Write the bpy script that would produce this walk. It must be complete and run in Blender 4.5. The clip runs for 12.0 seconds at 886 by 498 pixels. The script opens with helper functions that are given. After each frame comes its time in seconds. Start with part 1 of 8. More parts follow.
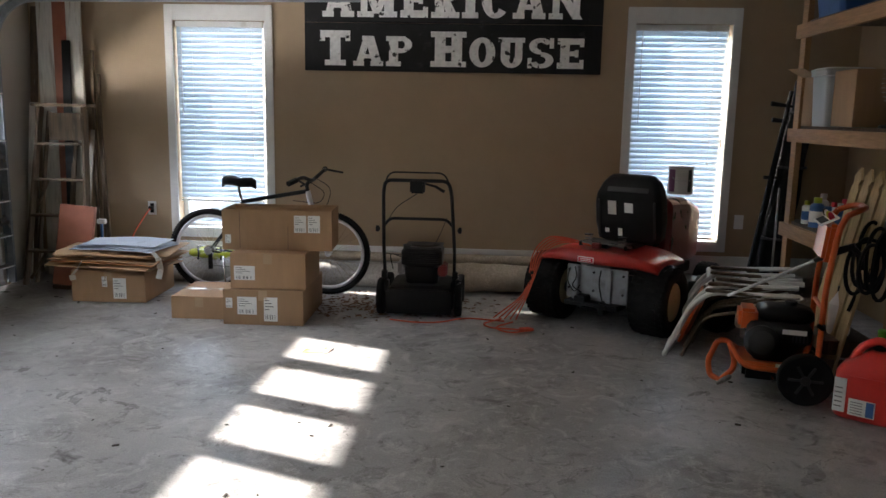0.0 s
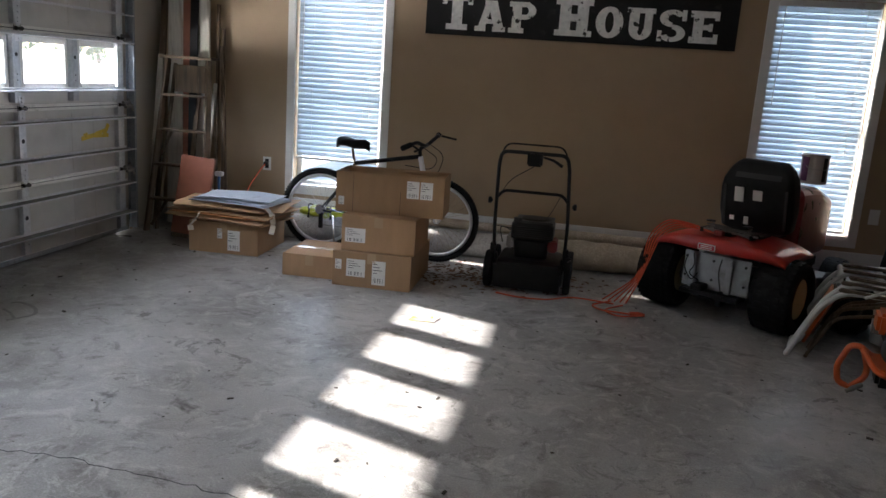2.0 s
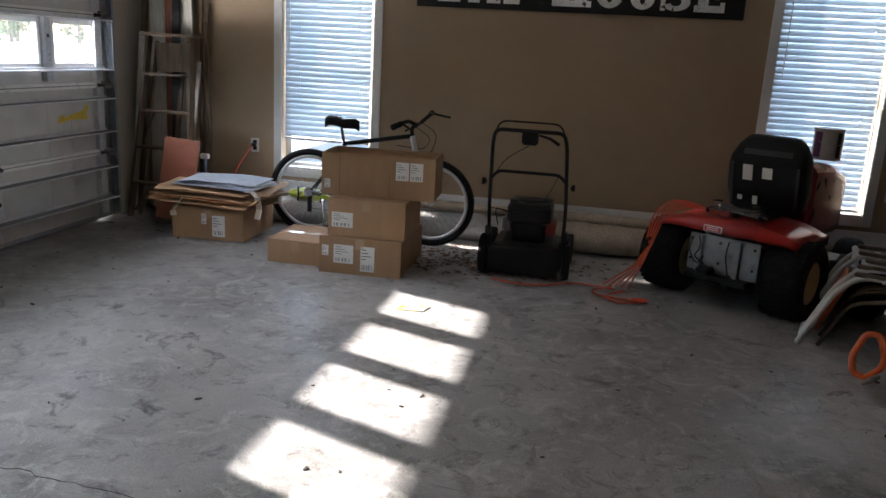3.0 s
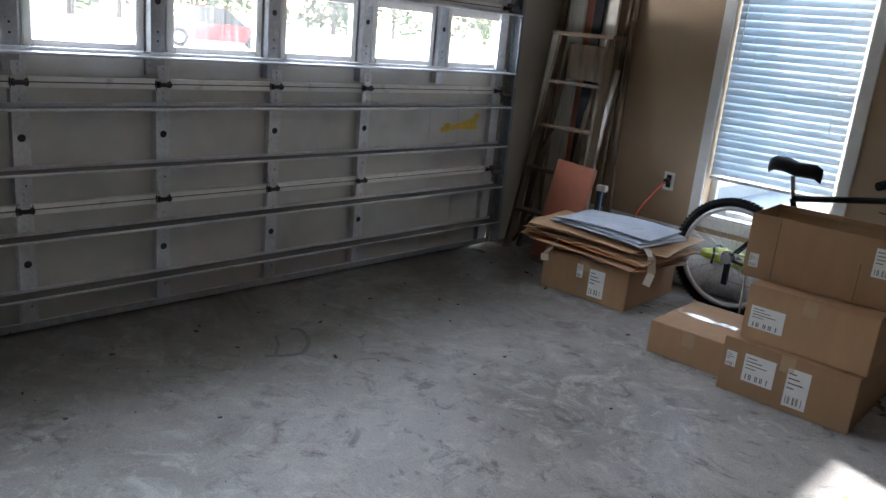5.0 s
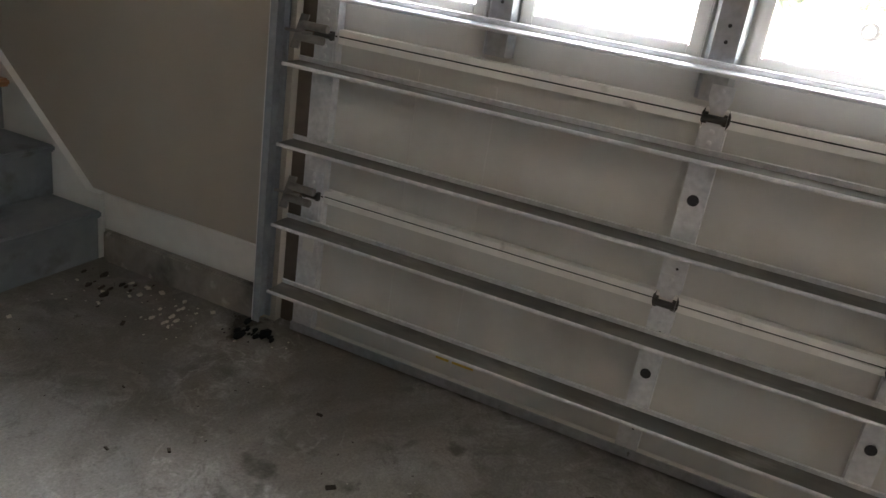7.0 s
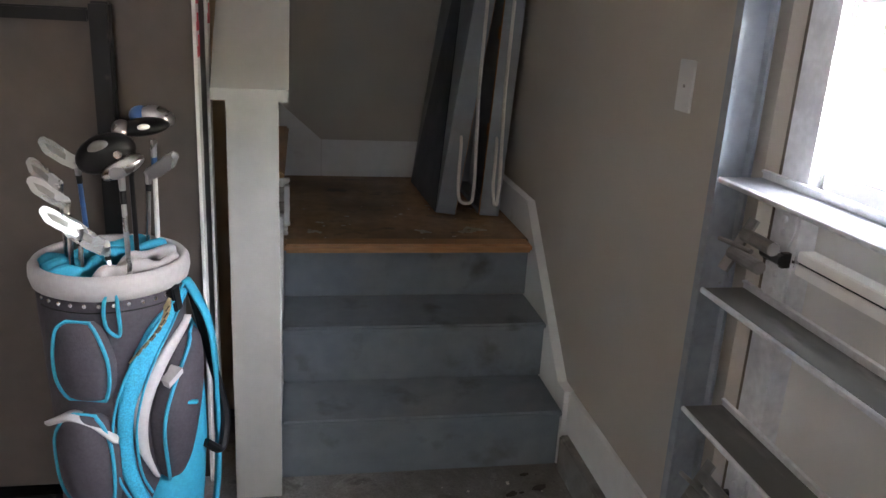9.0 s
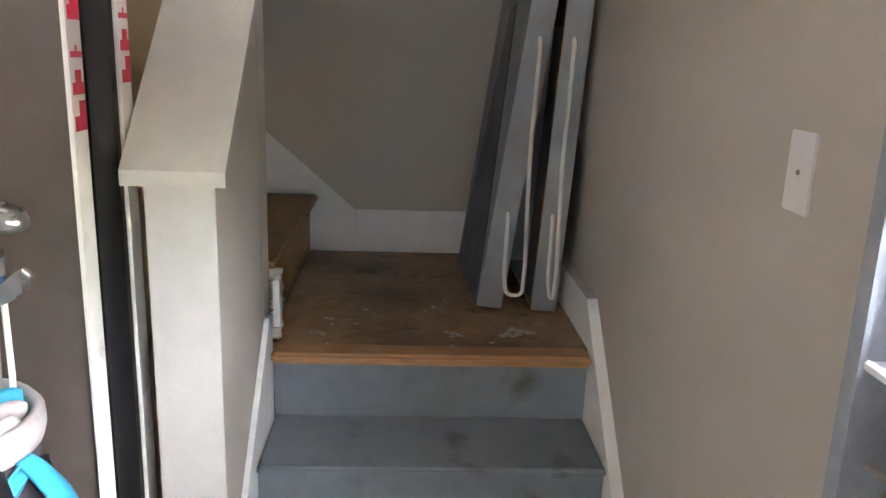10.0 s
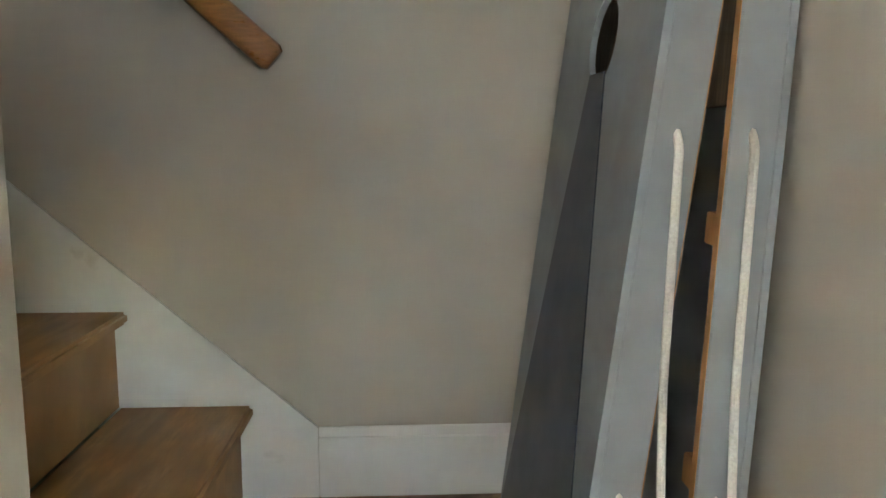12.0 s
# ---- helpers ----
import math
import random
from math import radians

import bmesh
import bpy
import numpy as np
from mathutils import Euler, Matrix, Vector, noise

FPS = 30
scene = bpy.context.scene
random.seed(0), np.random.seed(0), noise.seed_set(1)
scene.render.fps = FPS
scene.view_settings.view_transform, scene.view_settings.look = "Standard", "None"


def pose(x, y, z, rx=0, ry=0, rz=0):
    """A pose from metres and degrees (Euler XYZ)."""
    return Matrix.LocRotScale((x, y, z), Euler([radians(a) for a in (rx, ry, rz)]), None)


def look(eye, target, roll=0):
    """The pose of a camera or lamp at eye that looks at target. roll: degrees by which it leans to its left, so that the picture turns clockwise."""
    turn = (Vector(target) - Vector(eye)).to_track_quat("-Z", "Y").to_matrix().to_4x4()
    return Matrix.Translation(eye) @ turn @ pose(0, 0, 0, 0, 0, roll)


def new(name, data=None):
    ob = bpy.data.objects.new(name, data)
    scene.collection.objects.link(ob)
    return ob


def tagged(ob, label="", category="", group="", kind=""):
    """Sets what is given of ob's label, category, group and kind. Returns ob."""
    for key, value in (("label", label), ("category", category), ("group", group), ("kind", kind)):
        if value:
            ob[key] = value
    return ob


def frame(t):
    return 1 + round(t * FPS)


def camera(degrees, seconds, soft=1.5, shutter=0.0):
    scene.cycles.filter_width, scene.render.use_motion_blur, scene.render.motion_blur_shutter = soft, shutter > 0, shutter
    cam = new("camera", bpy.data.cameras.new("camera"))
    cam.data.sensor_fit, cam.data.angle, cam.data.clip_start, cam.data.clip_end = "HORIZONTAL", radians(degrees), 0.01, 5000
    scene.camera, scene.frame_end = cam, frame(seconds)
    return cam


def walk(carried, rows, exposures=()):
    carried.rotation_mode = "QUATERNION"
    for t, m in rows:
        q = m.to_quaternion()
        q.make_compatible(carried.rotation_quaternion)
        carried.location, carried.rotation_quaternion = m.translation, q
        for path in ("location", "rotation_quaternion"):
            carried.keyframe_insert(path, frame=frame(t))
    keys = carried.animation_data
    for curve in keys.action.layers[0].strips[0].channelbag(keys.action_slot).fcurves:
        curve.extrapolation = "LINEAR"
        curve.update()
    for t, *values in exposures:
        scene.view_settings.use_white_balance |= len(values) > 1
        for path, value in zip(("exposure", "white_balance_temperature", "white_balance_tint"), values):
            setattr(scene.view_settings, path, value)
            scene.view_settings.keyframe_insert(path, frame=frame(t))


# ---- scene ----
cam = camera(59.1, 12.0)
PATH = [
    (0, (0.399, 0.492, 1.465), (0.273, 2.459, 1.126), 1.1),
    (0.5, (0.337, 0.533, 1.423), (-0.038, 2.466, 1.074), 1.7),
    (1, (0.3, 0.518, 1.46), (-0.188, 2.417, 1.069), 2.7),
    (1.5, (0.247, 0.533, 1.455), (-0.231, 2.43, 1.042), 3.5),
    (2, (0.25, 0.577, 1.485), (-0.1, 2.497, 1.051), 3.9),
    (2.5, (0.342, 0.653, 1.463), (-0.01, 2.568, 1.005), 3.3),
    (2.7, (0.332, 0.714, 1.468), (-0.021, 2.624, 0.992), 3.2),
    (4.5, (0.029, 2.051, 1.439), (-0.887, 3.755, 0.929), 4.9),
    (5, (-0.205, 2.367, 1.426), (-1.501, 3.793, 0.889), 5.6),
    (5.5, (-0.4, 2.68, 1.417), (-2.049, 3.664, 0.857), 7.7),
    (6, (-0.735, 2.86, 1.414), (-2.547, 3.442, 0.798), 9.2),
    (6.5, (-1.094, 3.007, 1.411), (-2.975, 2.89, 0.74), 9.9),
    (7, (-1.472, 3.091, 1.397), (-3.191, 2.374, 0.667), 8.8),
    (7.5, (-1.832, 3.078, 1.428), (-3.228, 1.831, 0.722), 6.3),
    (7.7, (-1.973, 3.06, 1.423), (-3.167, 1.604, 0.747), 4.9),
    (9.3, (-2.885, 2.837, 1.481), (-3.11, 0.937, 0.898), 2.5),
    (9.5, (-2.972, 2.63, 1.477), (-3.114, 0.716, 0.917), 2.0),
    (10, (-3.048, 2.316, 1.484), (-3.145, 0.381, 0.988), 2.0),
    (10.5, (-3.042, 1.998, 1.482), (-3.129, 0.06, 0.998), 1.8),
    (11, (-3.028, 1.628, 1.491), (-3.105, -0.313, 1.015), 1.1),
    (11.5, (-2.995, 1.251, 1.494), (-3.087, -0.709, 1.11), 0.6),
    (12, (-3.055, 0.946, 1.514), (-3.15, -1.034, 1.245), -0.1),
]
EXPO = [(0.0, 4.3, 6350, 15), (1.0, 4.1, 6200, 15), (2.7, 4.0, 6250, 16), (4.5, 3.75, 6050, 15), (5.5, 4.05, 6000, 13), (6.5, 4.4, 6900, 15), (7.0, 4.8, 7000, 16), (7.5, 4.85, 7300, 16), (9.3, 5.6, 6500, 20), (10.0, 6.45, 6700, 20), (10.5, 6.65, 6850, 20), (11.0, 6.85, 7000, 22), (11.5, 7.1, 7100, 18), (12.0, 7.6, 6800, 10)]
walk(cam, [(t, look(eye, target, roll)) for t, eye, target, roll in PATH], EXPO)

# ---- light ----
SUN_WAY = Vector((1.0, -0.37, -0.446)).normalized()
world = bpy.data.worlds.new("world")
scene.world = world
world.use_nodes = True
wn, wl = world.node_tree.nodes, world.node_tree.links
sky = wn.new("ShaderNodeTexSky")
sky.sky_type = "NISHITA"
sky.sun_disc = False
sky.sun_elevation = math.asin(-SUN_WAY.z)
sky.sun_rotation = math.atan2(-SUN_WAY.x, -SUN_WAY.y)
wl.new(sky.outputs["Color"], wn["Background"].inputs["Color"])
wn["Background"].inputs["Strength"].default_value = 0.08
sun_data = bpy.data.lights.new("sun", "SUN")
sun_data.energy, sun_data.angle, sun_data.color = 2.2, radians(0.9), (1.0, 0.94, 0.84)
sun = new("sun", sun_data)
sun.matrix_world = look((0, 0, 8), Vector((0, 0, 8)) + SUN_WAY)


def area_light(name, w, h, energy, m, color=(0.86, 0.93, 1.0)):
    d = bpy.data.lights.new(name, "AREA")
    d.shape, d.size, d.size_y, d.energy, d.color = "RECTANGLE", w, h, energy, color
    ob = new(name, d)
    ob.matrix_world = m
    return ob


# ---- materials ----
def mat(name, color, rough=0.6, metal=0.0, spots=(), bump=0.0, bscale=40.0, grain=0.12, gscale=18.0, stretch=(1, 1, 1), coat=0.0, vary=0.0):
    """A surface with grain at one scale, stains at another and fine relief. spots: (colour, scale, low, high) of each layer of stains."""
    m = bpy.data.materials.new(name)
    m.use_nodes = True
    n, l = m.node_tree.nodes, m.node_tree.links
    b = n["Principled BSDF"]
    b.inputs["Roughness"].default_value, b.inputs["Metallic"].default_value = rough, metal
    b.inputs["Coat Weight"].default_value = coat
    geo = n.new("ShaderNodeTexCoord")
    mp = n.new("ShaderNodeMapping")
    mp.inputs["Scale"].default_value = stretch
    l.new(geo.outputs["Object"], mp.inputs["Vector"])

    def noise_at(scale, detail=5.0):
        t = n.new("ShaderNodeTexNoise")
        t.inputs["Scale"].default_value, t.inputs["Detail"].default_value = scale, detail
        l.new(mp.outputs["Vector"], t.inputs["Vector"])
        return t

    g = noise_at(gscale)
    ramp = n.new("ShaderNodeMapRange")
    ramp.inputs["From Min"].default_value, ramp.inputs["From Max"].default_value = 0.3, 0.7
    ramp.inputs["To Min"].default_value, ramp.inputs["To Max"].default_value = 1 - grain, 1 + grain
    l.new(g.outputs["Fac"], ramp.inputs["Value"])
    mul = n.new("ShaderNodeVectorMath")
    mul.operation = "SCALE"
    mul.inputs[0].default_value = color
    l.new(ramp.outputs["Result"], mul.inputs["Scale"])
    out = mul.outputs["Vector"]
    for c, sc, lo, hi in spots:
        s = noise_at(sc, 6.0)
        r = n.new("ShaderNodeMapRange")
        r.inputs["From Min"].default_value, r.inputs["From Max"].default_value = lo, hi
        l.new(s.outputs["Fac"], r.inputs["Value"])
        mx = n.new("ShaderNodeMix")
        mx.data_type = "RGBA"
        mx.inputs["B"].default_value = (*c, 1)
        l.new(r.outputs["Result"], mx.inputs["Factor"])
        l.new(out, mx.inputs["A"])
        out = mx.outputs["Result"]
    if vary:
        info = n.new("ShaderNodeObjectInfo")
        r = n.new("ShaderNodeMapRange")
        r.inputs["To Min"].default_value, r.inputs["To Max"].default_value = 1 - vary, 1 + vary
        l.new(info.outputs["Random"], r.inputs["Value"])
        v = n.new("ShaderNodeVectorMath")
        v.operation = "SCALE"
        l.new(out, v.inputs[0])
        l.new(r.outputs["Result"], v.inputs["Scale"])
        out = v.outputs["Vector"]
    l.new(out, b.inputs["Base Color"])
    rr = n.new("ShaderNodeMapRange")
    rr.inputs["To Min"].default_value, rr.inputs["To Max"].default_value = max(0.03, rough - 0.12), min(1, rough + 0.12)
    l.new(noise_at(gscale * 0.4).outputs["Fac"], rr.inputs["Value"])
    l.new(rr.outputs["Result"], b.inputs["Roughness"])
    if bump:
        bp = n.new("ShaderNodeBump")
        bp.inputs["Strength"].default_value, bp.inputs["Distance"].default_value = bump, 0.004
        l.new(noise_at(bscale, 8.0).outputs["Fac"], bp.inputs["Height"])
        l.new(bp.outputs["Normal"], b.inputs["Normal"])
    return m


def glass_mat(name, dust=0.012):
    m = bpy.data.materials.new(name)
    m.use_nodes = True
    n, l = m.node_tree.nodes, m.node_tree.links
    n.remove(n["Principled BSDF"])
    t, g, mx = n.new("ShaderNodeBsdfTransparent"), n.new("ShaderNodeBsdfGlossy"), n.new("ShaderNodeMixShader")
    g.inputs["Roughness"].default_value = 0.02
    t.inputs["Color"].default_value = (0.95, 0.97, 0.96, 1)
    mx.inputs["Fac"].default_value = 0.05
    l.new(t.outputs["BSDF"], mx.inputs[1])
    l.new(g.outputs["BSDF"], mx.inputs[2])
    # film of dust that scatters the sun, in streaks
    d, m2, co, mp, nz, mr = n.new("ShaderNodeBsdfTranslucent"), n.new("ShaderNodeMixShader"), n.new("ShaderNodeTexCoord"), n.new("ShaderNodeMapping"), n.new("ShaderNodeTexNoise"), n.new("ShaderNodeMapRange")
    mp.inputs["Scale"].default_value = (40, 40, 5)
    nz.inputs["Scale"].default_value, nz.inputs["Detail"].default_value = 1.0, 6
    mr.inputs["From Min"].default_value, mr.inputs["From Max"].default_value = 0.35, 0.75
    mr.inputs["To Min"].default_value, mr.inputs["To Max"].default_value = dust * 0.5, dust * 1.8
    l.new(co.outputs["Object"], mp.inputs["Vector"])
    l.new(mp.outputs["Vector"], nz.inputs["Vector"])
    l.new(nz.outputs["Fac"], mr.inputs["Value"])
    l.new(mr.outputs["Result"], m2.inputs["Fac"])
    l.new(mx.outputs["Shader"], m2.inputs[1])
    l.new(d.outputs["BSDF"], m2.inputs[2])
    l.new(m2.outputs["Shader"], n["Material Output"].inputs["Surface"])
    return m


def translucent_mat(name, color, share=0.5):
    m = bpy.data.materials.new(name)
    m.use_nodes = True
    n, l = m.node_tree.nodes, m.node_tree.links
    b = n["Principled BSDF"]
    b.inputs["Base Color"].default_value, b.inputs["Roughness"].default_value = (*color, 1), 0.45
    t, mx = n.new("ShaderNodeBsdfTranslucent"), n.new("ShaderNodeMixShader")
    t.inputs["Color"].default_value = (*color, 1)
    mx.inputs["Fac"].default_value = share
    l.new(b.outputs["BSDF"], mx.inputs[1])
    l.new(t.outputs["BSDF"], mx.inputs[2])
    l.new(mx.outputs["Shader"], n["Material Output"].inputs["Surface"])
    return m


def concrete_mat():
    """Trowelled slab: soft clouds of grey, brown oil stains, pale swirled scuffs, fine speckle, sealed glossy patches."""
    m = bpy.data.materials.new("concrete_floor")
    m.use_nodes = True
    n, l = m.node_tree.nodes, m.node_tree.links
    b = n["Principled BSDF"]
    co = n.new("ShaderNodeTexCoord")

    def noise_at(scale, detail=6.0, warp=0.0, rough=0.55, stretch=(1, 1, 1)):
        mp, t = n.new("ShaderNodeMapping"), n.new("ShaderNodeTexNoise")
        mp.inputs["Scale"].default_value = stretch
        l.new(co.outputs["Object"], mp.inputs["Vector"])
        l.new(mp.outputs["Vector"], t.inputs["Vector"])
        for k, v in (("Scale", scale), ("Detail", detail), ("Distortion", warp), ("Roughness", rough)):
            t.inputs[k].default_value = v
        return t.outputs["Fac"]

    def span(value, lo, hi, a=0.0, c=1.0):
        r = n.new("ShaderNodeMapRange")
        for k, v in (("From Min", lo), ("From Max", hi), ("To Min", a), ("To Max", c)):
            r.inputs[k].default_value = v
        l.new(value, r.inputs["Value"])
        return r.outputs["Result"]

    def times(a, c):
        t = n.new("ShaderNodeMath")
        t.operation = "MULTIPLY"
        l.new(a, t.inputs[0])
        l.new(c, t.inputs[1])
        return t.outputs["Value"]

    def over(base, colour, factor):
        mx = n.new("ShaderNodeMix")
        mx.data_type = "RGBA"
        mx.inputs["B"].default_value = (*colour, 1)
        l.new(factor, mx.inputs["Factor"])
        l.new(base, mx.inputs["A"])
        return mx.outputs["Result"]

    rgb = n.new("ShaderNodeRGB")
    rgb.outputs["Color"].default_value = (0.29, 0.285, 0.275, 1)
    out = rgb.outputs["Color"]
    out = over(out, (0.44, 0.435, 0.425), span(noise_at(0.8, 6, 0.8), 0.42, 0.66, 0, 0.9))
    out = over(out, (0.13, 0.122, 0.108), span(noise_at(1.3, 9, 1.2, 0.68), 0.5, 0.7, 0, 0.75))
    out = over(out, (0.5, 0.495, 0.475), span(noise_at(4.5, 9, 1.8, 0.76), 0.51, 0.63, 0, 0.85))
    out = over(out, (0.1, 0.093, 0.082), span(noise_at(6.0, 9, 0.8, 0.76), 0.54, 0.66, 0, 0.85))
    out = over(out, (0.46, 0.455, 0.44), span(noise_at(14.0, 8, 2.0, 0.7), 0.56, 0.68, 0, 0.6))
    # shade near the garage door put into the colour: browner, darker towards it, broken by noise
    xyz = n.new("ShaderNodeSeparateXYZ")
    l.new(co.outputs["Object"], xyz.inputs["Vector"])
    out = over(out, (0.11, 0.1, 0.083), times(span(xyz.outputs["X"], -1.7, -3.3), span(noise_at(1.1, 9, 0.8, 0.7), 0.33, 0.55, 0.25, 0.85)))
    # pale swirls where something was scraped or spilt
    ridge = times(span(noise_at(2.4, 3, 2.6), 0.47, 0.5), span(noise_at(2.4, 3, 2.6), 0.5, 0.53, 1, 0))
    out = over(out, (0.5, 0.49, 0.475), times(times(ridge, span(noise_at(22, 6, 0, 0.7), 0.42, 0.6)), span(noise_at(0.9, 3), 0.54, 0.66, 0, 0.8)))
    # dark drips and tyre smears
    out = over(out, (0.07, 0.065, 0.058), times(span(noise_at(5.0, 5, 0.5), 0.62, 0.7, 0, 0.9), span(noise_at(0.7, 3), 0.42, 0.6)))
    out = over(out, (0.1, 0.1, 0.098), span(noise_at(2.6, 6, 0.6, 0.6, (1, 5, 1)), 0.64, 0.76, 0, 0.6))
    out = over(out, (0.62, 0.6, 0.57), span(noise_at(38, 3), 0.72, 0.76, 0, 0.7))
    out = over(out, (0.06, 0.057, 0.052), span(noise_at(55, 3), 0.7, 0.75, 0, 0.7))
    g = n.new("ShaderNodeVectorMath")
    g.operation = "SCALE"
    l.new(out, g.inputs[0])
    l.new(span(noise_at(120, 4, 0, 0.7), 0.3, 0.7, 0.78, 1.22), g.inputs["Scale"])
    l.new(g.outputs["Vector"], b.inputs["Base Color"])
    l.new(span(noise_at(2.2, 8, 1.0, 0.65), 0.32, 0.68, 0.26, 0.6), b.inputs["Roughness"])
    bp = n.new("ShaderNodeBump")
    bp.inputs["Strength"].default_value, bp.inputs["Distance"].default_value = 0.5, 0.004
    l.new(noise_at(45, 9, 0, 0.6), bp.inputs["Height"])
    l.new(bp.outputs["Normal"], b.inputs["Normal"])
    return m


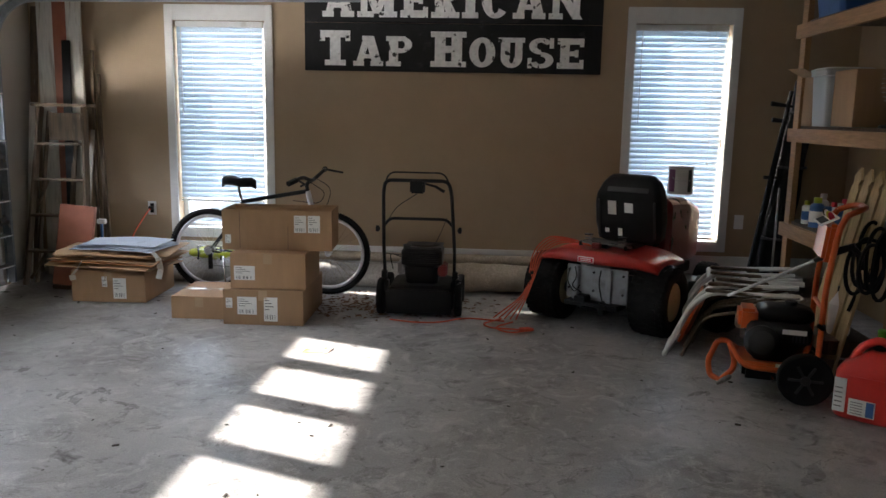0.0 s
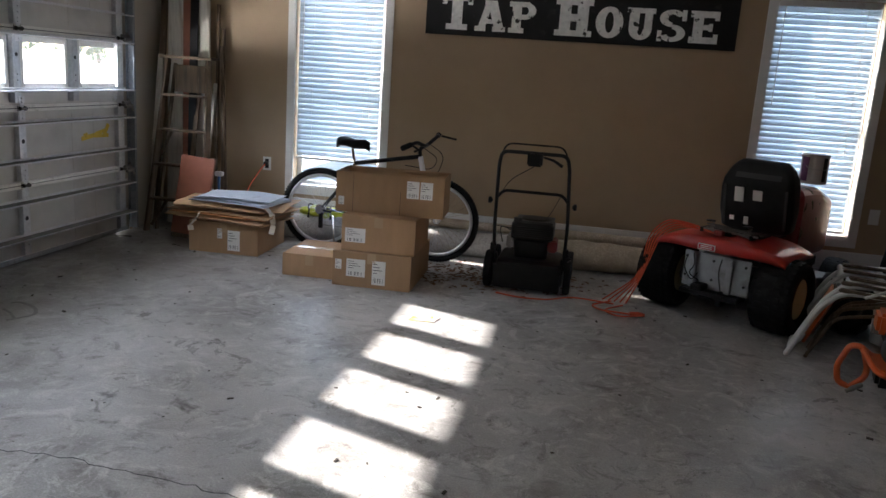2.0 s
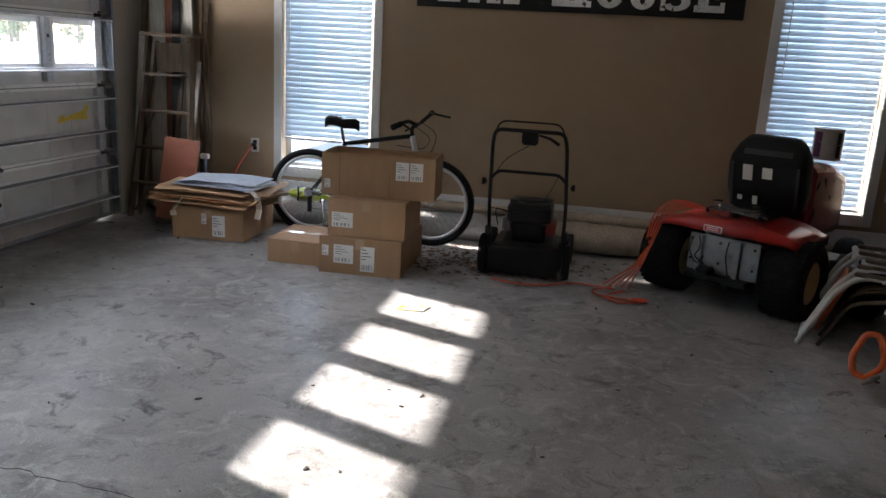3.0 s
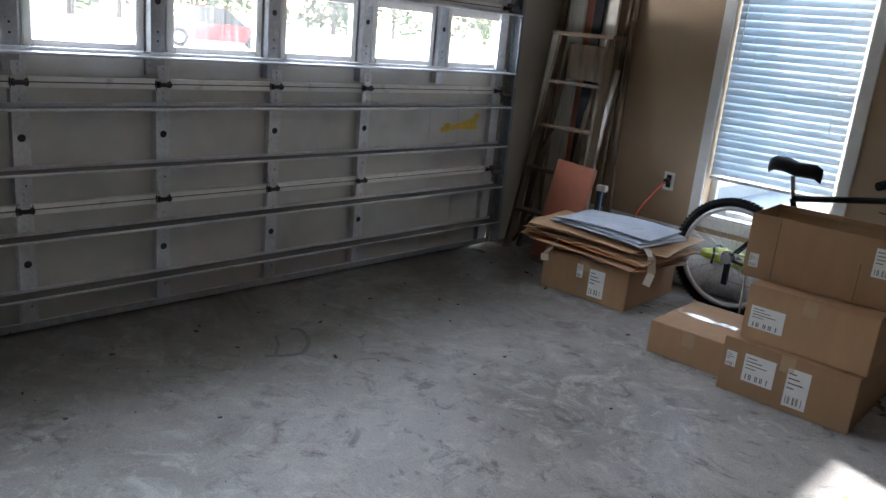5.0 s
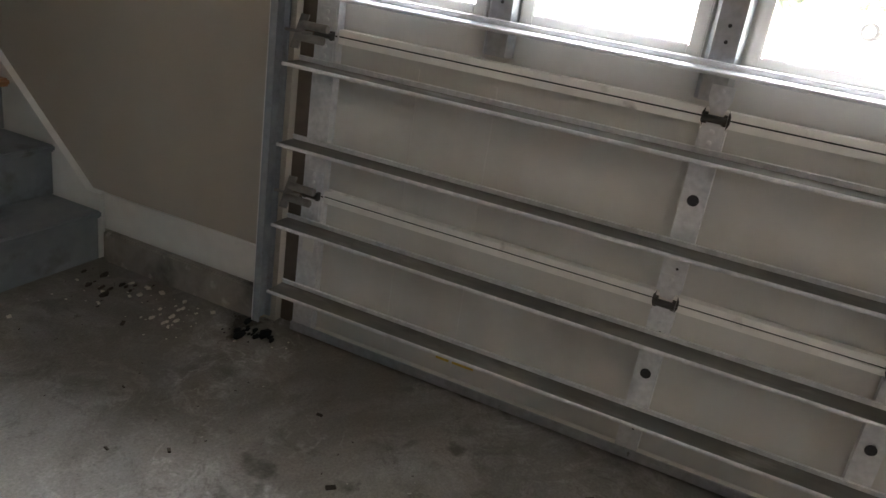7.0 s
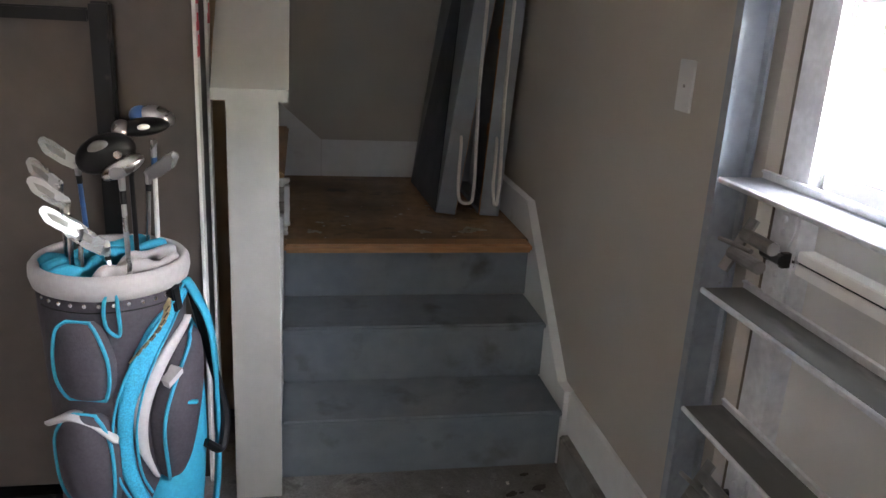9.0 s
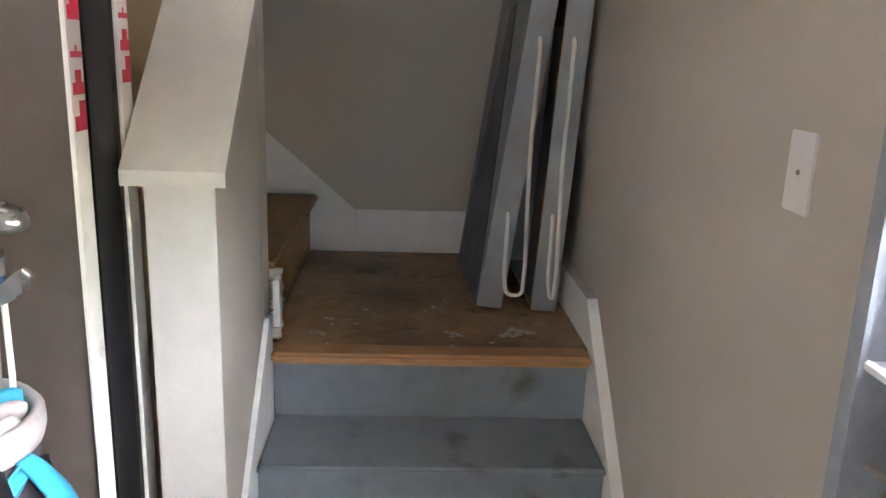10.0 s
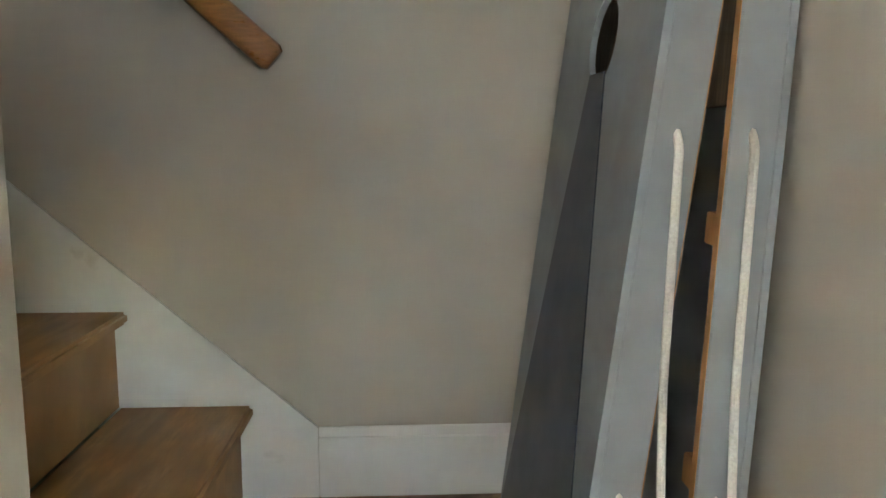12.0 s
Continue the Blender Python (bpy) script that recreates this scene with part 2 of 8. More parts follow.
M = {
    "floor": concrete_mat(),
    "curb": mat("curb_concrete", (0.26, 0.245, 0.22), 0.85, spots=[((0.12, 0.11, 0.1), 9, 0.5, 0.7), ((0.4, 0.38, 0.34), 16, 0.6, 0.72)], bump=0.6, bscale=50),
    "tan": mat("tan_wall_paint", (0.37, 0.272, 0.172), 0.7, spots=[((0.33, 0.24, 0.15), 1.1, 0.5, 0.8)], bump=0.12, bscale=220, grain=0.03, gscale=6),
    "greige": mat("greige_wall_paint", (0.46, 0.425, 0.365), 0.62, spots=[((0.42, 0.385, 0.33), 1.4, 0.5, 0.8)], bump=0.1, bscale=240, grain=0.025, gscale=5),
    "ceiling": mat("ceiling_paint", (0.78, 0.77, 0.74), 0.85, bump=0.15, bscale=120, grain=0.03),
    "trim": mat("white_trim_paint", (0.72, 0.72, 0.7), 0.42, spots=[((0.5, 0.48, 0.44), 7, 0.66, 0.78)], grain=0.03, bump=0.05, bscale=120),
    "cap": mat("cream_cap_paint", (0.46, 0.45, 0.405), 0.5, grain=0.04, bump=0.1, bscale=90, spots=[((0.41, 0.395, 0.35), 3, 0.55, 0.75)]),
    "blind": translucent_mat("blind_vinyl", (0.7, 0.78, 0.84), 0.22),
    "glass": glass_mat("window_glass"),
    "skin": mat("door_skin_steel", (0.65, 0.64, 0.61), 0.5, spots=[((0.51, 0.5, 0.475), 2.2, 0.5, 0.75), ((0.4, 0.385, 0.36), 1.3, 0.62, 0.8)], grain=0.04, gscale=9),
    "galv": mat("galvanised_steel", (0.5, 0.52, 0.55), 0.34, 0.9, spots=[((0.4, 0.42, 0.45), 14, 0.5, 0.8), ((0.2, 0.19, 0.18), 30, 0.68, 0.76)], grain=0.12, gscale=45),
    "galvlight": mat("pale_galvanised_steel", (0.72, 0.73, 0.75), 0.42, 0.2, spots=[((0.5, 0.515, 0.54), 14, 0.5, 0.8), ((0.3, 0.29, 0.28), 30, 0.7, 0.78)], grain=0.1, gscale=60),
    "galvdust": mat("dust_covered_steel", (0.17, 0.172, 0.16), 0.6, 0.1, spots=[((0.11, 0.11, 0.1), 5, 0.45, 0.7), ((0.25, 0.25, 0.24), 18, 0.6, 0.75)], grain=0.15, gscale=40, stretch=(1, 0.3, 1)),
    "grease": mat("black_hinge_grease", (0.03, 0.027, 0.024), 0.4, grain=0.3),
    "galvdull": mat("dull_galvanised_steel", (0.27, 0.3, 0.335), 0.5, 0.25, spots=[((0.33, 0.36, 0.39), 14, 0.5, 0.72), ((0.16, 0.15, 0.14), 26, 0.66, 0.76)], grain=0.1, gscale=45),
    "galvdirty": mat("dusty_galvanised_steel", (0.27, 0.265, 0.255), 0.52, 0.6, spots=[((0.22, 0.21, 0.19), 9, 0.45, 0.7)], grain=0.15, gscale=40),
    "whiteedge": mat("white_section_edge", (0.88, 0.87, 0.84), 0.5, grain=0.05, spots=[((0.45, 0.43, 0.4), 12, 0.62, 0.76)]),
    "black": mat("black_plastic", (0.008, 0.008, 0.009), 0.45, grain=0.2, bump=0.1, bscale=160),
    "blacksteel": mat("black_painted_steel", (0.01, 0.01, 0.011), 0.38, 0.0, grain=0.2, spots=[((0.08, 0.07, 0.06), 20, 0.64, 0.76)]),
    "rubber": mat("black_rubber", (0.009, 0.009, 0.0095), 0.82, grain=0.25, bump=0.3, bscale=90, spots=[((0.03, 0.029, 0.027), 8, 0.55, 0.8)]),
    "grey_step": mat("grey_floor_paint", (0.18, 0.212, 0.235), 0.45, spots=[((0.22, 0.25, 0.27), 4, 0.5, 0.75), ((0.1, 0.105, 0.105), 7, 0.58, 0.75)], grain=0.08, bump=0.12, bscale=70),
    "landing": mat("worn_subfloor", (0.36, 0.215, 0.115), 0.5, spots=[((0.15, 0.09, 0.052), 2.4, 0.48, 0.7), ((0.1, 0.062, 0.04), 9.0, 0.6, 0.72), ((0.42, 0.28, 0.17), 6, 0.6, 0.75), ((0.5, 0.46, 0.4), 10, 0.72, 0.77)], grain=0.2, gscale=26, bump=0.15, stretch=(1, 1, 1)),
    "step_wood": mat("stair_particle_board", (0.4, 0.21, 0.085), 0.5, spots=[((0.27, 0.14, 0.06), 4, 0.45, 0.7)], grain=0.18, gscale=16, stretch=(6, 1, 1), bump=0.12),
    "nosing": mat("raw_wood_nosing", (0.42, 0.21, 0.09), 0.5, grain=0.2, gscale=12, stretch=(1, 9, 9), spots=[((0.33, 0.17, 0.07), 6, 0.55, 0.75)]),
    "rail": mat("stained_handrail", (0.3, 0.12, 0.035), 0.3, grain=0.2, gscale=14, stretch=(1, 9, 9), coat=0.3),
    "card": mat("corrugated_cardboard", (0.4, 0.25, 0.135), 0.82, spots=[((0.35, 0.215, 0.115), 3, 0.45, 0.75)], grain=0.06, gscale=22, stretch=(1, 1, 0.25), bump=0.12, bscale=60, vary=0.12),
    "tape": mat("clear_tape", (0.48, 0.34, 0.21), 0.18, grain=0.04, coat=0.4),
    "paper": mat("white_paper_label", (0.78, 0.78, 0.76), 0.65, grain=0.03),
    "ink": mat("black_print", (0.03, 0.03, 0.035), 0.7),
    "oldwood": mat("weathered_wood", (0.12, 0.082, 0.05), 0.85, spots=[((0.06, 0.042, 0.028), 5, 0.45, 0.7), ((0.24, 0.2, 0.15), 9, 0.63, 0.78)], grain=0.25, gscale=14, stretch=(8, 8, 0.7), bump=0.25),
    "whitewood": mat("old_white_board", (0.6, 0.57, 0.5), 0.7, spots=[((0.38, 0.33, 0.26), 6, 0.55, 0.72)], grain=0.1, gscale=10, stretch=(6, 6, 0.6)),
    "lumber": mat("pine_lumber", (0.4, 0.22, 0.095), 0.68, spots=[((0.36, 0.2, 0.09), 5, 0.5, 0.72)], grain=0.18, gscale=12, stretch=(8, 0.8, 8), bump=0.15),
    "chrome": mat("bare_metal", (0.62, 0.62, 0.63), 0.22, 1.0, grain=0.08),
}

for key in ("black", "blacksteel", "rubber"):
    M[key].node_tree.nodes["Principled BSDF"].inputs["Specular IOR Level"].default_value = 0.22


# ---- mesh helpers ----
def part(name, bm, material, parent=None, label="", smooth=False):
    me = bpy.data.meshes.new(name)
    bmesh.ops.recalc_face_normals(bm, faces=bm.faces)
    bm.to_mesh(me)
    bm.free()
    me.materials.append(M[material] if isinstance(material, str) else material)
    if smooth:
        me.shade_smooth()
    ob = new(name, me)
    if parent is not None:
        ob.parent = parent
    if label:
        ob["label"] = label
    return ob


def thing(name, x, y, z, label, category, rz=0.0, group="", kind=""):
    ob = new(name)
    ob.empty_display_size = 0.1
    ob.matrix_world = pose(x, y, z, 0, 0, rz)
    return tagged(ob, label, category, group, kind)


def box(bm, lo, hi, bevel=0.0, m=None):
    vs = [bm.verts.new((x, y, z)) for x in (lo[0], hi[0]) for y in (lo[1], hi[1]) for z in (lo[2], hi[2])]
    fs = [bm.faces.new([vs[i] for i in f]) for f in ((0, 1, 3, 2), (4, 6, 7, 5), (0, 4, 5, 1), (2, 3, 7, 6), (0, 2, 6, 4), (1, 5, 7, 3))]
    if bevel:
        es = list({e for f in fs for e in f.edges})
        r = bmesh.ops.bevel(bm, geom=es, offset=bevel, segments=2, affect="EDGES")
        vs = list({v for f in r["faces"] for v in f.verts} | {v for v in vs if v.is_valid})
    if m is not None:
        bmesh.ops.transform(bm, matrix=m, verts=[v for v in vs if v.is_valid])
    return bm


def boxes(*items, bevel=0.0):
    bm = bmesh.new()
    for lo, hi in items:
        box(bm, lo, hi, bevel)
    return bm


def beam(bm, a, b, w, d, bevel=0.0, up=(0, 0, 1)):
    """A bar of section w x d from a to b."""
    a, b = Vector(a), Vector(b)
    z = (b - a).normalized()
    u = Vector(up)
    if abs(z.dot(u)) > 0.95:
        u = Vector((0, 1, 0))
    x = u.cross(z).normalized()
    y = z.cross(x)
    m = Matrix((x, y, z)).transposed().to_4x4()
    m.translation = a
    return box(bm, (-w / 2, -d / 2, 0), (w / 2, d / 2, (b - a).length), bevel, m)


def tube(bm, pts, r, seg=10, closed=False, cap=True):
    """A round pipe along points. r: one radius, or one for each point."""
    pts = [Vector(p) for p in pts]
    n = len(pts)
    rs = r if isinstance(r, (list, tuple)) else [r] * n
    rings = []
    ref = None
    for i, p in enumerate(pts):
        a = pts[(i - 1) % n] if closed or i else p
        b = pts[(i + 1) % n] if closed or i < n - 1 else p
        t = (b - a).normalized()
        if ref is None:
            ref = t.orthogonal().normalized()
        ref = (ref - t * ref.dot(t)).normalized()
        s = t.cross(ref)
        rings.append([bm.verts.new(p + (ref * math.cos(k * math.tau / seg) + s * math.sin(k * math.tau / seg)) * rs[i]) for k in range(seg)])
    for i in range(n if closed else n - 1):
        a, b = rings[i], rings[(i + 1) % n]
        for k in range(seg):
            bm.faces.new((a[k], a[(k + 1) % seg], b[(k + 1) % seg], b[k]))
    if cap and not closed:
        bm.faces.new(rings[0])
        bm.faces.new(rings[-1])
    return bm


def bend(pts, r=0.05, n=5):
    """Rounds the corners of a line of points."""
    pts = [Vector(p) for p in pts]
    out = [pts[0]]
    for a, b, c in zip(pts, pts[1:], pts[2:]):
        d = min(r, (a - b).length * 0.45, (c - b).length * 0.45)
        p, q = b + (a - b).normalized() * d, b + (c - b).normalized() * d
        out += [(p * (1 - t) * (1 - t) + b * 2 * t * (1 - t) + q * t * t) for t in [k / n for k in range(n + 1)]]
    return out + [pts[-1]]


def lathe(bm, profile, seg=24, m=None):
    """Turns (radius, height) points about z."""
    rings = []
    made = []
    for r, z in profile:
        ring = [bm.verts.new((max(r, 1e-4) * math.cos(k * math.tau / seg), max(r, 1e-4) * math.sin(k * math.tau / seg), z)) for k in range(seg)]
        rings.append(ring)
        made += ring
    for a, b in zip(rings, rings[1:]):
        for k in range(seg):
            bm.faces.new((a[k], a[(k + 1) % seg], b[(k + 1) % seg], b[k]))
    bm.faces.new(rings[0])
    bm.faces.new(rings[-1])
    if m is not None:
        bmesh.ops.transform(bm, matrix=m, verts=made)
    return bm


def prism(bm, poly, axis, a, b, m=None):
    """A flat outline pushed along an axis from a to b. The outline's points are the two other coordinates in x, y, z order."""
    def put(p, v):
        q = list(p)
        q.insert("xyz".index(axis), v)
        return bm.verts.new(q)
    lo, hi = [put(p, a) for p in poly], [put(p, b) for p in poly]
    bm.faces.new(lo)
    bm.faces.new(hi)
    n = len(poly)
    for i in range(n):
        bm.faces.new((lo[i], lo[(i + 1) % n], hi[(i + 1) % n], hi[i]))
    if m is not None:
        bmesh.ops.transform(bm, matrix=m, verts=lo + hi)
    return bm


def loft(bm, sections, cap=True):
    """A skin through rings of points."""
    rings = [[bm.verts.new(p) for p in s] for s in sections]
    n = len(rings[0])
    for a, b in zip(rings, rings[1:]):
        for k in range(n):
            bm.faces.new((a[k], a[(k + 1) % n], b[(k + 1) % n], b[k]))
    if cap:
        bm.faces.new(rings[0])
        bm.faces.new(rings[-1])
    return bm


def rounded(cx, cy, w, d, r, n=4):
    """A rounded rectangle as (x, y) points."""
    out = []
    for sx, sy, a0 in ((1, 1, 0), (-1, 1, 90), (-1, -1, 180), (1, -1, 270)):
        for k in range(n + 1):
            a = radians(a0 + 90 * k / n)
            out.append((cx + sx * (w / 2 - r) + r * math.cos(a), cy + sy * (d / 2 - r) + r * math.sin(a)))
    return out


def structure(name, bm, material, label="", category=""):
    return tagged(part(name, bm, material), label, category, kind="structure")


# ---- shell of the garage ----
NORTH, WEST, EAST, SOUTH, BACK, TOP = 7.17, -3.628, 3.3, 0.25, -0.93, 2.8
structure("floor", boxes(((-3.9, -1.1, -0.2), (3.5, 7.4, 0.0))), "floor", "grey stained concrete garage floor slab", "floor")
structure("ceiling", boxes(((-3.85, -1.1, TOP), (3.5, 7.35, TOP + 0.15))), "ceiling", "pale painted flat ceiling", "ceiling")
W1, W2 = (-2.36, -1.57, 0.43, 2.21), (1.516, 2.29, 0.43, 2.225)


def wall_with_holes(axis, lo, hi, t0, t1, z0, z1, holes):
    """A wall along an axis from lo to hi, t0 to t1 thick, with openings (a, b, low, high)."""
    bm = bmesh.new()
    def slab(a, b, c, d):
        if b - a > 1e-4 and d - c > 1e-4:
            if axis == "x":
                box(bm, (a, t0, c), (b, t1, d))
            else:
                box(bm, (t0, a, c), (t1, b, d))
    at = lo
    for a, b, c, d in sorted(holes):
        slab(at, a, z0, z1)
        slab(a, b, z0, c)
        slab(a, b, d, z1)
        at = b
    slab(at, hi, z0, z1)
    return bm


structure("wall_north", wall_with_holes("x", -3.8, 3.45, NORTH, NORTH + 0.15, 0, TOP, [W1, W2]), "tan", "matt tan painted wall with two windows", "wall")
D0, D1, DTOP = 1.565, 6.57, 2.16
structure("wall_west", wall_with_holes("y", BACK - 0.12, NORTH, WEST - 0.15, WEST, 0, TOP, [(D0, D1, 0, DTOP)]), "greige", "greige painted wall with the garage door opening", "wall")
structure("wall_east", boxes(((EAST, BACK - 0.12, 0), (EAST + 0.15, NORTH, TOP))), "tan", "tan painted side wall", "wall")
structure("wall_south", boxes(((-2.545, SOUTH - 0.1, 0), (EAST, SOUTH, TOP))), "tan", "tan painted wall beside the stairs", "wall")
structure("wall_stair", boxes(((WEST, BACK - 0.12, 0), (EAST, BACK, TOP))), "greige", "greige painted stairwell wall", "wall")
structure("trim_wall_end", boxes(((-2.66, SOUTH - 0.1, 0.5), (-2.547, SOUTH, TOP))), "greige", "greige corner of the stair wall", "wall")

# Concrete curb and baseboards
structure("curb", boxes(((-3.627, 0.742, 0.0), (-3.585, 1.51, 0.13)), ((-3.6, NORTH - 0.06, 0), (EAST, NORTH - 0.001, 0.17)), bevel=0.006), "curb", "rough concrete curb along the walls", "curb")
bb = boxes(((-3.55, NORTH - 0.02, 0.172), (EAST - 0.001, NORTH - 0.001, 0.325)), bevel=0.004)
structure("baseboard", bb, "trim", "white painted baseboard above the curb", "baseboard")
structure("baseboard_west", boxes(((-3.627, 0.725, 0.132), (-3.61, 1.51, 0.28)), bevel=0.003), "trim", "white scuffed baseboard", "baseboard")


# ---- windows ----
def window(name, x0, x1, z0, z1, blind_low, gap):
    w = tagged(new(name), "white framed window with closed white slat blind", "window", kind="structure")
    y = NORTH
    part("window_frame", boxes(((x0 - 0.07, y - 0.018, z0 - 0.07), (x0, y - 0.001, z1 + 0.13)), ((x1, y - 0.018, z0 - 0.07), (x1 + 0.07, y - 0.001, z1 + 0.13)),
                               ((x0, y - 0.018, z1), (x1, y - 0.001, z1 + 0.13)), ((x0, y - 0.018, z0 - 0.07), (x1, y - 0.001, z0)), bevel=0.004), "trim", w)
    part("window_sill", boxes(((x0 + 0.001, y - 0.012, z0 + 0.001), (x1 - 0.001, y + 0.09, z0 + 0.014)), bevel=0.003), "trim", w)
    t = 0.045
    sash = bmesh.new()
    for a, b, c, d in ((x0 + .001, x0 + t, z0, z1), (x1 - t, x1 - .001, z0, z1), (x0 + t, x1 - t, z0, z0 + t), (x0 + t, x1 - t, z1 - t, z1), (x0 + t, x1 - t, (z0 + z1) / 2 - 0.02, (z0 + z1) / 2 + 0.02)):
        box(sash, (a, y + 0.095, c + .001), (b, y + 0.13, d - .001), 0.003)
    part("sash", sash, "trim", w)
    for c, d in ((z0 + t, (z0 + z1) / 2 - 0.02), ((z0 + z1) / 2 + 0.02, z1 - t)):
        p = part("pane", boxes(((x0 + t, y + 0.11, c), (x1 - t, y + 0.114, d))), "glass", w)
        p.visible_shadow = False
    # blind
    bx0, bx1 = x0 + gap[0], x1 - gap[1]
    blind = thing("window_blind", (bx0 + bx1) / 2, y + 0.045, z1 - 0.05, "white horizontal slat blind lowered in a window", "blind", group="window blinds")
    hw = (bx1 - bx0) / 2
    part("head_rail", boxes(((-hw, -0.03, 0.0), (hw, 0.03, 0.047)), bevel=0.003), "trim", blind)
    n = int((z1 - 0.06 - blind_low) / 0.0455)
    slat = bmesh.new()
    prof = [(-0.025 + 0.05 * k / 6, 0.004 * (1 - ((k - 3) / 3) ** 2)) for k in range(7)]
    prism(slat, [(a, b + 0.0015) for a, b in prof] + [(a, b - 0.0015) for a, b in reversed(prof)], "x", -hw, hw)
    first = part("slat", slat, "blind", blind)
    first.matrix_basis = pose(0, 0, -0.02, 73)
    for k in range(1, n):
        o = new("slat", first.data)
        o.parent = blind
        o.matrix_basis = pose(0, 0.0006 * math.sin(k * 2.3), -0.02 - 0.0455 * k, 73 + 1.6 * math.sin(k * 1.7))
    part("bottom_rail", boxes(((-hw, -0.022, -0.02 - 0.0455 * n - 0.012), (hw, 0.022, -0.02 - 0.0455 * n + 0.008)), bevel=0.003), "trim", blind)
    for f in (-0.62, 0.0, 0.62):
        part("ladder_tape", boxes(((f * hw - 0.001, -0.03, -0.02 - 0.0455 * n), (f * hw + 0.001, -0.0285, 0.0))), "trim", blind)
    part("wand", tube(bmesh.new(), [(-hw + 0.05, -0.036, 0.0), (-hw + 0.05, -0.04, -0.75)], 0.004, 6), "trim", blind)
    part("cord", tube(bmesh.new(), [(hw - 0.09, -0.034, 0.0), (hw - 0.09, -0.036, -1.02), (hw - 0.085, -0.036, -1.1)], [0.0018, 0.0018, 0.006], 6), "trim", blind)
    return w


for x0, x1, z0, z1 in (W1, W2):
    area_light("window_daylight", x1 - x0 - 0.06, z1 - z0 - 0.06, 0.9, look(((x0 + x1) / 2, NORTH + 0.085, (z0 + z1) / 2), ((x0 + x1) / 2, 0, (z0 + z1) / 2)))
window("window_1", *W1, 0.66, (0.012, 0.03))
window("window_2", *W2, 0.47, (0.01, 0.035))

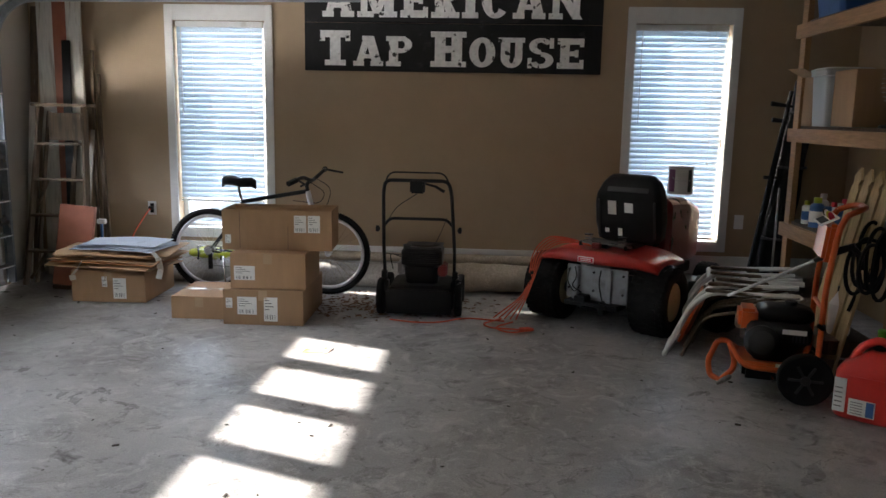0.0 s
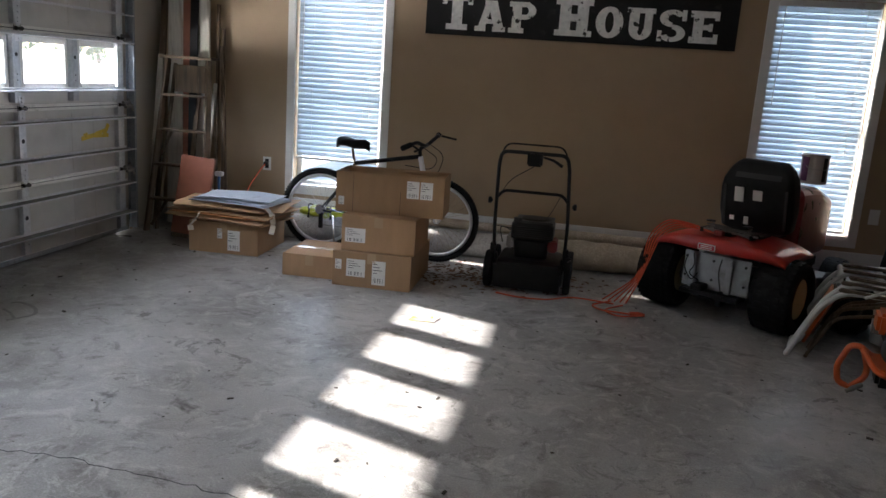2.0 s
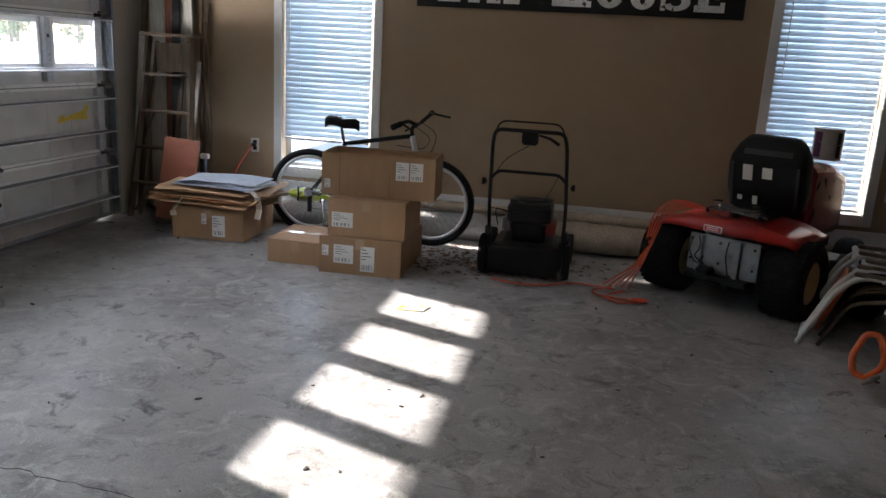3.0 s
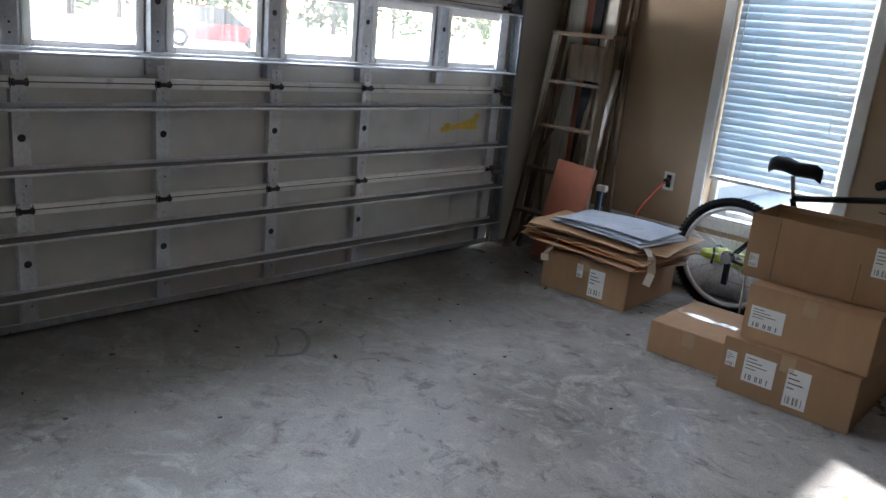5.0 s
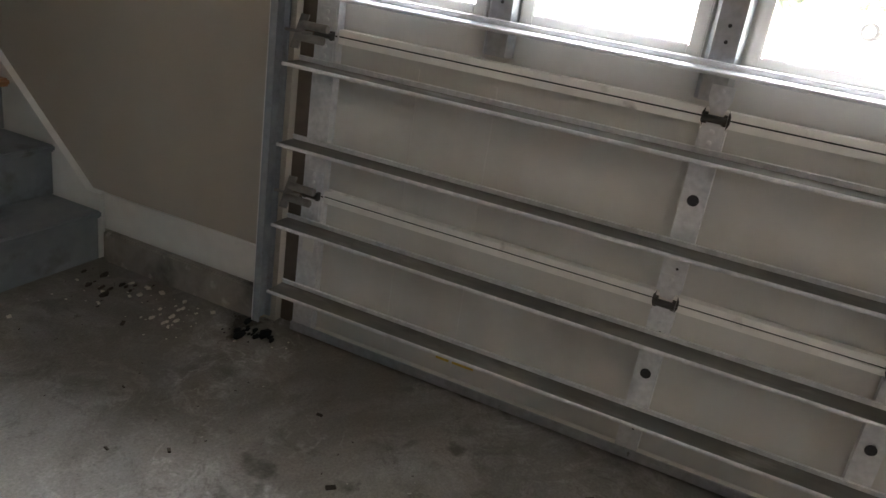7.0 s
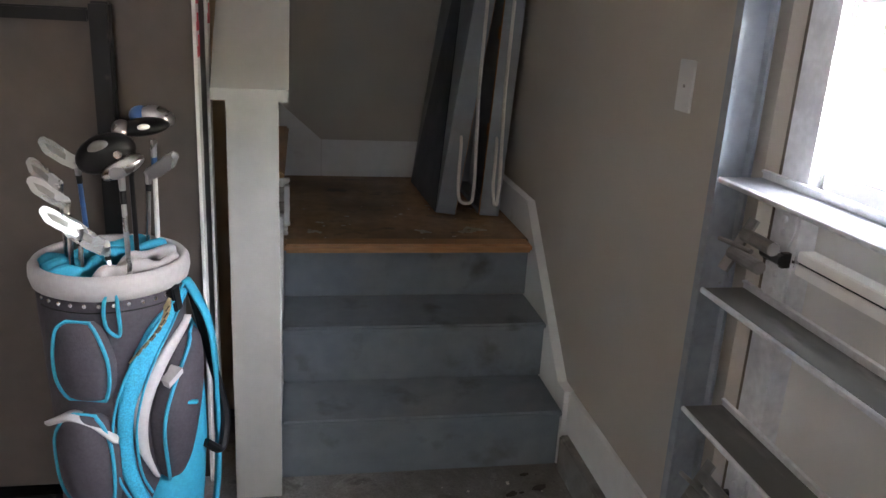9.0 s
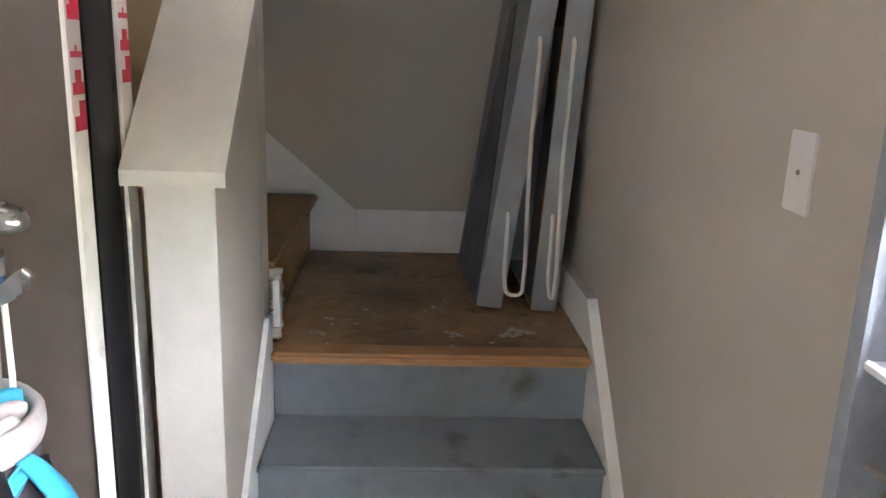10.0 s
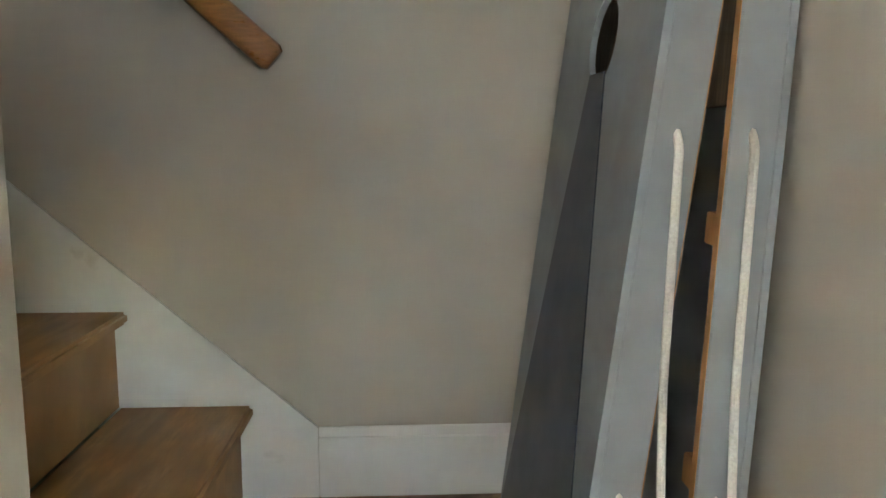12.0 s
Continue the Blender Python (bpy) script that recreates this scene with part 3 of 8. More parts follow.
# ---- garage door ----
DY0, DY1, DX = 1.655, 6.535, -3.655
STILES = [2.90, 3.51, 4.12, 4.73, 5.34]
PANES = [DY0 + 0.305 + 0.61 * k for k in range(8)]
door = tagged(new("garage_door"), "closed sectional steel garage door with a row of windows, seen from inside", "garage door", kind="structure")
SEC = [0.012, 0.54, 1.07, 1.60, 2.13]
for k in range(4):
    z0, z1 = SEC[k] + 0.001, SEC[k + 1] - 0.001
    holes = [(c - 0.222, c + 0.222, 1.232, 1.522) for c in PANES] if k == 2 else []
    sec = part("section", wall_with_holes("y", DY0, DY1, DX, DX + 0.012, z0, z1, holes), "skin", door)
    # shallow pressed seams
    part("seam", boxes(*[((DX + 0.0125, y - 0.006, z0 + 0.05), (DX + 0.0155, y + 0.006, z1 - 0.05)) for y in ((DY0 + 0.36, DY0 + 0.62, DY1 - 0.62, DY1 - 0.36) if k != 2 else (DY0 + 0.61, DY1 - 0.61))], bevel=0.001), "skin", sec)
    # folded white edges with the dark joint between them
    for a, b in ((z0 + 0.0015, z0 + 0.021), (z1 - 0.021, z1 - 0.0015)):
        part("edge", boxes(((DX + 0.012, DY0 + 0.085, a), (DX + 0.046, DY1 - 0.085, b)), bevel=0.002), "whiteedge", sec)
    for y in STILES:
        if k == 2:
            continue
        part("stile", prism(bmesh.new(), [(DX + 0.012, y - 0.034), (DX + 0.05, y - 0.034), (DX + 0.05, y + 0.034), (DX + 0.012, y + 0.034), (DX + 0.012, y + 0.026), (DX + 0.044, y + 0.026), (DX + 0.044, y - 0.026), (DX + 0.012, y - 0.026)], "z", z0 + 0.03, z1 - 0.03), "galvlight", sec)
        hole = bmesh.new()
        lathe(hole, [(0.016, 0), (0.016, 0.0012)], 16, pose(DX + 0.0502, y, (z0 + z1) / 2 + (0.04 if k else 0.03), 0, 90, 0))
        for dz in (-0.16, -0.12, 0.17):
            lathe(hole, [(0.004, 0), (0.004, 0.0012)], 8, pose(DX + 0.0502, y + 0.008, (z0 + z1) / 2 + dz, 0, 90, 0))
        part("punched_hole", hole, "ink", sec, "dark round hole in the stile")
    for y in (DY0 + 0.042, DY1 - 0.042):
        part("end_stile", prism(bmesh.new(), [(DX + 0.012, y - 0.04), (DX + 0.05, y - 0.04), (DX + 0.05, y + 0.04), (DX + 0.012, y + 0.04)], "z", z0 + 0.002, z1 - 0.002), "galvlight", sec)
    if k == 2:
        for i, c in enumerate(PANES):
            fr = bmesh.new()
            for a, b, lo, hi in ((c - 0.25, c - 0.215, 1.212, 1.55), (c + 0.215, c + 0.25, 1.204, 1.55), (c - 0.215, c + 0.215, 1.204, 1.239), (c - 0.215, c + 0.215, 1.515, 1.55)):
                box(fr, (DX - 0.01, a, lo), (DX + 0.03, b, hi), 0.004)
            for a in (-0.235, -0.0, 0.235):
                for z in (1.22, 1.534):
                    lathe(fr, [(0.004, 0), (0.004, 0.003)], 8, pose(DX + 0.03, c + a, z, 0, 90, 0))
            wf = part("window_frame", fr, "trim", sec, "grey-white moulded window frame")
            p = part("pane", boxes(((DX + 0.003, c - 0.216, 1.238), (DX + 0.006, c + 0.216, 1.516))), "glass", wf)
            p.visible_shadow = False
        for y in [DY0 + 0.61 * j for j in range(1, 8)]:
            part("mullion", prism(bmesh.new(), [(DX + 0.012, y - 0.045), (DX + 0.03, y - 0.045), (DX + 0.05, y - 0.032), (DX + 0.05, y + 0.032), (DX + 0.03, y + 0.045), (DX + 0.012, y + 0.045)], "z", 1.11, 1.57), "galv", sec)
            hole = bmesh.new()
            for z, r in ((1.43, 0.014), (1.30, 0.005), (1.26, 0.005)):
                lathe(hole, [(r, 0), (r, 0.0012)], 12, pose(DX + 0.0502, y, z, 0, 90, 0))
            part("punched_hole", hole, "ink", sec, "dark round hole in the mullion")
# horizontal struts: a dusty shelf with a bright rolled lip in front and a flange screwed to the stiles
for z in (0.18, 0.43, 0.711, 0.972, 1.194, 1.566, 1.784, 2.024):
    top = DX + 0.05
    # struts beside the panes get brighter bare steel to suit the window glare there
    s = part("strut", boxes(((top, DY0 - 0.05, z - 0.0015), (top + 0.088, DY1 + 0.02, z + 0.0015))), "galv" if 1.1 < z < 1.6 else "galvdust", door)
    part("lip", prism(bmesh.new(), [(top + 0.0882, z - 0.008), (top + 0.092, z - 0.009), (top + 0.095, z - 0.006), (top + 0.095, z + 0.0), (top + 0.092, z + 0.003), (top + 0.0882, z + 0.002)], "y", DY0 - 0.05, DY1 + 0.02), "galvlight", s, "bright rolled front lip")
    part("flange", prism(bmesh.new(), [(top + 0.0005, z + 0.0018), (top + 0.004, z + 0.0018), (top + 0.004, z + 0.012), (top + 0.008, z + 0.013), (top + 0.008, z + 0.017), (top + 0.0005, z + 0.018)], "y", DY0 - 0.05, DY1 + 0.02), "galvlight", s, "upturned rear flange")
for z in SEC[1:4]:
    part("joint", boxes(((DX + 0.0125, DY0 + 0.085, z - 0.0022), (DX + 0.0405, DY1 - 0.085, z + 0.0022))), "ink", door, "dark joint between two sections")
# hinges
for z in (0.54, 1.07, 1.60):
    for y in STILES + [DY0 + 0.045, DY1 - 0.045]:
        h = bmesh.new()
        box(h, (DX + 0.0505, y - 0.03, z - 0.085), (DX + 0.054, y + 0.03, z - 0.012), 0.001)
        prism(h, [(y - 0.03, z + 0.085), (y + 0.03, z + 0.085), (y + 0.03, z + 0.05), (y + 0.016, z + 0.012), (y - 0.016, z + 0.012), (y - 0.03, z + 0.05)], "x", DX + 0.0505, DX + 0.054)
        for q in (-0.065, -0.035, 0.045, 0.07):
            lathe(h, [(0.007, 0), (0.007, 0.005), (0.003, 0.007)], 8, pose(DX + 0.054, y, z + q, 0, 90, 0))
        hg = part("hinge", h, "galvlight", door)
        kn = bmesh.new()
        tube(kn, [(DX + 0.066, y - 0.03, z), (DX + 0.066, y + 0.03, z)], 0.0105, 10)
        box(kn, (DX + 0.05, y - 0.03, z - 0.014), (DX + 0.066, y - 0.02, z + 0.014))
        box(kn, (DX + 0.05, y + 0.02, z - 0.014), (DX + 0.066, y + 0.03, z + 0.014))
        for sg in (-1, 1):
            part("grime", prism(bmesh.new(), [(y + sg * 0.03, z - 0.026), (y + sg * 0.037, z - 0.01), (y + sg * 0.037, z + 0.01), (y + sg * 0.03, z + 0.026)], "x", DX + 0.0465, DX + 0.0475), "grease", hg, "dark grease beside the hinge")
        part("knuckle", kn, "grease", hg, "greasy dark hinge knuckle")
for z in (0.54, 1.07, 1.60):
    for y, sg in ((DY0 + 0.02, -1), (DY1 - 0.02, 1)):
        rl = bmesh.new()
        for q in (0.0, 0.035):
            tube(rl, [(DX + 0.085 + q * 0.6, y - 0.045, z + 0.02 - q), (DX + 0.085 + q * 0.6, y + 0.05, z + 0.02 - q)], 0.013, 12)
        beam(rl, (DX + 0.07, y + sg * 0.045, z + 0.05), (DX + 0.12, y + sg * 0.045, z - 0.05), 0.03, 0.006)
        tube(rl, [(DX + 0.095, y, z), (DX + 0.11, y + sg * 0.09, z)], 0.005, 8)
        part("roller_bracket", rl, "galvdirty", door, "greasy roller bracket")
part("bottom_retainer", boxes(((DX - 0.004, DY0, 0.012), (DX + 0.06, DY1, 0.03)), ((DX + 0.054, DY0, 0.03), (DX + 0.06, DY1, 0.045)), bevel=0.001), "galv", door)
part("bottom_seal", tube(bmesh.new(), [(DX + 0.02, DY0, 0.009), (DX + 0.02, DY1 - 0.12, 0.009)], 0.009, 8), "rubber", door)
part("weather_strip", boxes(((DX - 0.09, D0 + 0.0, 0.0), (DX - 0.004, DY0 + 0.012, DTOP)), ((DX - 0.09, DY1 - 0.012, 0.05), (DX - 0.004, D1, DTOP)), ((DX - 0.09, D0, 2.12), (DX - 0.004, D1, DTOP)), bevel=0.003), mat("door_stop_paint", (0.13, 0.105, 0.085), 0.7), door, "brown painted door stop")
part("caution_sticker", boxes(((DX + 0.0125, 2.22, 0.085), (DX + 0.0135, 2.36, 0.125))), mat("yellow_sticker", (0.6, 0.42, 0.06), 0.5), door, "yellow printed sticker")
part("end_label", boxes(((DX + 0.0505, DY0 + 0.02, 0.33), (DX + 0.0515, DY0 + 0.065, 0.39)), ((DX + 0.0505, DY1 - 0.065, 0.33), (DX + 0.0515, DY1 - 0.02, 0.38))), "paper", door, "small white label")
tapebm = bmesh.new()
for a, b, w in (((6.02, 0.815), (6.2, 0.84), 0.035), ((6.18, 0.83), (6.36, 0.825), 0.03), ((6.2, 0.845), (6.33, 0.87), 0.03), ((6.31, 0.83), (6.36, 0.915), 0.04), ((6.05, 0.83), (6.09, 0.84), 0.045)):
    beam(tapebm, (DX + 0.0136, *a), (DX + 0.0136 + 0.004 * w / 0.03, *b), w, 0.0015, up=(1, 0, 0))
part("tape_remnant", tapebm, mat("torn_yellow_tape", (0.72, 0.5, 0.04), 0.55, spots=[((0.05, 0.05, 0.04), 40, 0.62, 0.7)]), door, "torn yellow caution tape")
# skylight entering by the door's windows
area_light("door_daylight", 5.6, 3.4, 150.0, look((DX - 2.2, (DY0 + DY1) / 2, 3.9), (DX + 0.1, (DY0 + DY1) / 2, 1.35)), (0.9, 0.95, 1.0))
# the same light thrown up by the sunlit driveway before the door
area_light("driveway_daylight", 5.6, 2.6, 150.0, look((DX - 1.75, (DY0 + DY1) / 2, 0.02), (DX - 1.0, (DY0 + DY1) / 2, 1.4)), (1.0, 0.97, 0.92))
# tracks
for y, s in ((DY0 - 0.11, -1), (DY1 + 0.055, 1)):
    tr = tagged(new("door_track"), "galvanised steel garage door track fixed to the wall", "door track", group="door tracks")
    path = [(DX + 0.085, y, 0.03), (DX + 0.085, y, 1.95)] + [(DX + 0.085 + 0.36 * (1 - math.cos(a)), y, 1.95 + 0.36 * math.sin(a)) for a in [radians(15 * k) for k in range(1, 7)]] + [(DX + 3.0, y, 2.33)]
    b = bmesh.new()
    prof = [(-0.036, -0.012), (0.036, -0.012), (0.036, 0.014), (0.029, 0.014), (0.029, -0.006), (-0.029, -0.006), (-0.029, 0.014), (-0.036, 0.014)]
    secs = []
    for i, p in enumerate(path):
        a, c = Vector(path[max(i - 1, 0)]), Vector(path[min(i + 1, len(path) - 1)])
        t = (c - a).normalized()
        nrm = Vector((-t.z, 0, t.x))
        secs.append([Vector(p) + nrm * u + Vector((0, -s * v, 0)) for u, v in prof])
    loft(b, secs)
    part("rail", b, "galvdull", tr)
    part("wall_angle", boxes(((DX + 0.03, y + s * 0.022, 0.02), (DX + 0.1, y + s * 0.025, 2.1)), ((DX + 0.006, y + s * 0.022, 0.02), (DX + 0.03, y + s * 0.05, 2.1))), "galvdull", tr)
    # paler steel strip: the angle's lit edge put into its colour
    part("angle_edge", boxes(((DX + 0.1005, min(y + s * 0.02, y + s * 0.028), 0.02), (DX + 0.106, max(y + s * 0.02, y + s * 0.028), 2.1)), bevel=0.001), "galvlight", tr, "pale strip painting the lit edge of the angle")
    for z in (0.35, 0.95, 1.36, 1.5, 1.9):
        part("bolt", lathe(bmesh.new(), [(0.008, 0), (0.008, 0.006)], 8, pose(DX + 0.056, y + s * 0.0255, z, -90 * s, 0, 0)), "galvdirty", tr)
        part("slot", boxes(((DX + 0.05, min(y + s * 0.0255, y + s * 0.0265), z + 0.03), (DX + 0.062, max(y + s * 0.0255, y + s * 0.0265), z + 0.065)), bevel=0.0004), "ink", tr, "dark punched slot")
    part("jamb", boxes(((WEST - 0.14, min(y + s * 0.052, y + s * 0.03), 0.0), (WEST + 0.012, max(y + s * 0.052, y + s * 0.03), 2.15)), bevel=0.002), "tan", tr)

# ---- stairs ----
SX0, SX1 = -3.592, -2.677
stairs = tagged(new("stairs"), "short grey painted stairs up to a bare wooden landing", "stairs", kind="structure")
for k, (z, y0, y1) in enumerate(((0.213, 0.738, 0.45), (0.424, 0.49, 0.185))):
    part("tread", boxes(((SX0, y1, z - 0.028), (SX1, y0, z)), bevel=0.008), "grey_step", stairs)
for z0, z1, y in ((0.0, 0.185, 0.71), (0.213, 0.396, 0.462), (0.424, 0.606, 0.19)):
    part("riser", boxes(((SX0, y - 0.018, z0), (SX1, y, z1))), "grey_step", stairs)
part("landing", boxes(((SX0 - 0.033, BACK, 0.603), (SX1, 0.16, 0.635)), ((SX1, BACK, 0.603), (-2.646, 0.148, 0.635))), "landing", stairs, "worn brown bare subfloor landing")
part("nosing", boxes(((SX0, 0.1605, 0.607), (SX1, 0.248, 0.64)), bevel=0.009), "nosing", stairs, "light raw wood nosing")
for k in range(6):
    x, z = -2.645 + 0.288 * k, 0.88 + 0.237 * k
    part("tread", boxes(((x - 0.034, BACK + 0.012, z - 0.03), (x + 0.288, SOUTH - 0.102, z)), bevel=0.008), "step_wood", stairs, "bare brown particle board tread")
    part("riser", boxes(((x, BACK + 0.012, z - 0.237), (x + 0.018, SOUTH - 0.102, z - 0.03))), "step_wood", stairs, "bare brown riser")
# skirts
part("skirt", prism(bmesh.new(), [(BACK + 0.015, 0.637), (BACK + 0.015, 0.775), (0.109, 0.775), (0.65, 0.28), (0.724, 0.28), (0.724, 0.132), (0.711, 0.132), (0.711, 0.0), (0.45, 0.0), (0.17, 0.35), (0.17, 0.637)], "x", WEST + 0.001, SX0 - 0.002), "trim", stairs, "white skirt board")
part("skirt", prism(bmesh.new(), [(0.2, 0.66), (0.2, 0.74), (0.24, 0.74), (0.70, 0.30), (0.711, 0.0), (0.45, 0.0), (0.2, 0.3)], "x", SX1 + 0.001, -2.6605), "trim", stairs, "white skirt board")
part("skirt", prism(bmesh.new(), [(-2.834, 0.637), (-2.834, 0.818), (-1.3, 2.146), (-1.3, 1.8), (-2.5, 0.637)], "y", BACK + 0.001, BACK + 0.0115), "trim", stairs, "white skirt board")
part("skirt", boxes(((-3.59, BACK + 0.001, 0.637), (-2.836, BACK + 0.014, 0.792)), ((-3.59, BACK + 0.001, 0.792), (-2.836, BACK + 0.010, 0.818)), bevel=0.002), "trim", stairs, "white baseboard")
rt = random.Random(4)
te = bmesh.new()
for k in range(12):
    zz = 0.645 + 0.018 * k
    box(te, (-2.688 - 0.012 * rt.random(), 0.115 + 0.02 * rt.random(), zz), (-2.66, 0.149, zz + 0.012 + 0.008 * rt.random()), 0.003)
part("torn_edge", te, "whitewood", stairs, "broken white plaster edge")
part("drywall_corner", boxes(((-2.697, 0.1505, 0.70), (-2.679, 0.20, 0.84)), bevel=0.003), "trim", stairs, "white broken corner strip")
sb = bmesh.new()
for k in range(30):
    x, y, q = rt.uniform(-3.5, -2.75), rt.uniform(-0.4, 0.19), 0.002 + 0.008 * rt.random() ** 2
    box(sb, (-q, -q * 0.6, 0), (q, q * 0.6, 0.0012), 0, pose(x, y, 0.6355, 0, 0, rt.uniform(0, 360)))
for x, y in ((-3.38, 0.05), (-3.42, 0.03), (-3.40, 0.015), (-2.78, 0.06), (-3.2, 0.06)):
    for k in range(5):
        box(sb, (-0.022, -0.007, 0), (0.02, 0.006, 0.0012), 0, pose(x + rt.uniform(-0.02, 0.02), y + rt.uniform(-0.012, 0.012), 0.6355, 0, 0, rt.uniform(0, 360)))
tagged(part("plaster_smears", sb, "whitewood"), "pale plaster smears on the bare landing", "plaster", kind="stuff")
guard = tagged(new("guard_wall"), "low greige stair wall with a sloped cream cap", "half wall", kind="structure")
part("wall", prism(bmesh.new(), [(SOUTH + 0.001, 0.0), (0.80, 0.0), (0.80, 1.225), (SOUTH + 0.001, 1.765)], "x", -2.659, -2.545), "greige", guard)
part("post_face", boxes(((-2.679, 0.8005, 0.0), (-2.543, 0.812, 1.222)), bevel=0.002), "cap", guard, "cream painted end board")
part("cap", prism(bmesh.new(), [(0.838, 1.214), (0.838, 1.244), (SOUTH + 0.001, 1.816), (SOUTH + 0.001, 1.786)], "x", -2.706, -2.508), "cap", guard, "cream painted sloped cap")
rail = tagged(new("handrail"), "stained wooden handrail rising along the stair wall", "handrail", kind="structure")
rb = bmesh.new()
ry = BACK + 0.07
prof = [(0.024 * math.cos(a), 0.034 * math.sin(a)) for a in [math.tau * k / 12 for k in range(12)]]
d = Vector((0.75, 0, 0.67)).normalized()
nn = Vector((-d.z, 0, d.x))
R0 = Vector((-2.765, ry, 1.698))
loft(rb, [[R0 + d * s + Vector((0, u * f, 0)) + nn * v * f for u, v in prof] for s, f in ((0, 0.8), (0.012, 1), (1.3, 1))])
part("grip", rb, "rail", rail, smooth=True)
for s in (0.3, 1.1):
    p = R0 + d * s
    part("bracket", tube(bmesh.new(), bend([p - nn * 0.034, p - nn * 0.07, p - nn * 0.07 + Vector((0, -0.069, 0))], 0.02), 0.006, 8), "galvdirty", rail)

# ---- outdoors ----
M.update({
    "drive": mat("sunlit_concrete_drive", (0.36, 0.35, 0.33), 0.85, spots=[((0.27, 0.265, 0.25), 0.4, 0.45, 0.7)], bump=0.2, bscale=30),
    "leaf": translucent_mat("green_leaf", (0.05, 0.105, 0.02), 0.35),
    "pine": mat("dark_pine_needles", (0.05, 0.09, 0.03), 0.8, grain=0.4, gscale=3),
    "bark": mat("bark", (0.12, 0.09, 0.065), 0.9, grain=0.3, bump=0.5, bscale=20),
    "carred": mat("red_car_paint", (0.42, 0.02, 0.025), 0.25, coat=0.8, grain=0.02),
    "carwhite": mat("white_car_paint", (0.75, 0.75, 0.75), 0.25, coat=0.8, grain=0.02),
    "carglass": mat("tinted_car_glass", (0.03, 0.04, 0.045), 0.08, grain=0.02),
})
tagged(part("ground", boxes(((-400, -400, -0.3), (400, 400, -0.21)), ), "drive"), "pale sunlit concrete driveway and yard", "ground", kind="structure")
tagged(part("driveway", boxes(((-60, -30, -0.205), (-3.95, 40, -0.02))), "drive"), "pale sunlit concrete driveway", "driveway", kind="structure")


def foliage(bm, c, size, n, rnd, leaf=0.09):
    for _ in range(n):
        d = Vector((rnd.gauss(0, 1), rnd.gauss(0, 1), rnd.gauss(0, 1)))
        d = d.normalized() * (0.55 + 0.45 * rnd.random())
        p = Vector(c) + Vector((d.x * size[0], d.y * size[1], d.z * size[2]))
        a = Vector((rnd.gauss(0, 1), rnd.gauss(0, 1), rnd.gauss(0, 1))).normalized()
        b = a.orthogonal().normalized()
        s = leaf * (0.6 + 0.8 * rnd.random())
        bm.faces.new([bm.verts.new(p + q) for q in (a * s, b * s * 0.45 + a * s * 0.1, -a * s, -b * s * 0.45 + a * s * 0.1)])


def tree(x, y, h, w, rnd, label, leafmat, conifer):
    t = thing("tree", x, y, -0.05, label, "tree", rz=rnd.random() * 360, group="trees beyond the driveway")
    trunk = tube(bmesh.new(), [(0, 0, 0), (0.05, 0.03, h * 0.45), (0, 0.05, h * 0.95)], [h * 0.025, h * 0.017, h * 0.004], 8)
    cr = bmesh.new()
    for k in range(16):
        f = 0.13 + 0.84 * k / 16
        a = k * 2.4
        r = w * (1 - f) * 0.9 if conifer else w * (0.45 + 0.3 * math.sin(f * 3.1))
        p = (math.cos(a) * r, math.sin(a) * r, h * f)
        tube(trunk, [(0, 0, h * f * 0.93), p], [h * 0.008, h * 0.003], 5)
        foliage(cr, p, (w * 0.45, w * 0.45, h * 0.1), 75, rnd, h * 0.035)
    part("trunk", trunk, "bark", t)
    part("crown", cr, leafmat, t)
    return t


rnd = random.Random(5)
for k in range(27):
    y = -46 + 6.4 * k
    tree(-62 - 5 * rnd.random(), y + rnd.random() * 3, 8.5 + 4 * rnd.random(), 3.2, rnd, "tall green tree at the far side of the yard", "leaf" if k % 3 else "pine", k % 3 == 0)
# added tree: its unseen crown keeps the sun off the golf bag
t = thing("tree", -15.6, 6.1, -0.02, "added tall slim tree whose high dense crown blocks the sun from one door pane", "tree")
trunk, cr = tube(bmesh.new(), [(0, 0, 0), (0.05, 0.02, 3), (0, 0.05, 7.6)], [0.1, 0.08, 0.02], 10), bmesh.new()
for j in range(14):
    a = j * 2.4
    p = (math.cos(a) * 0.5, math.sin(a) * 0.85, 6.0 + 0.13 * j)
    tube(trunk, [(0, 0, 5.2 + 0.12 * j), p], [0.03, 0.01], 5)
    foliage(cr, p, (0.5, 0.5, 0.45), 300, rnd, 0.1)
part("trunk", trunk, "bark", t)
part("crown", cr, "leaf", t)
for k in range(6):
    b = thing("bush", -7.6 - 0.8 * rnd.random(), -1.2 - 1.5 * k, -0.02, "leafy bright green shrub beside the driveway", "shrub", group="shrubs beside the driveway")
    st, cr = bmesh.new(), bmesh.new()
    for j in range(7):
        p = (rnd.uniform(-0.6, 0.6), rnd.uniform(-0.7, 0.7), rnd.uniform(0.9, 2.2))
        tube(st, [(p[0] * 0.2, p[1] * 0.2, 0), (p[0] * 0.7, p[1] * 0.7, p[2] * 0.6), p], [0.03, 0.02, 0.006], 6)
        foliage(cr, p, (0.6, 0.65, 0.55), 330, rnd, 0.075)
    part("stem", st, "bark", b)
    part("crown", cr, "leaf", b)


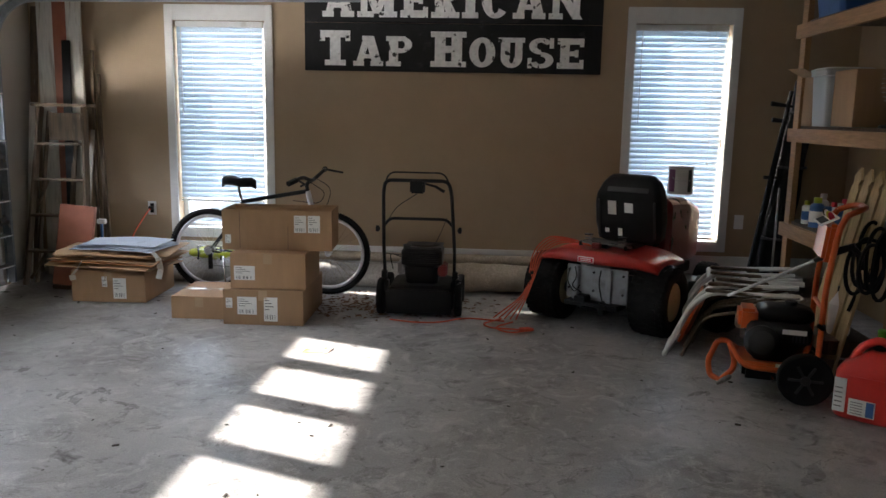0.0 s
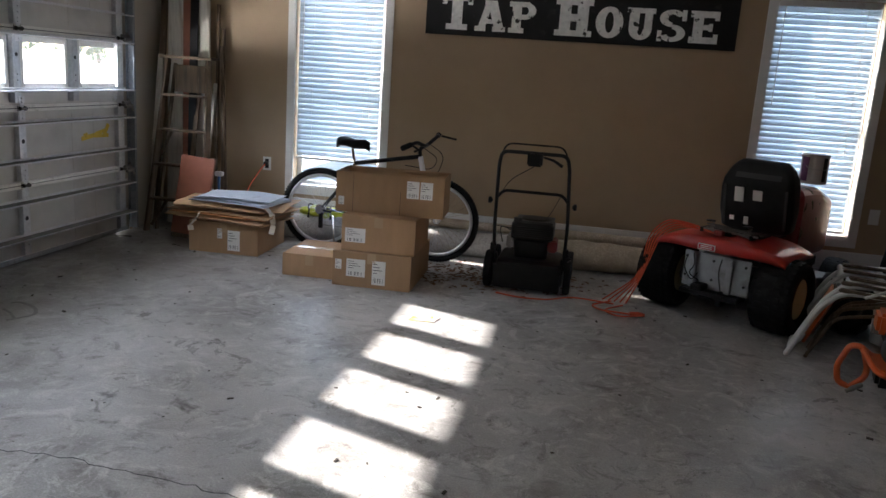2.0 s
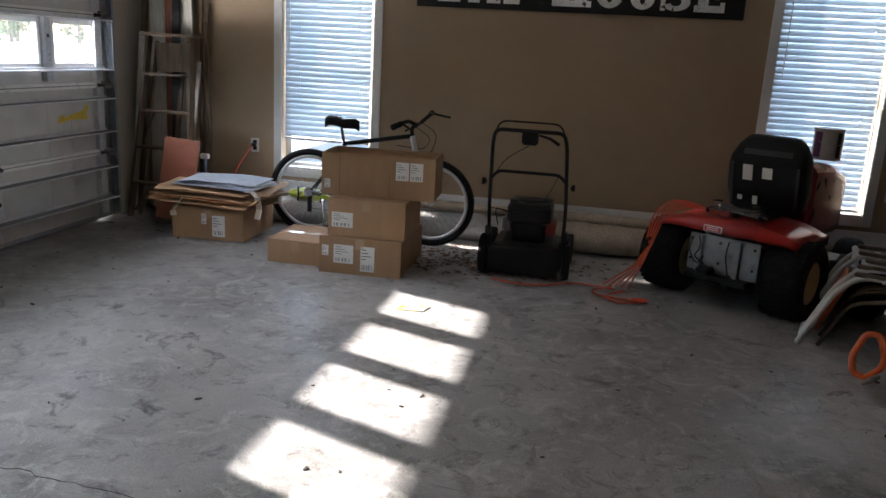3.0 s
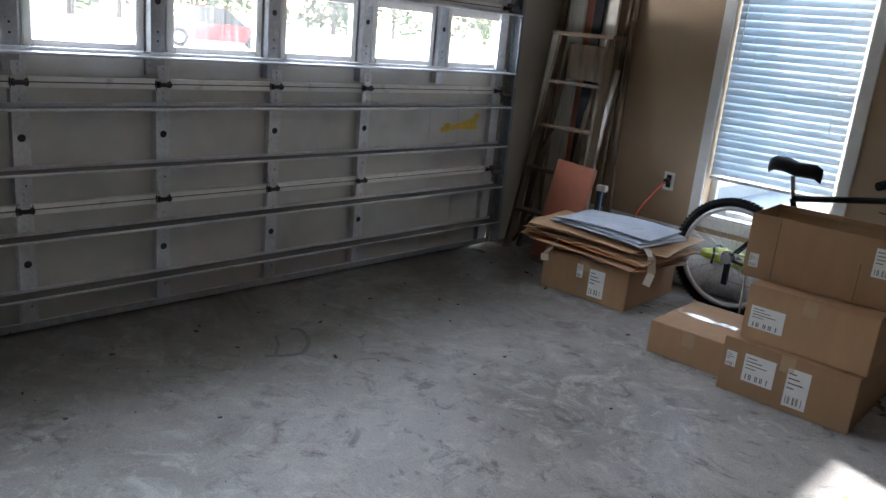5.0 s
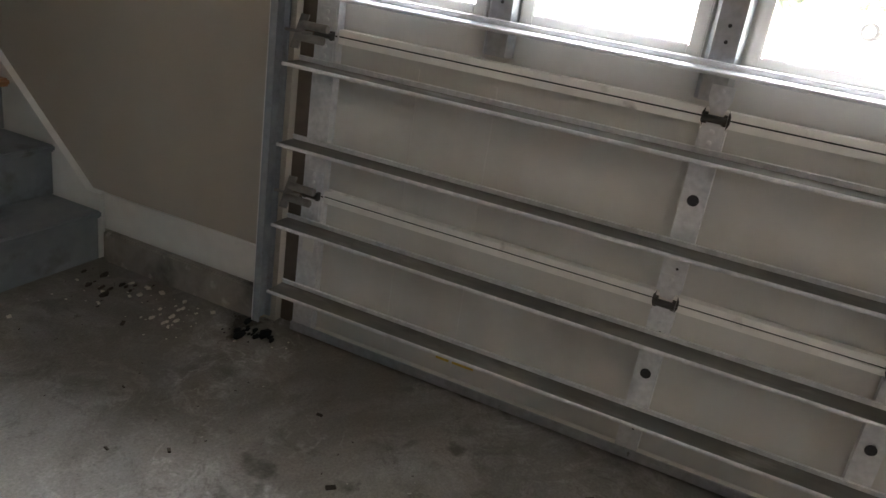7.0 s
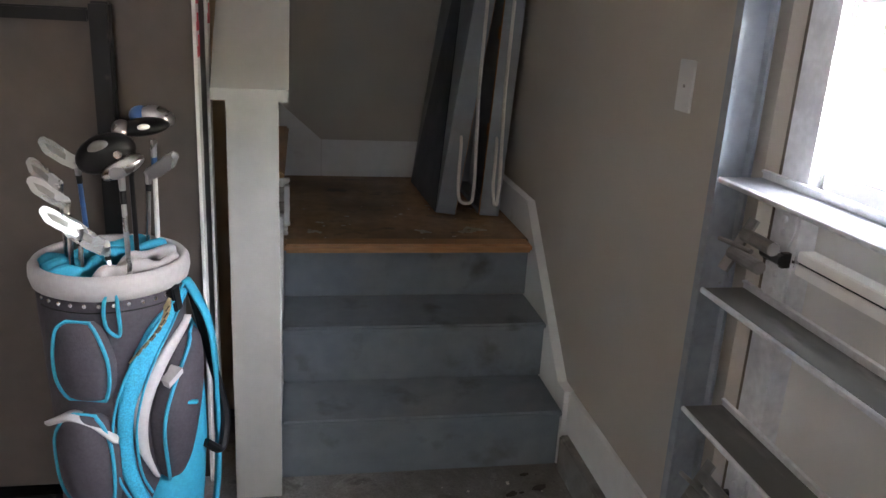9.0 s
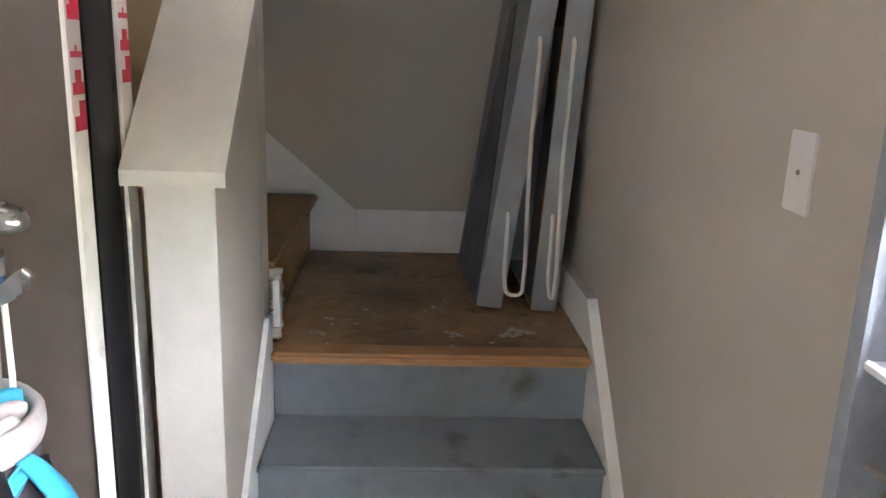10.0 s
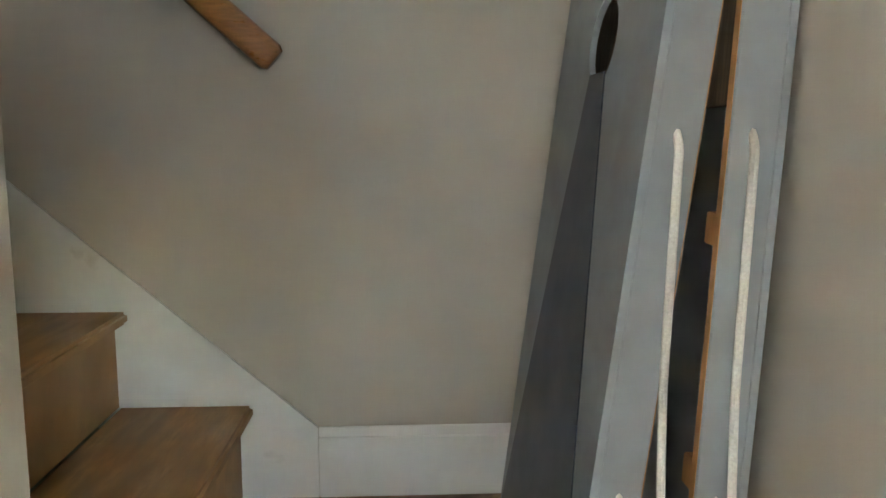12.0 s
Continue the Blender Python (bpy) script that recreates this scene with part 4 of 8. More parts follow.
def car(x, y, rz, paint, label, tall, length):
    c = thing("parked_car", x, y, -0.02, label, "car", rz=rz)
    h = 1.85 if tall else 1.45
    w, L = 0.92, length / 2
    low = 0.42 if tall else 0.28
    belt = h * 0.62
    body = [(-L, low + 0.1), (-L + 0.05, belt - 0.1), (-L * 0.6, belt), (L * 0.45, belt), (L * 0.95, belt * 0.86), (L, low + 0.2), (L * 0.97, low), (-L * 0.97, low)]
    part("body", prism(bmesh.new(), body, "y", -w, w), paint, c)
    cab = [(-L * (0.25 if tall else 0.75), belt), (-L * (0.2 if tall else 0.5), h), (L * 0.12, h), (L * 0.45, belt)]
    part("cabin", prism(bmesh.new(), cab, "y", -w * 0.86, w * 0.86), "carglass", c, "dark glazed cabin")
    part("roof", boxes(((-L * (0.2 if tall else 0.5), -w * 0.85, h - 0.02), (L * 0.12, w * 0.85, h + 0.03)), bevel=0.01), paint, c)
    r = 0.38 if tall else 0.32
    for sx in (-0.62, 0.62):
        for sy in (-1, 1):
            wh = part("wheel", lathe(bmesh.new(), [(r * 0.6, -0.1), (r, -0.1), (r, 0.1), (r * 0.6, 0.1)], 20, pose(L * sx, sy * w * 0.93, r, 90)), "rubber", c)
            part("rim", lathe(bmesh.new(), [(r * 0.62, -0.11), (r * 0.62, 0.11)], 16, pose(L * sx, sy * w * 0.93, r, 90)), "chrome", wh)
    for a, b in ((-0.8, -0.45), (0.45, 0.8)):
        part("headlight", boxes(((L * 0.93, w * a, belt * 0.7), (L * 0.99, w * b, belt * 0.8)), bevel=0.01), "paper", c)
    return c


car(-27.5, 18.6, 62, "carred", "red car parked on the pale driveway", False, 4.4)
car(-40.5, 6.6, 82, "carwhite", "white pickup truck parked across the yard", True, 5.6)

# ---- sign ----
M.update({
    "signblack": mat("black_sign_board", (0.006, 0.006, 0.0065), 0.75, spots=[((0.03, 0.03, 0.03), 12, 0.62, 0.75)], grain=0.2),
    "signwhite": mat("worn_white_lettering", (0.78, 0.78, 0.76), 0.7, spots=[((0.03, 0.03, 0.03), 16, 0.62, 0.67)], grain=0.12, gscale=30),
})


def slab_letter(ch, w, h, serif, stem):
    """Outlines of heavy slab-serif capitals as lists of bars (x0, z0, x1, z1) or slanted bars."""
    s, t = stem, serif
    if ch == "T":
        return [(w / 2 - s / 2, 0, w / 2 + s / 2, h), (0, h - t, w, h), (0, h * 0.7, t * 0.7, h), (w - t * 0.7, h * 0.7, w, h), (w / 2 - s, 0, w / 2 + s, t * 0.8)]
    if ch in "H":
        return [(t * .6, 0, t * .6 + s, h), (w - s - t * .6, 0, w - t * .6, h), (s, h / 2 - t / 2, w - s, h / 2 + t / 2)] + [(a, b, a + s + t * 1.2, b + t * .8) for a in (0, w - s - t * 1.2) for b in (0, h - t * .8)]
    if ch == "E":
        return [(t * .5, 0, t * .5 + s, h), (0, 0, w, t), (0, h - t, w, h), (s, h / 2 - t * .4, w * 0.72, h / 2 + t * .4), (w - t * .7, 0, w, h * 0.3), (w - t * .7, h * 0.72, w, h), (w * .66, h * .38, w * .66 + t * .6, h * .62)]
    if ch == "I":
        return [(w / 2 - s / 2, 0, w / 2 + s / 2, h), (0, 0, w, t * .8), (0, h - t * .8, w, h)]
    if ch in "PR":
        out = [(t * .5, 0, t * .5 + s, h), (0, 0, s + t, t * .8), (0, h - t * .8, w * .75, h), ("arc", w * .55, h * .72, w * .45, h * .28, s * .8, -90, 90), (s, h * .44, w * .6, h * .44 + t * .8)]
        if ch == "R":
            out += [("bar", w * .5, h * .48, w * .82, 0, s), (w * .66, 0, w * 1.02, t * .8)]
        return out
    if ch in "OC":
        a, b = (0, 360) if ch == "O" else (40, 320)
        return [("arc", w / 2, h / 2, w / 2, h / 2, s, a, b)] + ([(w - t * .8, h * .6, w, h * .95)] if ch == "C" else [])
    if ch == "U":
        return [(t * .4, h * .3, t * .4 + s, h), (w - s * .8 - t * .4, h * .3, w - t * .4, h), ("arc", w / 2, h * .34, w / 2 - t * .4, h * .34, s * .9, 180, 360), (0, h - t * .8, s + t, h), (w - s - t, h - t * .8, w, h)]
    if ch == "S":
        return [("arc", w / 2, h * .73, w * .46, h * .27, s * .85, 20, 270), ("arc", w / 2, h * .27, w * .48, h * .27, s * .85, -160, 90), (w - t * .8, h * .66, w - t * .1, h), (0, 0, t * .7, h * .34)]
    if ch == "A":
        return [("bar", w * .18, 0, w * .47, h, s * .75), ("bar", w * .82, 0, w * .53, h, s * 1.05), (w * .25, h * .25, w * .75, h * .25 + t * .7), (0, 0, w * .36, t * .8), (w * .58, 0, w, t * .8), (w * .3, h - t * .7, w * .6, h)]
    if ch == "M":
        return [(t * .5, 0, t * .5 + s * .7, h), (w - s - t * .5, 0, w - t * .5, h), ("bar", w * .2, h, w * .5, h * .1, s * .8), ("bar", w * .8, h, w * .5, h * .1, s * .7), (0, 0, s + t, t * .8), (w - s - t * 1.2, 0, w, t * .8), (0, h - t * .8, s, h), (w - s, h - t * .8, w, h)]
    return [(t * .5, 0, t * .5 + s * .7, h), (w - s * .7 - t * .5, 0, w - t * .5, h), ("bar", w * .16, h, w * .84, 0, s), (0, 0, s + t * .6, t * .8), (0, h - t * .8, s, h), (w - s - t, h - t * .8, w, h)]


def slab_text(words, x0, x1, z, big, small, parent, y):
    """Letters in a row; each letter is one mesh of flush bars."""
    units = {"I": 0.5, "M": 1.25, "H": 1.0, "A": 1.0, "N": 1.05, " ": 0.42}
    total = sum(units.get(c, 0.86) * (big if i == 0 or words[i - 1] == " " else small) + 0.10 * small for i, c in enumerate(words)) - 0.1 * small
    k = (x1 - x0) / total
    x = x0
    for i, ch in enumerate(words):
        h = big if i == 0 or words[i - 1] == " " else small
        w = units.get(ch, 0.86) * h * k
        if ch != " ":
            bm = bmesh.new()
            for j, item in enumerate(slab_letter(ch, w, h, h * 0.2, h * 0.3 * min(1.2, k))):
                dy = 0.00025 * j
                if item[0] == "bar":
                    _, ax, az, bx, bz, t = item
                    prism(bm, [(x + ax - t / 2, z + az), (x + ax + t / 2, z + az), (x + bx + t / 2, z + bz), (x + bx - t / 2, z + bz)], "y", y - 0.004 - dy, y)
                elif item[0] == "arc":
                    _, cx, cz, rx, rz_, t, a0, a1 = item
                    n = 20
                    pts = [(radians(a0 + (a1 - a0) * q / n)) for q in range(n + 1)]
                    for p, q in zip(pts, pts[1:]):
                        prism(bm, [(x + cx + rx * math.cos(p), z + cz + rz_ * math.sin(p)), (x + cx + rx * math.cos(q), z + cz + rz_ * math.sin(q)), (x + cx + (rx - t) * math.cos(q), z + cz + (rz_ - t * .55) * math.sin(q)), (x + cx + (rx - t) * math.cos(p), z + cz + (rz_ - t * .55) * math.sin(p))], "y", y - 0.004 - dy, y)
                else:
                    ax, az, bx, bz = item
                    box(bm, (x + ax, y - 0.004 - dy, z + az), (x + bx, y, z + bz))
            part("letter", bm, "signwhite", parent)
        x += w + 0.10 * small * k


sign = tagged(new("wall_sign"), "black plank sign with worn white slab lettering on the wall", "sign")
for z0, z1 in ((1.812, 2.204), (2.207, 2.6)):
    part("plank", boxes(((-1.222, NORTH - 0.022, z0), (1.243, NORTH - 0.001, z1)), bevel=0.003), "signblack", sign)
slab_text("TAP HOUSE", -1.09, 1.10, 1.856, 0.285, 0.243, sign, NORTH - 0.0225)
slab_text("AMERICAN", -1.07, 1.08, 2.25, 0.29, 0.29, sign, NORTH - 0.0225)


def wall_plate(x, y, z, rz, label, kind):
    p = thing("wall_plate", x, y, z, label, "wall plate", rz=rz)
    part("plate", boxes(((-0.038, -0.006, -0.06), (0.038, -0.0005, 0.06)), bevel=0.002), "trim", p)
    if kind == "outlet":
        part("socket", boxes(((-0.017, -0.008, 0.008), (0.017, -0.005, 0.042)), ((-0.017, -0.008, -0.042), (0.017, -0.005, -0.008)), bevel=0.001), "black" if x < 0 else "trim", p)
    else:
        part("screw", lathe(bmesh.new(), [(0.004, 0), (0.004, 0.002)], 8, pose(0, -0.006, 0, 90)), "galvdirty", p)
    return p


wall_plate(2.46, NORTH, 0.62, 0, "white wall outlet plate beside the window", "outlet")
o1 = wall_plate(-2.607, NORTH, 0.605, 0, "dark wall outlet with an orange cord plugged in", "outlet")
wall_plate(WEST, 1.2, 1.326, 90, "blank white wall plate on the greige wall", "blank")

# ---- cartons ----
M["bluepaper"] = mat("pale_blue_sheet", (0.55, 0.6, 0.68), 0.5, grain=0.05)
M["whitetape"] = mat("loose_packing_tape", (0.6, 0.55, 0.45), 0.25, grain=0.1)


def label_on(parent, x0, x1, z0, z1, y, rows=4):
    lb = part("shipping_label", boxes(((x0, y - 0.0012, z0), (x1, y - 0.0002, z1))), "paper", parent, "white printed shipping label")
    bm = bmesh.new()
    w, h = x1 - x0, z1 - z0
    for r in range(rows):
        z = z1 - h * (0.12 + 0.5 * r / rows)
        box(bm, (x0 + w * 0.08, y - 0.0022, z - h * 0.025), (x0 + w * (0.4 + 0.35 * ((r * 7) % 3) / 2), y - 0.0013, z))
    for k in range(14):
        if (k * 5) % 7 < 4:
            box(bm, (x0 + w * (0.12 + 0.052 * k), y - 0.0022, z0 + h * 0.08), (x0 + w * (0.12 + 0.052 * k + 0.026), y - 0.0013, z0 + h * 0.28))
    tagged(part("print", bm, "ink", lb, "unreadable print and barcode"), kind="stuff")


def carton(x, y, z, w, d, h, rz, label, top="closed", labels=(), group="cartons by the bicycle"):
    """A cardboard carton; the origin is the front left bottom corner."""
    c = thing("cardboard_box", x, y, z, label, "box", rz=rz, group=group)
    t = 0.005
    sh = bmesh.new()
    for lo, hi in (((0, 0, 0.002), (w, t, h)), ((0, d - t, 0.002), (w, d, h)), ((0, t, 0.002), (t, d - t, h)), ((w - t, t, 0.002), (w, d - t, h)), ((t, t, 0.002), (w - t, d - t, 0.008))):
        box(sh, lo, hi, 0.0015)
    part("shell", sh, "card", c)
    if top == "closed":
        g = 0.002
        for lo, hi in (((0.001, 0.001, h + 0.0005), (w - 0.001, d / 2 - g, h + 0.0055)), ((0.001, d / 2 + g, h + 0.0005), (w - 0.001, d - 0.001, h + 0.0055))):
            part("flap", boxes((lo, hi), bevel=0.0015), "card", c)
        part("tape", boxes(((w * 0.5 - 0.03, -0.0012, h - 0.07), (w * 0.5 + 0.03, -0.0003, h + 0.002))), "tape", c, "shiny clear packing tape")
        part("tape", boxes(((-0.0005, d / 2 - 0.026, h + 0.006), (w + 0.0005, d / 2 + 0.026, h + 0.0068))), "tape", c, "shiny clear packing tape")
    elif top == "open":
        for lo, hi, m in (((0.004, 0, 0), (w - 0.004, t, 0.16), pose(0, d - t, h, -168)), ):
            part("flap", box(bmesh.new(), lo, hi, 0.0015, m), "card", c)
        part("flap", box(bmesh.new(), (0.004, 0, -0.15), (w - 0.004, t, 0), 0.0015, pose(0, t + 0.001, h, 8)), "card", c)
        for f, top_ in ((0.16, h - 0.01), (0.6, h * 0.6)):
            part("crease", boxes(((w * f, -0.0008, 0.01), (w * f + 0.002, -0.0001, top_))), "ink", c, "dark crease in the cardboard")
    for a in labels:
        label_on(c, *a, 0.0)
    return c


carton(-1.449, 5.645, 0, 0.557, 0.69, 0.245, 1.5, "brown cardboard shipping box under two others", labels=[(0.285, 0.38, 0.03, 0.2), (0.02, 0.065, 0.12, 0.19), (0.1, 0.235, 0.075, 0.2)])
carton(-1.862, 5.75, 0, 0.40, 0.5, 0.158, 1.5, "low taped cardboard box on the floor")
carton(-1.40, 5.672, 0.253, 0.52, 0.5, 0.245, 1.5, "cardboard box in the middle of a stack", labels=[(0.025, 0.17, 0.06, 0.16)])
carton(-1.478, 5.75, 0.506, 0.76, 0.37, 0.285, 4.0, "long open cardboard box on top of a stack", "open", labels=[(0.50, 0.585, 0.13, 0.25), (0.595, 0.68, 0.13, 0.25), (0.02, 0.06, 0.05, 0.11)])
carton(-2.80, 6.128, 0, 0.567, 0.6, 0.24, 2.5, "cardboard box under flattened cardboard", labels=[(0.32, 0.42, 0.03, 0.19), (0.235, 0.275, 0.12, 0.2)])
M["bluecard"] = mat("pale_blue_printed_board", (0.42, 0.47, 0.55), 0.55, spots=[((0.5, 0.54, 0.6), 4, 0.5, 0.7), ((0.3, 0.33, 0.38), 11, 0.62, 0.75)], grain=0.08)
M["orangecard"] = mat("orange_printed_board", (0.5, 0.2, 0.06), 0.7, grain=0.1)
z = 0.247
rnd = random.Random(8)
for k in range(12):
    blue = k > 8
    w, d = (0.66 - 0.03 * (k - 9), 0.46 - 0.02 * (k - 9)) if blue else (0.9 - 0.16 * rnd.random(), 0.62 - 0.12 * rnd.random())
    s = thing("flattened_cardboard", -2.53 + (0.05 if blue else rnd.uniform(-0.05, 0.04)), 6.39 + rnd.uniform(-0.03, 0.03), z, "pale blue printed cardboard sheet on the pile" if blue else "flattened cardboard sheet in a loose pile on a box", "cardboard", rz=rnd.uniform(-9, 9), group="flattened cardboard pile")
    nx, ny, th = 10, 6, 0.0045
    seed = rnd.random() * 50
    top = []
    for q in (th, 0.0):
        top.append([[(w * (i / nx - 0.5), d * (j / ny - 0.5), 0.006 + q + 0.016 * (0.25 - (i / nx - 0.5) ** 2) * (2.6 if blue else 1.2) + 0.007 * noise.noise(Vector((i * 0.35 + seed, j * 0.5, 0.5))) - (0.02 if j == 0 and k in (2, 5, 8) else 0.0)) for j in range(ny + 1)] for i in range(nx + 1)])
    bm = bmesh.new()
    vs = [[[bm.verts.new(p) for p in row] for row in g] for g in top]
    for i in range(nx):
        for j in range(ny):
            for g in vs:
                bm.faces.new((g[i][j], g[i + 1][j], g[i + 1][j + 1], g[i][j + 1]))
    rim = [(i, 0) for i in range(nx)] + [(nx, j) for j in range(ny)] + [(i, ny) for i in range(nx, 0, -1)] + [(0, j) for j in range(ny, 0, -1)]
    for a, b_ in zip(rim, rim[1:] + rim[:1]):
        bm.faces.new((vs[0][a[0]][a[1]], vs[0][b_[0]][b_[1]], vs[1][b_[0]][b_[1]], vs[1][a[0]][a[1]]))
    part("sheet", bm, "bluecard" if blue else "orangecard" if k == 3 else "card", s)
    z += 0.0155

tp = tagged(new("loose_tape"), "loose strip of packing tape hanging from cardboard", "tape")
for pts in ([(-2.68, 6.08, 0.33), (-2.71, 6.06, 0.27), (-2.755, 6.065, 0.22), (-2.74, 6.05, 0.185)], [(-2.2, 6.2, 0.40), (-2.13, 6.17, 0.35), (-2.1, 6.14, 0.27), (-2.11, 6.12, 0.2)]):
    bm = bmesh.new()
    for p, q in zip(pts, pts[1:]):
        beam(bm, p, q, 0.045, 0.0012)
    part("strip", bm, "whitetape", tp)

# ---- bicycle ----
M["yellow"] = mat("yellow_green_plastic", (0.45, 0.5, 0.03), 0.4)
M["silver"] = mat("silver_paint", (0.68, 0.68, 0.69), 0.35, 0.3)


def ring_mesh(R, r, seg=48, sec=8):
    return tube(bmesh.new(), [(R * math.cos(a), 0, R * math.sin(a)) for a in [math.tau * k / seg for k in range(seg)]], r, sec, closed=True)


def bicycle(x0, x1, y):
    b = thing("bicycle", (x0 + x1) / 2, y, 0, "black and silver mountain bike standing behind cardboard boxes", "bicycle")
    half, R = (x1 - x0) / 2, 0.315
    for cx in (-half, half):
        wh = part("wheel", ring_mesh(R, 0.024), "rubber", b, "knobbly black tyre on a silver rim")
        wh.matrix_basis = pose(cx, 0, R + 0.024, 0, 20 if cx < 0 else 47)
        part("rim", ring_mesh(R - 0.034, 0.0145), "silver", wh)
        kb = bmesh.new()
        for k in range(84):
            a = math.tau * k / 84
            for s in (-1, 1):
                box(kb, (-0.006, s * 0.009 - 0.006, -0.004), (0.006, s * 0.009 + 0.006, 0.003), 0, Matrix.Translation((math.cos(a) * (R + 0.023), 0, math.sin(a) * (R + 0.023))) @ Euler((0, math.pi / 2 - a, 0)).to_matrix().to_4x4())
        tagged(part("tread", kb, "rubber", wh), kind="stuff")
        sp = bmesh.new()
        for k in range(28):
            a = math.tau * k / 28
            o = a + (0.35 if k % 2 else -0.35)
            tube(sp, [(math.cos(o) * 0.024, 0.02 * (-1) ** (k // 2), math.sin(o) * 0.024), (math.cos(a) * (R - 0.035), 0, math.sin(a) * (R - 0.035))], 0.0012, 4)
        tagged(part("spokes", sp, "chrome", wh), kind="stuff")
        part("hub", lathe(bmesh.new(), [(0.012, -0.05), (0.026, -0.03), (0.012, -0.02), (0.012, 0.02), (0.026, 0.03), (0.012, 0.05)], 12, pose(0, 0, 0, 90)), "silver", wh)
    H = R + 0.024
    rear, bbk, seat, head, headlow, front = (-half, 0, H), (-0.08, 0, 0.29), (-0.22, 0, 0.74), (0.32, 0, 0.84), (0.36, 0, 0.68), (half, 0, H)
    fr = bmesh.new()
    for a, c, r in ((seat, head, 0.017), (bbk, headlow, 0.02), (seat, bbk, 0.016)):
        tube(fr, [a, c], r, 10)
    for s in (-0.05, 0.05):
        tube(fr, [(seat[0], s * 0.3, 0.68), (rear[0], s, rear[2])], 0.008, 8)
        tube(fr, [(bbk[0], s * 0.6, bbk[2]), (rear[0], s, rear[2])], 0.009, 8)
    part("frame", fr, "blacksteel", b, "black frame")
    fk = bmesh.new()
    for s in (-0.055, 0.055):
        tube(fk, bend([(0.365, s, 0.66), (0.40, s, 0.56), (half, s, H)], 0.05), [0.018] * 7 + [0.012], 8)
    tube(fk, [head, (0.365, 0, 0.66)], 0.021, 10)
    part("fork", fk, "silver", b, "silver suspension fork")
    part("seat_post", tube(bmesh.new(), [seat, (-0.245, 0, 0.86)], 0.012, 8), "chrome", b)
    sd = bmesh.new()
    secs = []
    for t, w, zt in ((0, 0.02, 0.0), (0.03, 0.06, 0.012), (0.09, 0.075, 0.012), (0.15, 0.05, 0.002), (0.24, 0.022, 0.004), (0.275, 0.012, -0.008)):
        secs.append([(-0.375 + t, w * math.cos(a), 0.895 + zt * 1.6 + 0.036 * math.sin(a) - (0.006 if math.sin(a) < 0 else 0)) for a in [math.tau * k / 12 for k in range(12)]])
    part("saddle", loft(sd, secs), "black", b, "black padded saddle", True)
    st = bmesh.new()
    tube(st, bend([(0.32, 0, 0.84), (0.31, 0, 0.90), (0.36, 0, 0.93)], 0.03), 0.015, 8)
    hb = bend([(0.24, -0.29, 0.92), (0.32, -0.16, 0.965), (0.36, -0.05, 0.93), (0.36, 0.05, 0.93), (0.42, 0.16, 1.0), (0.40, 0.29, 1.0)], 0.04)
    tube(st, hb, 0.015, 8)
    part("handlebar", st, "blacksteel", b)
    part("grip", tube(bmesh.new(), [hb[0], Vector(hb[0]).lerp(Vector(hb[1]), 0.75)], 0.022, 8), "rubber", b)
    part("grip", tube(bmesh.new(), [hb[-1], Vector(hb[-1]).lerp(Vector(hb[-2]), 0.75)], 0.022, 8), "rubber", b)
    lv, lw = bmesh.new(), bmesh.new()
    tube(lv, [(0.28, -0.2, 0.95), (0.36, -0.25, 0.915), (0.34, -0.3, 0.905)], 0.009, 6)
    tube(lw, [(0.44, 0.2, 1.0), (0.52, 0.22, 0.985), (0.55, 0.27, 0.975)], 0.009, 6)
    part("brake_lever", lv, "blacksteel", b)
    part("brake_lever", lw, "blacksteel", b)
    cb = bmesh.new()
    tube(cb, bend([(0.36, 0.1, 0.94), (0.5, 0.1, 0.86), (0.47, 0.02, 0.72), (0.40, 0.02, 0.70)], 0.1), 0.003, 5)
    tube(cb, bend([(0.34, -0.12, 0.94), (0.48, -0.05, 0.84), (0.42, 0, 0.74), (0.2, 0, 0.76)], 0.1), 0.003, 5)
    part("cable", cb, "black", b)
    ck = bmesh.new()
    lathe(ck, [(0.085, -0.004), (0.085, 0.004)], 28, pose(bbk[0], -0.055, bbk[2], 90))
    part("chainring", ck, "chrome", b)
    part("cassette", lathe(bmesh.new(), [(0.0, -0.012), (0.045, -0.012), (0.03, 0.012), (0.0, 0.012)], 20, pose(rear[0], -0.05, rear[2], 90)), "chrome", b)
    ca = bmesh.new()
    beam(ca, (bbk[0], -0.07, bbk[2]), (bbk[0] + 0.15, -0.075, bbk[2] - 0.07), 0.014, 0.022)
    beam(ca, (bbk[0], 0.07, bbk[2]), (bbk[0] - 0.15, 0.075, bbk[2] + 0.07), 0.014, 0.022)
    part("crank", ca, "chrome", b)
    pd = bmesh.new()
    box(pd, (bbk[0] + 0.10, -0.17, bbk[2] - 0.085), (bbk[0] + 0.2, -0.085, bbk[2] - 0.06), 0.006)
    box(pd, (bbk[0] - 0.2, 0.085, bbk[2] + 0.06), (bbk[0] - 0.1, 0.17, bbk[2] + 0.085), 0.006)
    part("pedal", pd, "black", b)
    ch = bmesh.new()
    tube(ch, [(rear[0], -0.05, rear[2] + 0.04), (bbk[0], -0.055, bbk[2] + 0.083)], 0.004, 5)
    tube(ch, [(rear[0] + 0.02, -0.05, rear[2] - 0.12), (bbk[0], -0.055, bbk[2] - 0.083)], 0.004, 5)
    part("chain", ch, "galvdirty", b)
    part("derailleur", boxes(((rear[0] - 0.005, -0.06, rear[2] - 0.15), (rear[0] + 0.03, -0.045, rear[2] - 0.02)), bevel=0.004), "black", b)
